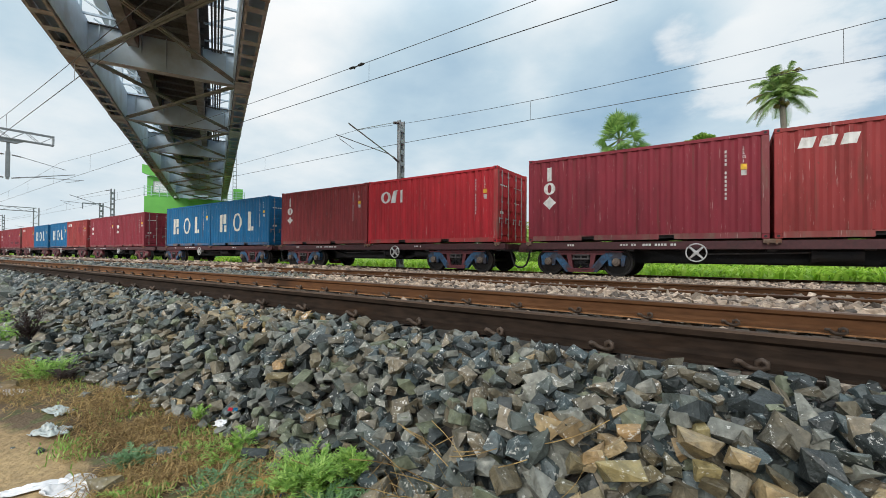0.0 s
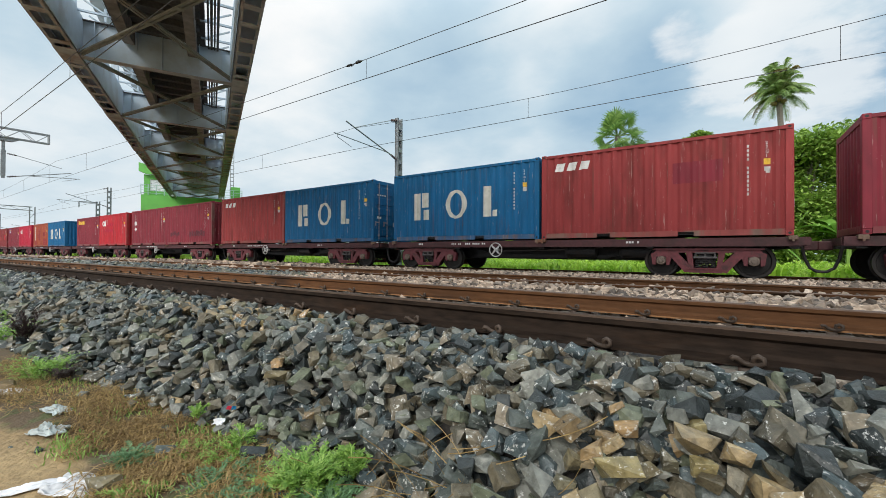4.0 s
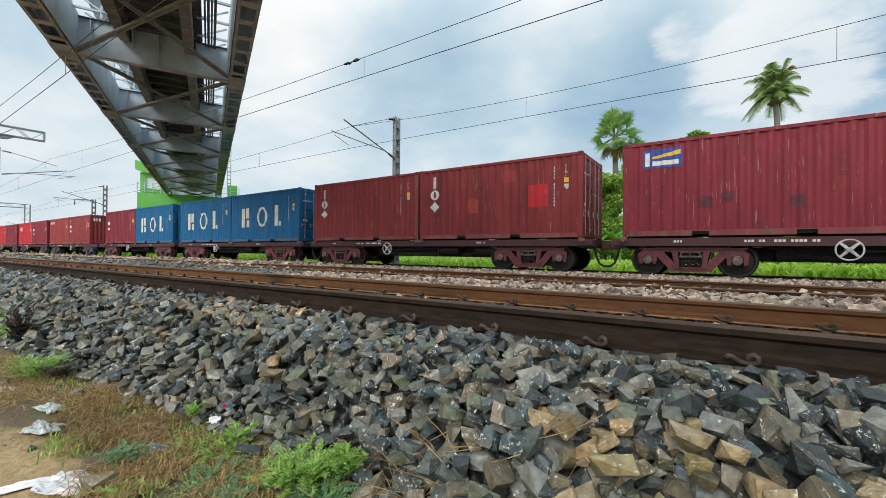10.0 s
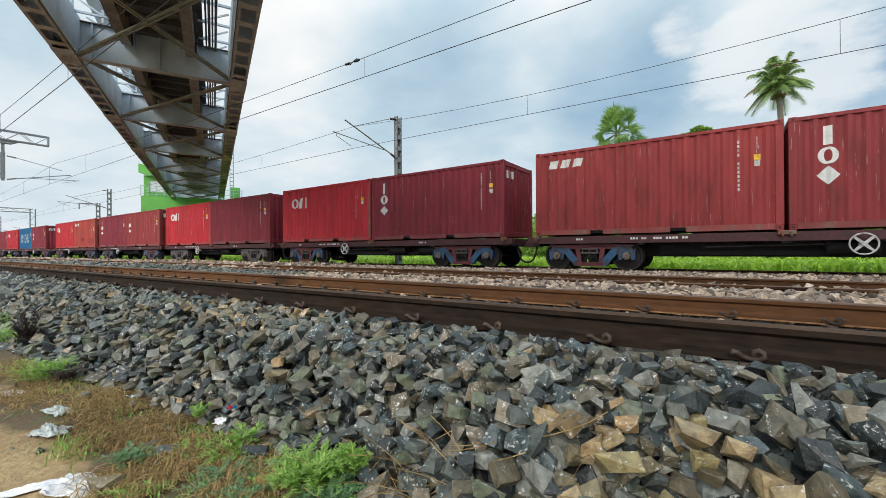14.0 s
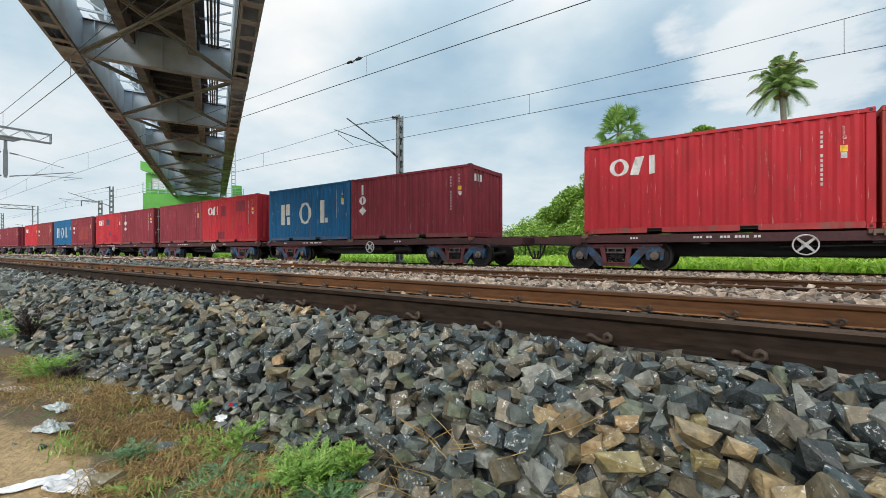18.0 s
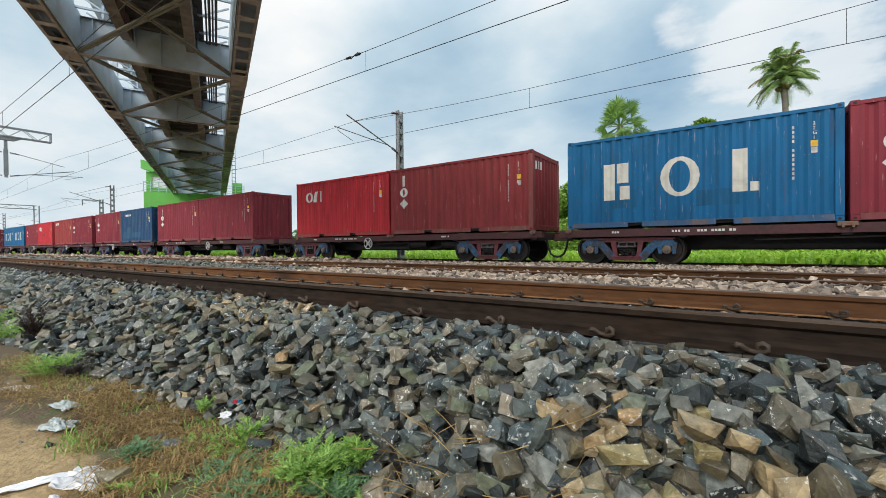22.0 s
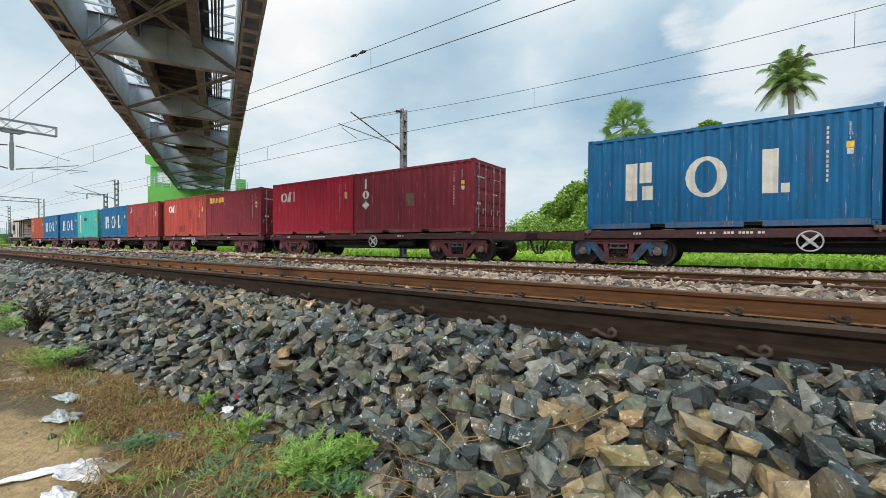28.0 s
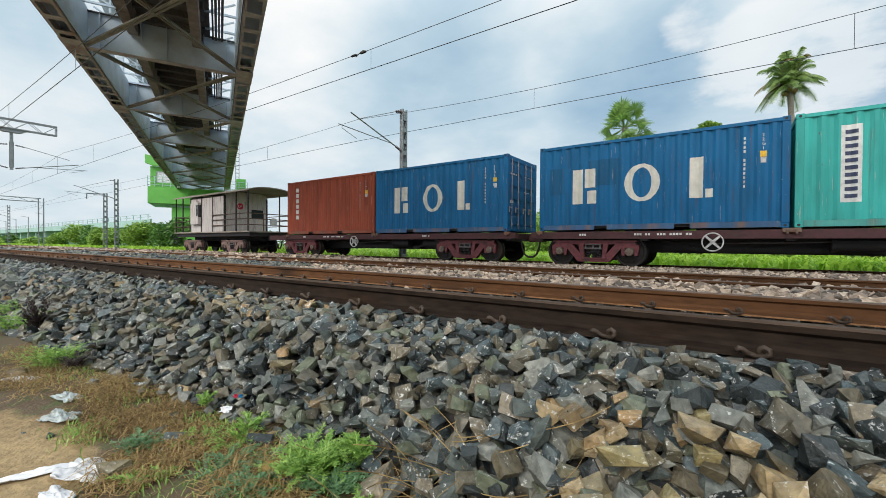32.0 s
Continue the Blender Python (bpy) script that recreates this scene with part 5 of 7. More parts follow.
def build_ground():
    mb = MB()
    xs, ys = grid_axis(-2500, 2500, -9, 3, 0.12), grid_axis(-2500, 2500, -1.5, 1.6, 0.12)
    n = len(xs)
    v = [(x, y, ground_height(x, y)) for y in ys for x in xs]
    f = [(j * n + i, j * n + i + 1, j * n + n + i + 1, j * n + n + i) for j in range(len(ys) - 1) for i in range(n - 1)]
    mb.add(v, f)
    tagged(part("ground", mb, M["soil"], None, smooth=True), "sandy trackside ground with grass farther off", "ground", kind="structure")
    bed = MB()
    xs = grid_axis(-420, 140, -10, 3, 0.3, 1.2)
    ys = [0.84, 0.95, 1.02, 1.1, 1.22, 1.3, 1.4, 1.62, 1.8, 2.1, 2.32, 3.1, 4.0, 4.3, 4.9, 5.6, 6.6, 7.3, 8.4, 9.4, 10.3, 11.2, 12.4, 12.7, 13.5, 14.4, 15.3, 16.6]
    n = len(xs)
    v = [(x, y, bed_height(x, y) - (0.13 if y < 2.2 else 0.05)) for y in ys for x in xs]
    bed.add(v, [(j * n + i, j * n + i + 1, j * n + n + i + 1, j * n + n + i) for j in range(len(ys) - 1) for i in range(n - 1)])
    return tagged(part("track_bed", bed, M["bed"], None, smooth=True), "stone bed under three tracks, near-black for shade in the gaps", "track bed", kind="structure")


def soil_material():
    m = material("soil", (0.36, 0.255, 0.130), 0.95, grain=22, spread=0.22, bump=0.7, bump_scale=40, tint=(0.25, 0.17, 0.085), tint_amt=0.6, tint_scale=1.6, tint_lo=0.45, tint_hi=0.6)
    nt = m.node_tree
    N, L = nt.nodes.new, nt.links.new
    bsdf = nt.nodes["Principled BSDF"]
    src = bsdf.inputs["Base Color"].links[0].from_socket
    co, sep = N("ShaderNodeTexCoord"), N("ShaderNodeSeparateXYZ")
    L(co.outputs["Object"], sep.inputs[0])
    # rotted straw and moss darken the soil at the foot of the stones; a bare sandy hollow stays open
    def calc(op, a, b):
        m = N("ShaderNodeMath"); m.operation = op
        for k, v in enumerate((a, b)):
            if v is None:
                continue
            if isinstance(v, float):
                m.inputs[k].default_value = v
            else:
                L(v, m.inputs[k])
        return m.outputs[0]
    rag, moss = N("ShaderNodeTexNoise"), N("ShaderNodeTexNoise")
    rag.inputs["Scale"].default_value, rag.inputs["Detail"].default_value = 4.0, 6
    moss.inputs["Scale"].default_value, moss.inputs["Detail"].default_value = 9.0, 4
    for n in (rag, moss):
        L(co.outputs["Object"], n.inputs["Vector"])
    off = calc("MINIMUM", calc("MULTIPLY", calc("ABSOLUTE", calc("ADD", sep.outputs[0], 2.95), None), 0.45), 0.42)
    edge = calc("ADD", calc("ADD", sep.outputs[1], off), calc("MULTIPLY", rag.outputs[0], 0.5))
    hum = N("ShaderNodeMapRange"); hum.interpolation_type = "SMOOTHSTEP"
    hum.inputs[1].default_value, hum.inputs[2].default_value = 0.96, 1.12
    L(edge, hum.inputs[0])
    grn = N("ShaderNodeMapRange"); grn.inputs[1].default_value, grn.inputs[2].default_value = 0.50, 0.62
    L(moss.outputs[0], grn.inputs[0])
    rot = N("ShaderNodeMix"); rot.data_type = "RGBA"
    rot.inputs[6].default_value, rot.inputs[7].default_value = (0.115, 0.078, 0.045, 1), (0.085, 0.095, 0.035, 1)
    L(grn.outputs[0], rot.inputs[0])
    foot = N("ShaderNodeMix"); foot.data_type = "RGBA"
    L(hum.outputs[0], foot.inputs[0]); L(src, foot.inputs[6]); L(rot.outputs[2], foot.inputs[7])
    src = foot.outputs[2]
    far = N("ShaderNodeMapRange"); far.inputs[1].default_value, far.inputs[2].default_value = 15.0, 17.0
    L(sep.outputs[1], far.inputs[0])
    mx = N("ShaderNodeMix"); mx.data_type = "RGBA"; mx.inputs[7].default_value = (0.10, 0.19, 0.03, 1)
    L(far.outputs[0], mx.inputs[0]); L(src, mx.inputs[6]); L(mx.outputs[2], bsdf.inputs["Base Color"])
    return m


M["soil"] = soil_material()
# Near-black: the shade in gaps between stones is put into the bed's colour.
M["bed"] = material("gap_shade_bed", (0.026, 0.024, 0.022), 0.95, grain=14, spread=0.4, bump=1.0, bump_scale=18, tint=(0.075, 0.065, 0.055), tint_amt=0.6, tint_scale=5)


def rail_profile():
    h, hw, fw = RAIL_H, 0.036, 0.075
    return [(-fw, -h), (fw, -h), (fw, -h + 0.012), (0.014, -h + 0.030), (0.0085, -h + 0.05), (0.0085, -0.052), (hw - 0.002, -0.036), (hw, -0.010), (hw - 0.009, -0.001), (0.0, 0.0),
            (-hw + 0.009, -0.001), (-hw, -0.010), (-hw + 0.002, -0.036), (-0.0085, -0.052), (-0.0085, -h + 0.05), (-0.014, -h + 0.030), (-fw, -h + 0.012)]


def rail_mesh(x0, x1, side):
    prof = rail_profile()
    n = len(prof)
    xs = []
    x = x0
    while x < x1:
        xs.append(x); x += 6.5
    xs.append(x1)
    mb = MB()
    v = [(x, y, z) for x in xs for y, z in prof]
    f = [(i * n + k, i * n + (k + 1) % n, i * n + n + (k + 1) % n, i * n + n + k) for i in range(len(xs) - 1) for k in range(n)]
    mb.add(v, f + [tuple(range(n)), tuple(range(len(v) - n, len(v)))])
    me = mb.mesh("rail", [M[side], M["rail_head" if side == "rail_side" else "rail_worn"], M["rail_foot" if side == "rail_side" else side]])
    for p in me.polygons:
        if p.center.z > -0.012:
            p.material_index = 1
        elif p.center.z < -0.145:
            p.material_index = 2
    return me


def clip_mesh():
    """Sprung rail clip: a looped round bar with its toe on the rail foot, on a cast shoulder."""
    mb = MB()
    pts = [(-0.080, -0.030, 0.050), (-0.068, -0.032, 0.062), (-0.050, -0.026, 0.058), (-0.030, -0.012, 0.038), (-0.005, 0.0, 0.026), (0.025, -0.010, 0.024), (0.058, -0.030, 0.030), (0.080, -0.036, 0.046), (0.078, -0.030, 0.068),
           (0.055, -0.020, 0.078), (0.032, -0.012, 0.066), (0.030, -0.004, 0.044), (0.040, 0.010, 0.026), (0.030, 0.035, 0.018)]
    mb.tube(pts, 0.0155, 7)
    mb.box(-0.045, 0.045, -0.035, 0.0, -0.09, 0.004, c=0.008)
    return mb.mesh("rail_clip", M["clip"], True)


def track(name, y0, z0, y1, z1, x0, x1, sleepers, clips, label):
    t = thing(name, label, "railway track", kind="structure")
    rm = shared(("rail", x0, x1), lambda: rail_mesh(x0, x1, "rail_side"))
    # Rail copy with the shade in its colour, for the near track only.
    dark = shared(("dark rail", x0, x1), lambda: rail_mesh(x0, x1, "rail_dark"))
    part("rail", dark if name == "near_track" else rm, None, t, "viewer-side steel rail, on the near track coloured dark for shade", at=pose(0, y0, z0))
    part("rail", rm, None, t, "rust-brown steel rail", at=pose(0, y1, z1))
    tilt = math.degrees(math.atan2(z1 - z0, y1 - y0))
    yc, zc = (y0 + y1) / 2, (z0 + z1) / 2 - RAIL_H
    sm = shared("sleeper", lambda: MB().prism([(-1.375, -0.30), (1.375, -0.30), (1.375, -0.19), (1.0, -0.12), (0.955, -0.02), (0.7, -0.02), (0.5, -0.06), (-0.5, -0.06), (-0.7, -0.02), (-0.955, -0.02), (-1.0, -0.12), (-1.375, -0.19)], -0.12, 0.12, "x").mesh("sleeper", M["concrete"]))
    cm = shared("clip", clip_mesh)
    for k in range(sleepers):
        x = 3.02 - 0.6 * k
        part("sleeper", sm, None, t, at=pose(x, yc, zc, tilt, 0, 0))
        if k < clips:
            for y, z in ((y0, z0), (y1, z1)):
                part("rail_clip", cm, None, t, at=pose(x + (0.06 if name == "near_track" and y == y0 else 0), y - 0.085, z - RAIL_H - 0.002) @ Matrix.Diagonal((0.70, 0.8, 0.74, 1)))
    return t


def stones(kinds=44):
    """Angular broken stones: hulls of jittered block corners with a few chips off."""
    rnd = random.Random(5)
    out = []
    for k in range(kinds):
        bm = bmesh.new()
        a, b, c = 1.0, rnd.uniform(0.58, 0.92), rnd.uniform(0.36, 0.68)
        for i in (-1, 1):
            for j in (-1, 1):
                for l in (-1, 1):
                    if rnd.random() < 0.86:
                        p = Vector((a * i * rnd.uniform(0.38, 0.97), b * j * rnd.uniform(0.36, 0.97), c * l * rnd.uniform(0.5, 1.0)))
                        for _ in range(2):
                            bm.verts.new((p.x + rnd.gauss(0, 0.10), p.y + rnd.gauss(0, 0.10), p.z + rnd.gauss(0, 0.06)))
        for _ in range(2):
            p = Vector((rnd.gauss(0, 1), rnd.gauss(0, 1), rnd.gauss(0, 1))).normalized()
            bm.verts.new((p.x * a * 0.85, p.y * b * 0.85, p.z * c * 0.9))
        bmesh.ops.convex_hull(bm, input=bm.verts)
        bmesh.ops.delete(bm, geom=[v for v in bm.verts if not v.link_faces], context="VERTS")
        bm.normal_update()
        bm.verts.index_update()
        out.append((np.array([v.co[:] for v in bm.verts]), [tuple(v.index for v in f.verts) for f in bm.faces]))
        bm.free()
    return out


STONES = stones()


def scatter(rnd, spots, size_lo, size_hi, rise=0.3):
    """Joined stones at (x, y, z): vertices and faces."""
    V, F, o = [], [], 0
    for x, y, z in spots:
        pv, pf = STONES[rnd.randrange(len(STONES))]
        s = size_lo + (size_hi - size_lo) * rnd.random() ** 1.8
        if 1.88 < y < 2.3:                # small stones fill in beside the rail
            s = min(s, 0.050)
        r = np.array(Euler((rnd.gauss(0, 0.5), rnd.gauss(0, 0.5), rnd.uniform(0, 6.28))).to_matrix())
        V.append(pv @ r.T * s + (x, y, z + s * rise))
        F.extend([tuple(i + o for i in q) for q in pf])
        o += len(pv)
    mb = MB()
    mb.v, mb.f = [tuple(v) for v in np.concatenate(V)], F
    return mb


def build_ballast(bed):
    rnd = random.Random(11)
    # foreground shoulder: a packed lower layer and loose stones on top
    spots, low = [], []
    for x0, x1, step in ((-5.2, 1.7, 0.079), (-9.5, -5.2, 0.088), (-16, -9.5, 0.12), (-30, -16, 0.18), (1.7, 4.2, 0.12)):
        x = x0
        while x < x1:
            y = along(EDGE, x) + 0.03 * noise.noise((x * 3.1, 0, 0))
            while y < 2.17:
                px, py = x + rnd.uniform(-0.5, 0.5) * step, y + rnd.uniform(-0.5, 0.5) * step
                h = bed_height(px, py)
                spots.append((px, py, max(h, 0.0) + rnd.uniform(-0.01, 0.035)))
                low.append((px + step / 2, py + step / 2, max(h, 0.0) - 0.066))
                low.append((px + step / 2, py, max(h, 0.0) - 0.085))
                y += step * 0.86
            x += step
    near = [s for s in spots if -2.7 < s[0] < 0.9 and s[1] < 1.85]
    rnd.shuffle(near)
    near = near[:300]
    chosen = set(near)
    rest = [s for s in spots if s not in chosen]
    def brown(p):
        if ((p[0] + 3.45) / 1.0) ** 2 + ((p[1] - 1.95) / 0.28) ** 2 < 1:      # a paler brown patch near the rail
            return rnd.random() < 0.38
        return rnd.random() < 0.025 + 0.74 * max(0.0, min(1.0, (p[0] + 0.72) / 0.3)) * max(0.0, min(1.0, (1.72 - p[1]) / 0.35))
    front = [s for s in rest if s[0] > -9.5]
    muddy = {s for s in front if brown(s)}
    tagged(part("ballast_stones", scatter(rnd, [s for s in front if s not in muddy], 0.036, 0.076, 0.2), M["stone"], bed), "angular grey broken stones", kind="stuff")
    tagged(part("ballast_stones", scatter(rnd, [s for s in front if s in muddy], 0.036, 0.080, 0.2), M["stone_tan"], bed), "muddy tan broken stones", kind="stuff")
    extra = [(x + rnd.uniform(-0.05, 0.05), y + rnd.uniform(-0.05, 0.05), z + rnd.uniform(-0.01, 0.03)) for x, y, z in spots if -6 < x < 1.7 and y < 2.0 and rnd.random() < 0.3]
    extra += [(rnd.uniform(-0.85, 1.5), rnd.uniform(0.76, 1.0), rnd.uniform(0.0, 0.04)) for _ in range(260)]
    muddy = {s for s in extra if brown(s)}
    tagged(part("ballast_stones", scatter(rnd, [s for s in extra if s not in muddy], 0.028, 0.066, 0.2), M["stone"], bed), "loose grey broken stones", kind="stuff")
    tagged(part("ballast_stones", scatter(rnd, [s for s in extra if s in muddy], 0.030, 0.070, 0.2), M["stone_tan"], bed), "loose tan broken stones", kind="stuff")
    tagged(part("ballast_stones", scatter(rnd, [s for s in low if s[0] > -9.5], 0.050, 0.080, 0.0), M["stone"], bed), "packed lower stones", kind="stuff")
    tagged(part("ballast_stones", scatter(rnd, [s for s in rest if s[0] <= -9.5], 0.06, 0.13), M["stone"], bed), "broken stones far along the track", kind="stuff")
    stone_mesh = {}
    for k in range(len(STONES)):
        for tone in ("stone", "stone_tan"):
            pv, pf = STONES[k]
            mb = MB()
            mb.v, mb.f = [tuple(p * 0.07) for p in pv], list(pf)
            stone_mesh[k, tone] = mb.mesh("stone", M[tone])
    for i, (x, y, z) in enumerate(near):
        big = max(0.0, min(1.0, (x + 1.5) / 1.2)) * max(0.0, min(1.0, (1.70 - y) / 0.35))
        s = 0.036 + 0.030 * rnd.random() ** 1.5 + 0.008 * big
        tan = rnd.random() < 0.03 + 0.74 * max(0.0, min(1.0, (x + 0.72) / 0.3)) * max(0.0, min(1.0, (1.72 - y) / 0.35))
        k = s / 0.07
        m = Matrix.LocRotScale((x, y, z + s * 0.22), Euler((rnd.gauss(0, 0.42), rnd.gauss(0, 0.42), rnd.uniform(0, 6.28))), (k, k, k))
        part("stone", stone_mesh[i % len(STONES), "stone_tan" if tan else "stone"], None, bed, at=m)
    # between and beyond the tracks
    far = []
    for ya, yb in ((4.1, 7.43), (7.62, 9.18), (9.38, 12.58), (12.75, 14.3), (14.5, 16.4)):
        for xa, xb, step in ((-6, 4, 0.10), (-14, -6, 0.14), (-30, -14, 0.22), (-70, -30, 0.42)):
            if ya > 7.5 and ya < 9 or 12.7 < ya:
                step *= 1.5
            x = xa
            while x < xb:
                y = ya
                while y < yb:
                    px, py = x + rnd.uniform(-0.5, 0.5) * step, y + rnd.uniform(-0.5, 0.5) * step
                    far.append((px, min(max(py, ya), yb), bed_height(px, py) - 0.01 + rnd.uniform(-0.01, 0.02) + (0.03 if 4.3 < py < 7.2 else 0)))
                    y += step
                x += step
    grey = [s for s in far if s[1] < 7.5 and s[0] < -7.0 - 3.0 * rnd.random()]     # greyer stones farther down the line
    tagged(part("ballast_stones", scatter(rnd, [s for s in grey if s[0] > -14], 0.045, 0.080), M["stone"], bed), "grey broken stones between the tracks", kind="stuff")
    tagged(part("ballast_stones", scatter(rnd, [s for s in grey if s[0] <= -14], 0.08, 0.15), M["stone"], bed), "grey broken stones between the tracks", kind="stuff")
    taken = set(grey)
    far = [s for s in far if s not in taken]
    close = [s for s in far if s[0] > -14]
    tagged(part("ballast_stones", scatter(rnd, close, 0.045, 0.085), M["stone_far"], bed), "brown and grey broken stones", kind="stuff")
    tagged(part("ballast_stones", scatter(rnd, [s for s in far if s[0] <= -14], 0.08, 0.16), M["stone_far"], bed), "brown and grey broken stones", kind="stuff")
    inner = [(rnd.uniform(-30, 4), rnd.uniform(2.36, 3.9), 0.45 + rnd.uniform(-0.02, 0.02)) for _ in range(2600)]
    tagged(part("ballast_stones", scatter(rnd, inner, 0.035, 0.065), M["stone_far"], bed), "broken stones between the rails", kind="stuff")


# ---- overhead line ----
def mast(x, y, top, z0=0.0, label="galvanised lattice mast of the overhead line"):
    m = thing("line_mast", label, "mast", "overhead line masts", at=pose(x, y, z0))
    for dy in (-0.15, 0.15):
        part("leg", MB().box(-0.10, 0.10, dy - 0.008, dy + 0.008, 0, top).box(-0.10, -0.085, dy - 0.04, dy + 0.04, 0, top).box(0.085, 0.10, dy - 0.04, dy + 0.04, 0, top), M["galv"], m)
    plate = shared("batten", lambda: MB().box(-0.005, 0.005, -0.14, 0.14, 0, 0.22).mesh("batten_plate", M["galv"]))
    for k in range(int(top / 0.6)):
        for dx in (-0.105, 0.105):
            part("batten_plate", plate, None, m, at=pose(dx, 0, 0.3 + 0.6 * k))
    part("foundation", MB().box(-0.35, 0.35, -0.35, 0.35, -0.3, 0.22, c=0.04), M["concrete"], m)
    return m


def insulator(parent, p, q):
    p, q = Vector(p), Vector(q)
    mb = MB()
    mb.cyl(p, q, 0.025, 8)
    for k in range(6):
        c = p.lerp(q, (k + 0.5) / 6)
        d = (q - p).normalized() * 0.02
        mb.tube([c - d, c, c + d], [0.03, 0.068, 0.03], 10)
    part("insulator", mb, M["insul"], parent, "brown ribbed insulator")


def cantilever(m, top, z0, s=-1, dx=0.0):
    """Bracket arm towards the track, s: which way; z0: height of the lower insulator."""
    P = lambda y, z: (dx, s * y, z0 + z)
    insulator(m, P(0.18, -0.05), P(0.62, 0.12))
    insulator(m, P(0.18, top), P(0.60, top - 0.10))
    part("bracket_tube", MB().cyl(P(0.6, 0.11), P(3.65, 1.05), 0.032, 8), M["galv"], m)
    part("stay_tube", MB().cyl(P(0.6, top - 0.10), P(3.1, 0.90), 0.018, 8), M["galv"], m)
    part("register_tube", MB().cyl(P(0.95, 0.2), P(4.35, 0.36), 0.022, 8), M["galv"], m)
    part("steady_arm", MB().tube([P(4.15, 0.33), P(4.15, 0.22), P(3.3, -0.06)], 0.014, 6), M["galv"], m)


def wire_pair(y, z, spans, enc, dip, stagger=0.12, least=0.0, first=2.36, label="overhead contact wire with its carrier wire"):
    """Contact wire, sagging carrier wire and droppers over one track; spans: the support places."""
    w = thing("overhead_wire", label, "overhead wire", "overhead wires", kind="structure")
    con, car = MB(), MB()
    for k, (a, b) in enumerate(zip(spans, spans[1:])):
        st = stagger * (-1) ** k
        d = max(least, dip * min(1.0, ((b - a) / 62.0) ** 2 * 1.2))
        c = lambda u: (a + (b - a) * u, y + st * (1 - 2 * u), z)
        r = lambda u: (a + (b - a) * u, y + st * (1 - 2 * u), z + enc - 4 * d * u * (1 - u))
        con.tube([c(0), c(1)], 0.010, 5, caps=False)
        car.tube([r(i / 14) for i in range(15)], 0.0085, 5, caps=False)
        i = math.ceil((a + 1.5 - first) / 8.03)
        while first + 8.03 * i < b - 1.5:
            u = (first + 8.03 * i - a) / (b - a)
            part("dropper", MB().tube([c(u), r(u)], 0.006, 4, caps=False), M["wire"], w)
            i += 1
    part("contact_wire", con, M["wire"], w)
    part("carrier_wire", car, M["wire"], w)
    return w


def boom(x):
    """Two-track cantilever structure: mast beside the near track, lattice boom over two tracks, drop post with two brackets."""
    b = thing("line_boom", "galvanised two-track boom of the overhead line", "mast", "overhead line masts", at=pose(x, 0, 0))
    zt, zb = EYE + 8.05, EYE + 7.45
    part("mast", MB().box(-0.18, 0.18, -0.75, -0.72, 0, zt).box(-0.18, 0.18, -0.28, -0.25, 0, zt).box(-0.18, -0.15, -0.72, -0.28, 0, zt).box(0.15, 0.18, -0.72, -0.28, 0, zt), M["galv"], b)
    for z in (zb, zt):
        for dx in (-0.18, 0.18):
            part("boom_chord", MB().box(dx - 0.03, dx + 0.03, -0.5, 7.9, z - 0.035, z + 0.035), M["galv"], b)
    for k in range(12):
        y = -0.5 + 0.7 * k
        for dx in (-0.18, 0.18):
            part("lacing_bar", MB().beam((dx, y, zb if k % 2 else zt), (dx, y + 0.7, zt if k % 2 else zb), 0.03, 0.03), M["galv"], b)
    part("boom_end", MB().box(-0.2, 0.2, 7.86, 7.92, zb - 0.035, zt + 0.035), M["galv"], b)
    part("drop_head", MB().prism([(4.9, zb - 0.03), (6.5, zb - 0.03), (6.1, zb - 0.25), (5.3, zb - 0.25)], -0.15, 0.15, "x"), M["galv"], b)
    part("drop_post", MB().box(-0.06, 0.06, 5.62, 5.78, EYE + 4.75, zb - 0.2), M["galv"], b)
    for s in (-1, 1):
        hub = part("bracket_hub", MB().box(-0.05, 0.05, 5.7 + s * 0.08, 5.7 + s * 0.11, EYE + 4.9, EYE + 6.6), M["galv"], b)
        for p, q, r in (((0.6, 6.35), (2.9, 5.85), 0.02), ((0.6, 4.95), (3.4, 5.6), 0.03), ((0.9, 5.05), (3.9, 5.25), 0.02), ((3.7, 5.2), (2.9, 4.95), 0.014)):
            part("bracket_tube", MB().cyl((0, 5.7 + s * p[0], EYE + p[1]), (0, 5.7 + s * q[0], EYE + q[1]), r, 8), M["galv"], b)
        insulator(b, (0, 5.7 + s * 0.18, EYE + 6.4), (0, 5.7 + s * 0.62, EYE + 6.34))
        insulator(b, (0, 5.7 + s * 0.18, EYE + 4.85), (0, 5.7 + s * 0.62, EYE + 4.96))
    return b


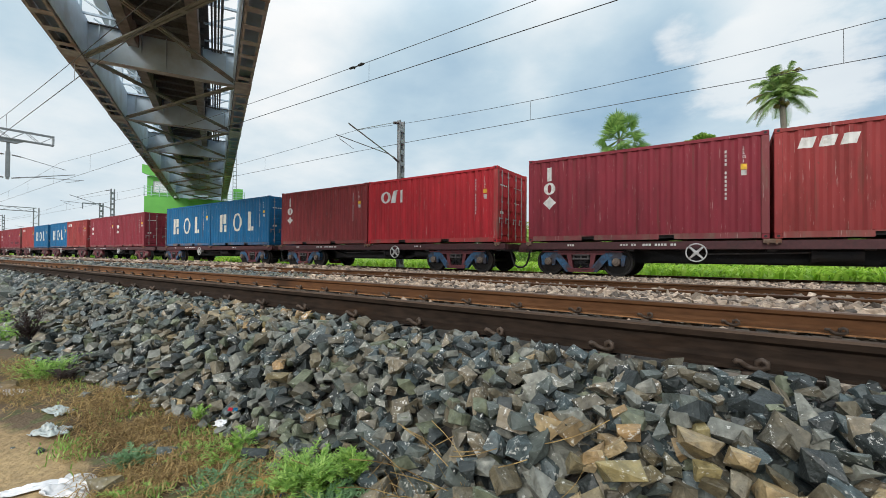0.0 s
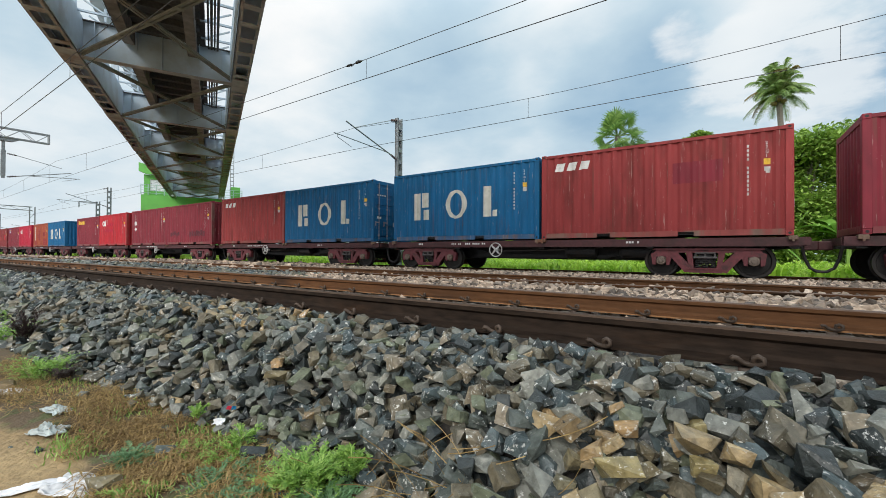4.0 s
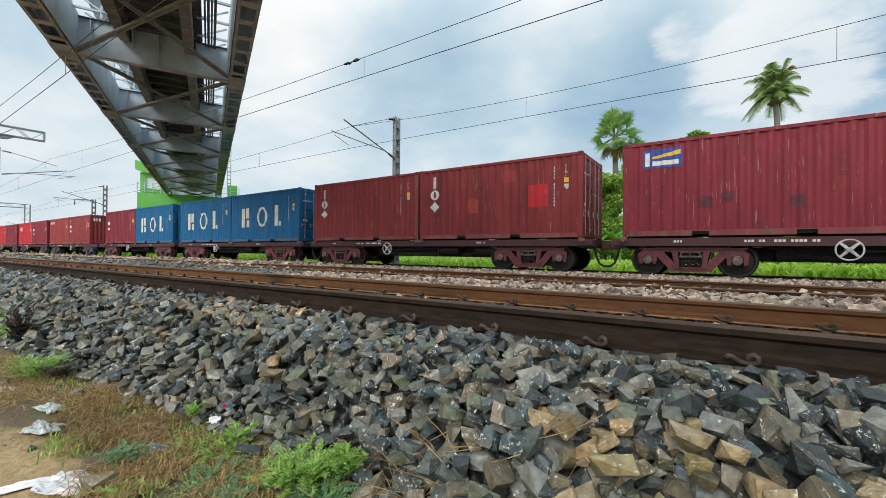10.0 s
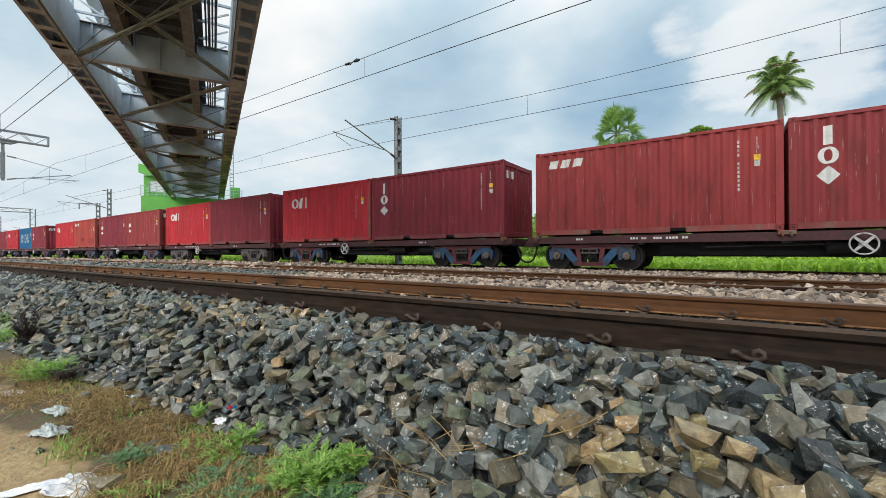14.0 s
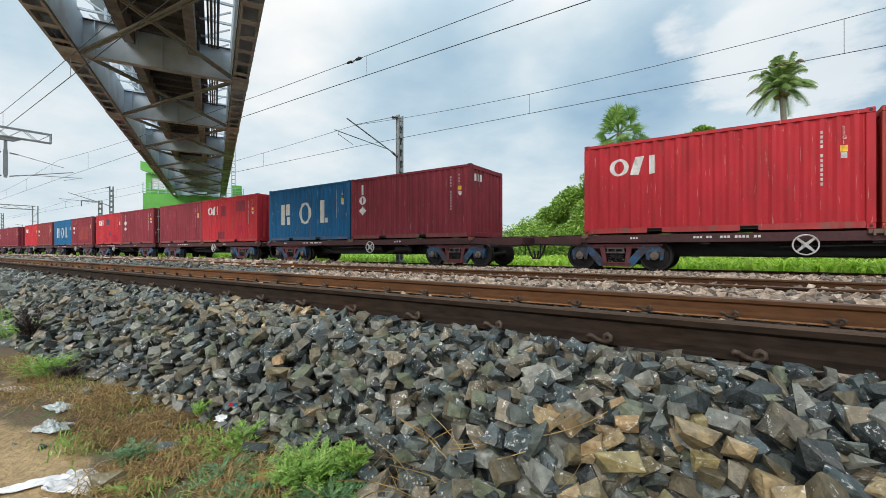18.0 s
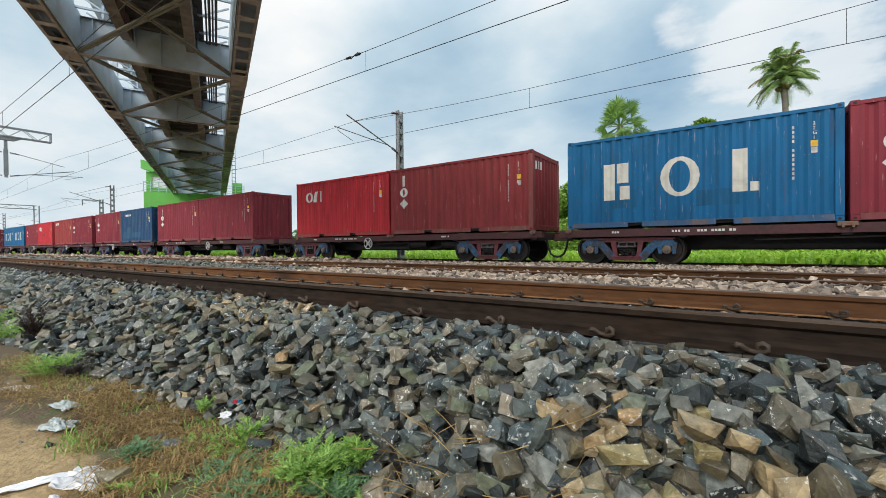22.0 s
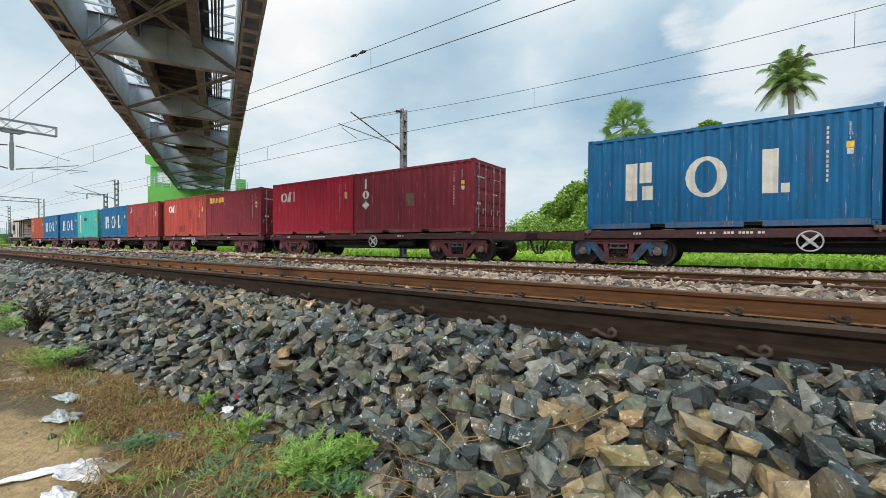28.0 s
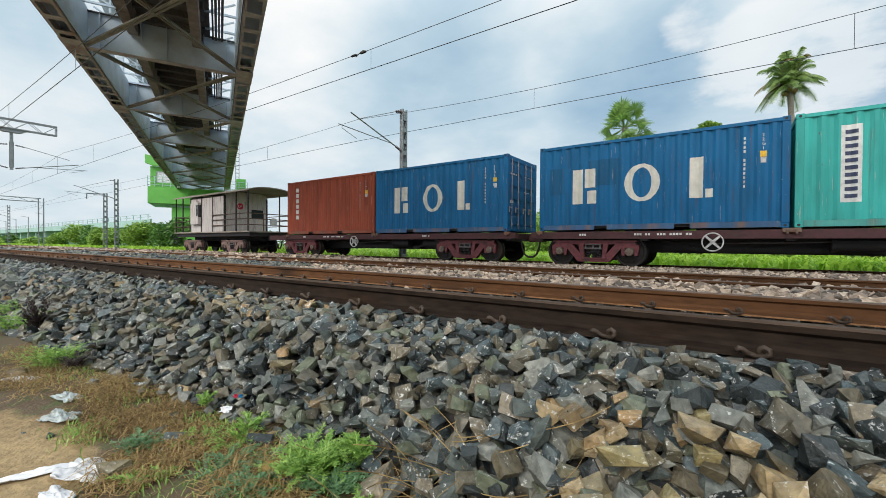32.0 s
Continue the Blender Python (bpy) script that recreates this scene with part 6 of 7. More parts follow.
def portal(x):
    p = thing("line_portal", "galvanised steel portal over all tracks", "portal", "overhead line masts", at=pose(x, 0, 0))
    for y in (-1.2, 16.4):
        for dy in (-0.3, 0.3):
            part("post", MB().box(-0.12, 0.12, y + dy - 0.06, y + dy + 0.06, 0, EYE + 6.9), M["galv"], p)
        part("post_lacing", MB().beam((0, y - 0.3, EYE + 5.0), (0, y + 0.3, EYE + 5.9), 0.05, 0.05).beam((0, y - 0.3, EYE + 2.0), (0, y + 0.3, EYE + 2.9), 0.05, 0.05), M["galv"], p)
    for z in (EYE + 6.3, EYE + 6.85):
        part("beam_chord", MB().box(-0.15, 0.15, -1.2, 16.4, z - 0.05, z + 0.05), M["galv"], p)
    for k in range(14):
        part("lacing_bar", MB().beam((0, -1.2 + 1.25 * k, EYE + (6.3 if k % 2 else 6.85)), (0, -1.2 + 1.25 * (k + 1), EYE + (6.85 if k % 2 else 6.3)), 0.05, 0.05), M["galv"], p)
    for y in (5.7, 11.0):
        part("drop_post", MB().box(-0.1, 0.1, y - 0.12, y + 0.12, EYE + 4.6, EYE + 6.3), M["galv"], p)
    return p


def build_overhead():
    spans_far = [-235, -175, -115, -56.4, -14.14, 5.0, 55]
    for x in spans_far[:-1]:
        m = mast(x, 16.4, EYE + 7.05)
        cantilever(m, 2.0, EYE + 4.9)
    m = mast(-60.0, 16.4, EYE + 5.7, label="short galvanised post with a side arm")
    part("side_arm", MB().beam((0, -1.7, EYE + 5.55), (0, 0, EYE + 5.6), 0.08, 0.1).box(-0.04, 0.04, -1.75, -1.65, EYE + 4.9, EYE + 5.55), M["galv"], m)
    wire_pair(TRACK_Y, EYE + 4.76, spans_far, 1.0, 0.75, -0.28, 0.33)
    spans = [-220, -155, -90, -39, 22, 80]
    boom(-39)
    portal(-90)
    portal(-155)
    mid = wire_pair(8.4, EYE + 5.0, spans, 1.34, 0.78, first=-8.48)
    part("wire_joint", MB().tube([(-9.32, 8.4, EYE + 5.56), (-9.26, 8.4, EYE + 5.56), (-9.12, 8.4, EYE + 5.56), (-9.06, 8.4, EYE + 5.56)], [0.012, 0.035, 0.035, 0.012], 8)
         .tube([(-8.96, 8.4, EYE + 5.56), (-8.88, 8.4, EYE + 5.56), (-8.74, 8.4, EYE + 5.56), (-8.66, 8.4, EYE + 5.56)], [0.012, 0.04, 0.04, 0.012], 8)
         .tube([(-9.1, 8.4, EYE + 5.50), (-8.8, 8.4, EYE + 5.62)], 0.012, 6), M["wire"], mid, "dark clamped wire joint")
    wire_pair(3.17, EYE + 4.40, spans, 1.25, 0.75)
    for k in range(9):
        post = thing("lamp_post", "slim grey post far along the line", "post", "far posts", at=pose(-105 - 16 * k, 19.5 + 0.6 * k, 0))
        part("pole", MB().tube([(0, 0, 0), (0, 0, EYE + 5.2)], [0.10, 0.06], 8), M["galv"], post)
        part("arm", MB().cyl((0, 0, EYE + 5.1), (0, -1.1, EYE + 5.3), 0.04, 6), M["galv"], post)


# ---- skew footbridge over the tracks ----
BRIDGE = Matrix(((-0.898, -0.44, 0, 0), (0.44, -0.898, 0, 0), (0, 0, 1, 0), (0, 0, 0, 1)))   # local x along the bridge, away from the viewer
CH_L, CH_R, CH_Z, PANEL = 4.26, -0.88, EYE + 6.6, 7.25


def chord(y, s):
    """Bottom chord: two channels joined by batten plates, open between them."""
    mb = MB()
    for dy in (-0.27, 0.27):
        mb.box(-18, 60, y + dy - 0.012, y + dy + 0.012, CH_Z, CH_Z + 0.42)
        mb.box(-18, 60, min(y + dy, y + dy * 0.72), max(y + dy, y + dy * 0.72), CH_Z, CH_Z + 0.014)
    x = -18.0
    while x < 60:
        mb.box(x, x + 0.26, y - 0.27, y + 0.27, CH_Z - 0.012, CH_Z)
        x += 1.0
    for k in range(-2, 9):                # node plates
        x = k * PANEL + 3.65
        mb.box(x - 0.65, x + 0.65, y - 0.29, y + 0.29, CH_Z - 0.026, CH_Z - 0.013)
    return mb


def build_bridge():
    b = thing("footbridge", "long rusty grey steel truss footbridge high over the tracks", "footbridge", at=BRIDGE)
    for y, s in ((CH_L, 1), (CH_R, -1)):
        part("bottom_chord", chord(y, s), M["steel_rust"], b, "rusted bottom chord with batten plates")
        part("cover_plate", MB().box(-18, 60, y - 0.25, y + 0.25, CH_Z + 0.36, CH_Z + 0.375), M["steel_grey"], b, "pale grey cover plate")
        part("top_chord", MB().box(-18, 60, y - 0.2, y + 0.2, CH_Z + 3.6, CH_Z + 3.95), M["steel_grey"], b)
        part("side_plate", MB().box(-18, 60, y - s * 0.33 - 0.01, y - s * 0.33 + 0.01, CH_Z + 0.02, CH_Z + 1.35), M["steel_grey"], b, "grey parapet plate")
    k0 = int(18 / PANEL)
    for k in range(-k0, int(60 / PANEL) + 1):
        x = k * PANEL + 3.65
        part("cross_beam", MB().box(x - 0.012, x + 0.012, CH_R + 0.2, CH_L - 0.2, CH_Z + 0.02, CH_Z + 1.25), M["steel_grey"], b, "grey plate cross beam")
        for y in (-0.25, 1.68, 3.6):
            part("stiffener", MB().box(x - 0.10, x - 0.012, y - 0.012, y + 0.012, CH_Z + 0.02, CH_Z + 1.25), M["steel_grey"], b)
        part("beam_flange", MB().box(x - 0.14, x + 0.14, CH_R + 0.2, CH_L - 0.2, CH_Z + 0.0, CH_Z + 0.02), M["steel_rust"], b)
        for y in (0.72, 2.64):
            part("stringer", MB().prism([(x + 0.05, CH_Z + 0.75), (x + 0.9, CH_Z + 0.62), (x + PANEL - 0.9, CH_Z + 0.62), (x + PANEL - 0.05, CH_Z + 0.75), (x + PANEL - 0.05, CH_Z + 1.3), (x + 0.05, CH_Z + 1.3)], y - 0.15, y + 0.15), M["grey_brown"], b)
        for p, q, dz in (((x, CH_L - 0.2), (x + PANEL, CH_R + 0.2), 0.10), ((x, CH_R + 0.2), (x + PANEL, CH_L - 0.2), 0.02)):
            mb = MB()                    # a pair of angles, back to back with a gap
            n = Vector((q[1] - p[1], p[0] - q[0], 0)).normalized()
            for side in (-0.055, 0.055):
                o = n * side
                mb.beam((p[0] + o.x, p[1] + o.y, CH_Z + dz), (q[0] + o.x, q[1] + o.y, CH_Z + dz), 0.065, 0.012)
                mb.beam((p[0] + o.x * 0.5, p[1] + o.y * 0.5, CH_Z + dz + 0.05), (q[0] + o.x * 0.5, q[1] + o.y * 0.5, CH_Z + dz + 0.05), 0.012, 0.10)
            for u in (0.15, 0.32, 0.5, 0.68, 0.85):
                c = Vector((p[0], p[1], 0)).lerp(Vector((q[0], q[1], 0)), u)
                mb.box(c.x - 0.09, c.x + 0.09, c.y - 0.09, c.y + 0.09, CH_Z + dz - 0.016, CH_Z + dz - 0.007)
            part("wind_brace", mb, M["moss"], b, "mossy rusted brace")
        for y in (0.72, 2.64):           # knee plates where the stringers meet the beam
            part("knee_plate", MB().prism([(x - 0.55, CH_Z + 1.2), (x - 0.02, CH_Z + 1.2), (x - 0.02, CH_Z + 0.55)], y - 0.23, y - 0.21), M["steel_grey"], b)
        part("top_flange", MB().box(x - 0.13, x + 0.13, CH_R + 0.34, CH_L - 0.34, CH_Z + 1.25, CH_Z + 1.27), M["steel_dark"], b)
        for y, s in ((CH_L, 1), (CH_R, -1)):
            part("truss_post", MB().box(x - 0.14, x + 0.14, y - 0.14, y + 0.14, CH_Z + 0.42, CH_Z + 3.6), M["steel_grey"], b)
            part("truss_diagonal", MB().beam((x, y, CH_Z + 0.4), (x + PANEL, y, CH_Z + 3.6), 0.22, 0.2), M["steel_grey"], b)
            part("gusset", MB().box(x - 0.4, x + 0.4, y - s * 0.29 - 0.01, y - s * 0.29 + 0.01, CH_Z + 0.05, CH_Z + 0.75), M["steel_grey"], b)
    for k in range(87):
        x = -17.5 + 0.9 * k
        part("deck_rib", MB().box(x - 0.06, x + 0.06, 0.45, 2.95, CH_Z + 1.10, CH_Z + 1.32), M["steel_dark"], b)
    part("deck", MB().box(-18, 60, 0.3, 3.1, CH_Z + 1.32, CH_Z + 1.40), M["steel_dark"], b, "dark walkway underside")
    for y in (3.3, 0.1):
        for z in (1.75, 2.1, 2.45):
            part("hand_rail", MB().box(-18, 60, y - 0.02, y + 0.02, CH_Z + z, CH_Z + z + 0.05), M["steel_grey"], b)
        for k in range(44):
            x = -17.0 + 1.75 * k
            part("rail_post", shared("bp", lambda: MB().box(-0.025, 0.025, -0.03, 0.03, 1.3, 2.5).mesh("rail_post", M["steel_grey"])), None, b, at=pose(x, y, CH_Z))
    for i in range(4):
        y = 0.20 - 0.10 * i
        part("service_pipe", MB().cyl((-18, y, CH_Z + 1.22), (60, y, CH_Z + 1.22), 0.03 + 0.012 * (i % 2), 6), M["steel_dark"], b, "dark service pipe")
    arm = shared("pipe_arm", lambda: MB().box(-0.035, 0.035, -0.53, 0.45, 1.27, 1.34).beam((0, 0.40, 1.27), (0, -0.50, 1.75), 0.05, 0.05).mesh("pipe_bracket", M["steel_grey"]))
    for k in range(60):
        part("pipe_bracket", arm, None, b, at=pose(-17.6 + 1.3 * k, 0, CH_Z))
    arm = shared("edge_arm", lambda: MB().box(-0.03, 0.03, 3.0, 3.95, 1.27, 1.34).beam((0, 3.1, 1.27), (0, 3.9, 1.75), 0.05, 0.05).mesh("edge_bracket", M["steel_grey"]))
    for k in range(60):
        part("edge_bracket", arm, None, b, at=pose(-17.6 + 1.3 * k, 0, CH_Z))
    return b


def build_tower():
    t = thing("stair_tower", "bright lime green stair tower at the footbridge end", "tower", at=BRIDGE)
    z = EYE
    part("landing", MB().box(60, 60.25, -2.9, 7.5, z + 4.75, z + 6.75).box(60.25, 67, -2.9, 7.5, z + 4.75, z + 5.1).box(60.25, 67, 7.25, 7.5, z + 5.1, z + 6.75).box(60.25, 67, -2.9, -2.65, z + 5.1, z + 6.75), M["lime"], t, "lime green landing parapet")
    part("shaft", MB().box(60.7, 67, -2.6, 5.15, -0.2, z + 4.75), M["lime"], t, "plain lime green shaft")
    part("shaft_band", MB().box(60.62, 60.7, -2.6, 5.2, z + 4.4, z + 4.6), M["palegreen"], t)
    part("cabin", MB().box(60.6, 60.8, 4.6, 7.3, z + 6.75, z + 7.3).box(60.6, 60.8, 4.6, 5.3, z + 7.3, z + 8.7).box(60.6, 60.8, 6.7, 7.3, z + 7.3, z + 8.7).box(60.6, 60.8, 4.6, 7.3, z + 8.7, z + 9.1)
         .box(60.8, 66, 7.1, 7.3, z + 6.75, z + 9.1).box(60.6, 66, 4.6, 7.3, z + 9.1, z + 9.25), M["lime"], t, "lime green cabin with a window")
    w = part("window_frame", MB().box(60.66, 60.74, 5.3, 6.7, z + 7.3, z + 7.38).box(60.66, 60.74, 5.3, 6.7, z + 8.62, z + 8.7).box(60.66, 60.74, 5.3, 5.38, z + 7.38, z + 8.62).box(60.66, 60.74, 6.62, 6.7, z + 7.38, z + 8.62)
             .box(60.68, 60.72, 5.97, 6.03, z + 7.38, z + 8.62).box(60.68, 60.72, 5.38, 6.62, z + 7.97, z + 8.03), M["white"], t, "white window frame")
    for k in range(4):
        part("pane", MB().box(60.695, 60.705, 5.38 if k % 2 else 6.03, 5.97 if k % 2 else 6.62, z + (7.38 if k < 2 else 8.03), z + (7.97 if k < 2 else 8.62)), M["paper"], w, "pale window pane")
    part("parapet_wing", MB().prism([(4.8, z + 9.25), (7.0, z + 9.25), (7.75, z + 9.55), (7.75, z + 10.55), (7.3, z + 10.45), (4.8, z + 9.85)], 60.0, 60.5, "x"), M["lime"], t, "stepped lime green parapet")
    part("post_box", MB().box(60, 60.9, -3.1, -2.0, z + 6.75, z + 8.4, c=0.03), M["lime"], t, "small green box")
    for k in range(4):
        part("hand_rail", MB().beam((59.95, 4.4, z + 6.95 + 0.33 * k), (59.95, 7.5, z + 6.95 + 0.33 * k), 0.05, 0.05), M["palegreen"], t)
        part("hand_rail", MB().beam((59.95, -3.3, z + 6.95 + 0.33 * k), (59.95, -1.3, z + 6.95 + 0.33 * k), 0.05, 0.05), M["palegreen"], t)
    for y in (4.4, 5.2, 6.0, 6.8, 7.5, -3.3, -2.3, -1.3):
        part("rail_post", MB().box(59.9, 59.98, y - 0.04, y + 0.04, z + 6.75, z + 8.0), M["palegreen"], t)
    a = thing("lattice_mast", "thin grey lattice mast on the green tower", "mast", at=BRIDGE)
    for y in (-2.35, -1.95):
        part("leg", MB().box(60.9, 60.98, y - 0.04, y + 0.04, z + 5.0, z + 15.5), M["galv"], a)
    for k in range(14):
        part("rung", MB().box(60.92, 60.96, -2.35, -1.95, z + 8.2 + 0.52 * k, z + 8.28 + 0.52 * k), M["galv"], a)
    return t


def build_walkway():
    """Raised pale green walkway that runs along the line, away from the tower."""
    w = thing("raised_walkway", "long pale green raised walkway on columns with railings", "walkway")
    part("deck", MB().box(-270, -64, 22.5, 25.5, EYE + 2.25, EYE + 2.6), M["palegreen"], w)
    part("parapet", MB().box(-270, -64, 22.3, 22.5, EYE + 2.2, EYE + 3.15), M["palegreen"], w)
    for k in range(26):
        x = -66 - 8 * k
        part("column", MB().box(x - 0.35, x + 0.35, 22.8, 25.2, -0.2, EYE + 2.25), M["palegreen"], w)
    for k in range(70):
        x = -65 - 2.6 * k
        part("rail_post", shared("wp", lambda: MB().box(-0.04, 0.04, -0.04, 0.04, 0, 0.7).mesh("rail_post", M["palegreen"])), None, w, at=pose(x, 22.4, EYE + 3.15))
    for z in (3.45, 3.8):
        part("hand_rail", MB().box(-250, -64, 22.37, 22.43, EYE + z, EYE + z + 0.05), M["palegreen"], w)
    return w


# ---- planting ----
def leaf_cloud(rnd, blobs, count, size, mb=None):
    """Leaf quads on and inside a few ellipsoid clumps, each turned at random."""
    mb = mb or MB()
    V, F = [], []
    weights = [b[3] * b[4] * b[5] for b in blobs]
    for i in range(count):
        cx, cy, cz, rx, ry, rz = rnd.choices(blobs, weights)[0]
        d = Vector((rnd.gauss(0, 1), rnd.gauss(0, 1), rnd.gauss(0, 1))).normalized() * (rnd.random() ** 0.35)
        p = Vector((cx + d.x * rx, cy + d.y * ry, cz + d.z * rz))
        s = size * rnd.uniform(0.6, 1.3)
        r = Euler((rnd.uniform(-0.9, 0.9), rnd.uniform(-0.9, 0.9), rnd.uniform(0, 6.28))).to_matrix()
        o = len(V)
        for a, b in ((-1, 0), (-0.2, -0.42), (1, 0), (-0.2, 0.42)):
            V.append(tuple(p + r @ Vector((a * s, b * s, -0.12 * s * abs(a)))))
        F.append((o, o + 1, o + 2, o + 3))
    return mb.add(V, F)


def tree(x, y, h, spread, leaf="leaf", seed=1, label="broad-leaved tree with a dense green crown", count=5200):
    rnd = random.Random(seed)
    t = thing("tree", label, "tree", at=pose(x, y, 0))
    mb = MB()
    mb.tube([(0, 0, -0.2), (0.1, 0.05, h * 0.25), (-0.05, 0.1, h * 0.5), (0.1, 0, h * 0.7)], [0.24, 0.19, 0.14, 0.06], 8)
    blobs = []
    for k in range(18):
        a = rnd.uniform(0, 6.28)
        z = h * (0.16 + 0.72 * (k + rnd.random()) / 18)
        d = spread * rnd.uniform(0.15, 0.75) * (1 - 0.35 * z / h)
        c = (math.cos(a) * d, math.sin(a) * d, z)
        mb.tube([(0, 0, h * rnd.uniform(0.2, 0.45)), (c[0] * 0.5, c[1] * 0.5, z * 0.8), c], [0.09, 0.06, 0.02], 6)
        s = spread * rnd.uniform(0.30, 0.52)
        blobs.append((*c, s, s, s * rnd.uniform(0.6, 0.9)))
    for k in range(4):
        a = 1.57 * k + rnd.uniform(-0.4, 0.4)
        blobs.append((math.cos(a) * spread * 0.38, math.sin(a) * spread * 0.38, h * 0.97 - spread * rnd.uniform(0.36, 0.6), spread * 0.42, spread * 0.42, spread * 0.34))
    part("trunk", mb, M["bark"], t)
    part("crown", leaf_cloud(rnd, blobs, count, 0.145), M[leaf], t)
    return t


def frond_leaf(mb, base, yaw, length, rise, droop, leaflets, lw, width=0.03):
    """A feather frond: curved midrib with hanging leaflets."""
    pts = []
    for k in range(9):
        u = k / 8
        r = length * (u - 0.16 * droop * u * u)
        z = rise * length * u - droop * length * u * u
        pts.append(Vector(base) + Vector((math.cos(yaw) * r, math.sin(yaw) * r, z)))
    mb.tube(pts, [0.035 - 0.003 * k for k in range(9)], 4, caps=False)
    side = Vector((-math.sin(yaw), math.cos(yaw), 0))
    V, F = [], []
    for k in range(leaflets):
        u = 0.12 + 0.86 * k / leaflets
        i = min(int(u * 8), 7)
        p = pts[i].lerp(pts[i + 1], u * 8 - i)
        d = (pts[i + 1] - pts[i]).normalized()
        ll = lw * (0.5 + math.sin(math.pi * min(1, u * 0.95 + 0.08)) * 0.7)
        for s in (-1, 1):
            q = p + side * (s * ll * 0.75) + d * ll * 0.45 + Vector((0, 0, -ll * 0.45))
            o = len(V)
            V += [tuple(p - d * width), tuple(p + d * width), tuple(q)]
            F.append((o, o + 1, o + 2))
    mb.add(V, F)


SWAYING = []         # fronds that the wind moves: (part, height of its root, number)


def coconut_palm(x, y, h):
    rnd = random.Random(7)
    t = thing("coconut_palm", "tall coconut palm with drooping feathery fronds", "palm tree", at=pose(x, y, 0))
    part("trunk", MB().tube([(0.3, 0, -0.2), (0.25, 0, h * 0.3), (0.2, 0, h * 0.65), (0.0, 0, h)], [0.24, 0.17, 0.15, 0.15], 10), M["bark"], t)
    for k in range(54):
        mb = MB()
        up = (4.0, 2.6, 1.8, 1.2, 0.65, 0.15)[k % 6] + rnd.uniform(-0.2, 0.2)
        L = rnd.uniform(2.1, 2.6) / math.sqrt(1 + 0.30 * up * up) * (0.84 if up < 1.5 else 1)
        frond_leaf(mb, (0, 0, 0), 2 * math.pi * k * 0.382 + rnd.uniform(-0.3, 0.3), L, up, 0.48 + 0.43 * up + rnd.uniform(-0.12, 0.25), 56, 0.46, 0.016)
        SWAYING.append((part("frond", mb, M["deadfrond"] if k % 9 == 4 else M["frond"], t, at=pose(0, 0, h)), h, k))
    for k in range(8):
        a = 2 * math.pi * k / 8
        part("coconut", MB().lathe([(-0.13, 0.0), (-0.09, 0.09), (0, 0.12), (0.09, 0.09), (0.13, 0.0)], 8, (0.28 * math.cos(a), 0.28 * math.sin(a), h - 0.4 - 0.1 * (k % 3)), "z"), M["deadfrond"], t)
    return t


def fan_palm(x, y, h, size=1.0, label="tall fan palm with a round head of stiff fans"):
    rnd = random.Random(9)
    t = thing("fan_palm", label, "palm tree", at=pose(x, y, 0))
    part("trunk", MB().tube([(0, 0, -0.2), (0.05, 0, h * 0.5), (0, 0, h)], [0.26, 0.2, 0.2], 10), M["bark"], t)
    for k in range(42):
        mb = MB()
        yaw = 2 * math.pi * k * 0.382
        el = radians(rnd.uniform(-62, 85))
        L = rnd.uniform(1.0, 1.75) * size
        d = Vector((math.cos(yaw) * math.cos(el), math.sin(yaw) * math.cos(el), math.sin(el)))
        c = Vector((0, 0, h)) + d * L
        mb.tube([(0, 0, h), tuple(c)], 0.03, 4, caps=False)
        s = d.cross(Vector((0, 0, 1))).normalized()
        u = s.cross(d)
        V, F = [], []
        tilt = rnd.uniform(-0.7, 0.7)
        s2 = (s * math.cos(tilt) + u * math.sin(tilt))
        for i in range(19):
            a = radians(-115 + 230 * i / 18)
            r = 0.95 * size * rnd.uniform(0.8, 1.1)
            tip = c + (d * math.cos(a) + s2 * math.sin(a)) * r + Vector((0, 0, -0.16 * r))
            w = (d * -math.sin(a) + s2 * math.cos(a)) * 0.055 * size
            mid = c.lerp(tip, 0.55)
            o = len(V)
            V += [tuple(c), tuple(mid - w), tuple(tip), tuple(mid + w)]
            F.append((o, o + 1, o + 2, o + 3))
        mb.add(V, F)
        part("fan_leaf", mb, M["deadfrond"] if el < radians(-45) else M["fan"], t)
    return t


def banana(x, y, h, seed):
    """Banana clump: broad arching leaves round a soft stem."""
    rnd = random.Random(seed)
    t = thing("banana_plant", "bright green banana plant with broad torn leaves", "banana plant", "banana plants", at=pose(x, y, 0))
    part("stem", MB().tube([(0, 0, -0.1), (0.05, 0, h * 0.5)], [0.12, 0.07], 8), M["weed"], t)
    for k in range(9):
        yaw = rnd.uniform(0, 6.28)
        up = rnd.uniform(0.5, 1.6)
        L = h * rnd.uniform(0.5, 0.75)
        V, F = [], []
        for i in range(9):
            u = i / 8
            p = Vector((math.cos(yaw) * L * u * 0.8, math.sin(yaw) * L * u * 0.8, h * 0.45 + L * (up * u - 0.85 * u * u)))
            w = 0.19 * math.sin(math.pi * min(1, 0.08 + u * 0.95)) * h / 2.5
            sd = Vector((-math.sin(yaw), math.cos(yaw), 0.25 * math.sin(i)))
            V += [tuple(p - sd * w), tuple(p + Vector((0, 0, -0.05))), tuple(p + sd * w)]
        for i in range(8):
            F += [(3 * i, 3 * i + 1, 3 * i + 4, 3 * i + 3), (3 * i + 1, 3 * i + 2, 3 * i + 5, 3 * i + 4)]
        part("leaf", MB().add(V, F), M["banana"], t)
    return t


M["banana"] = leaf_material("banana_leaf", (0.10, 0.24, 0.03), (0.22, 0.42, 0.07), 0.35)


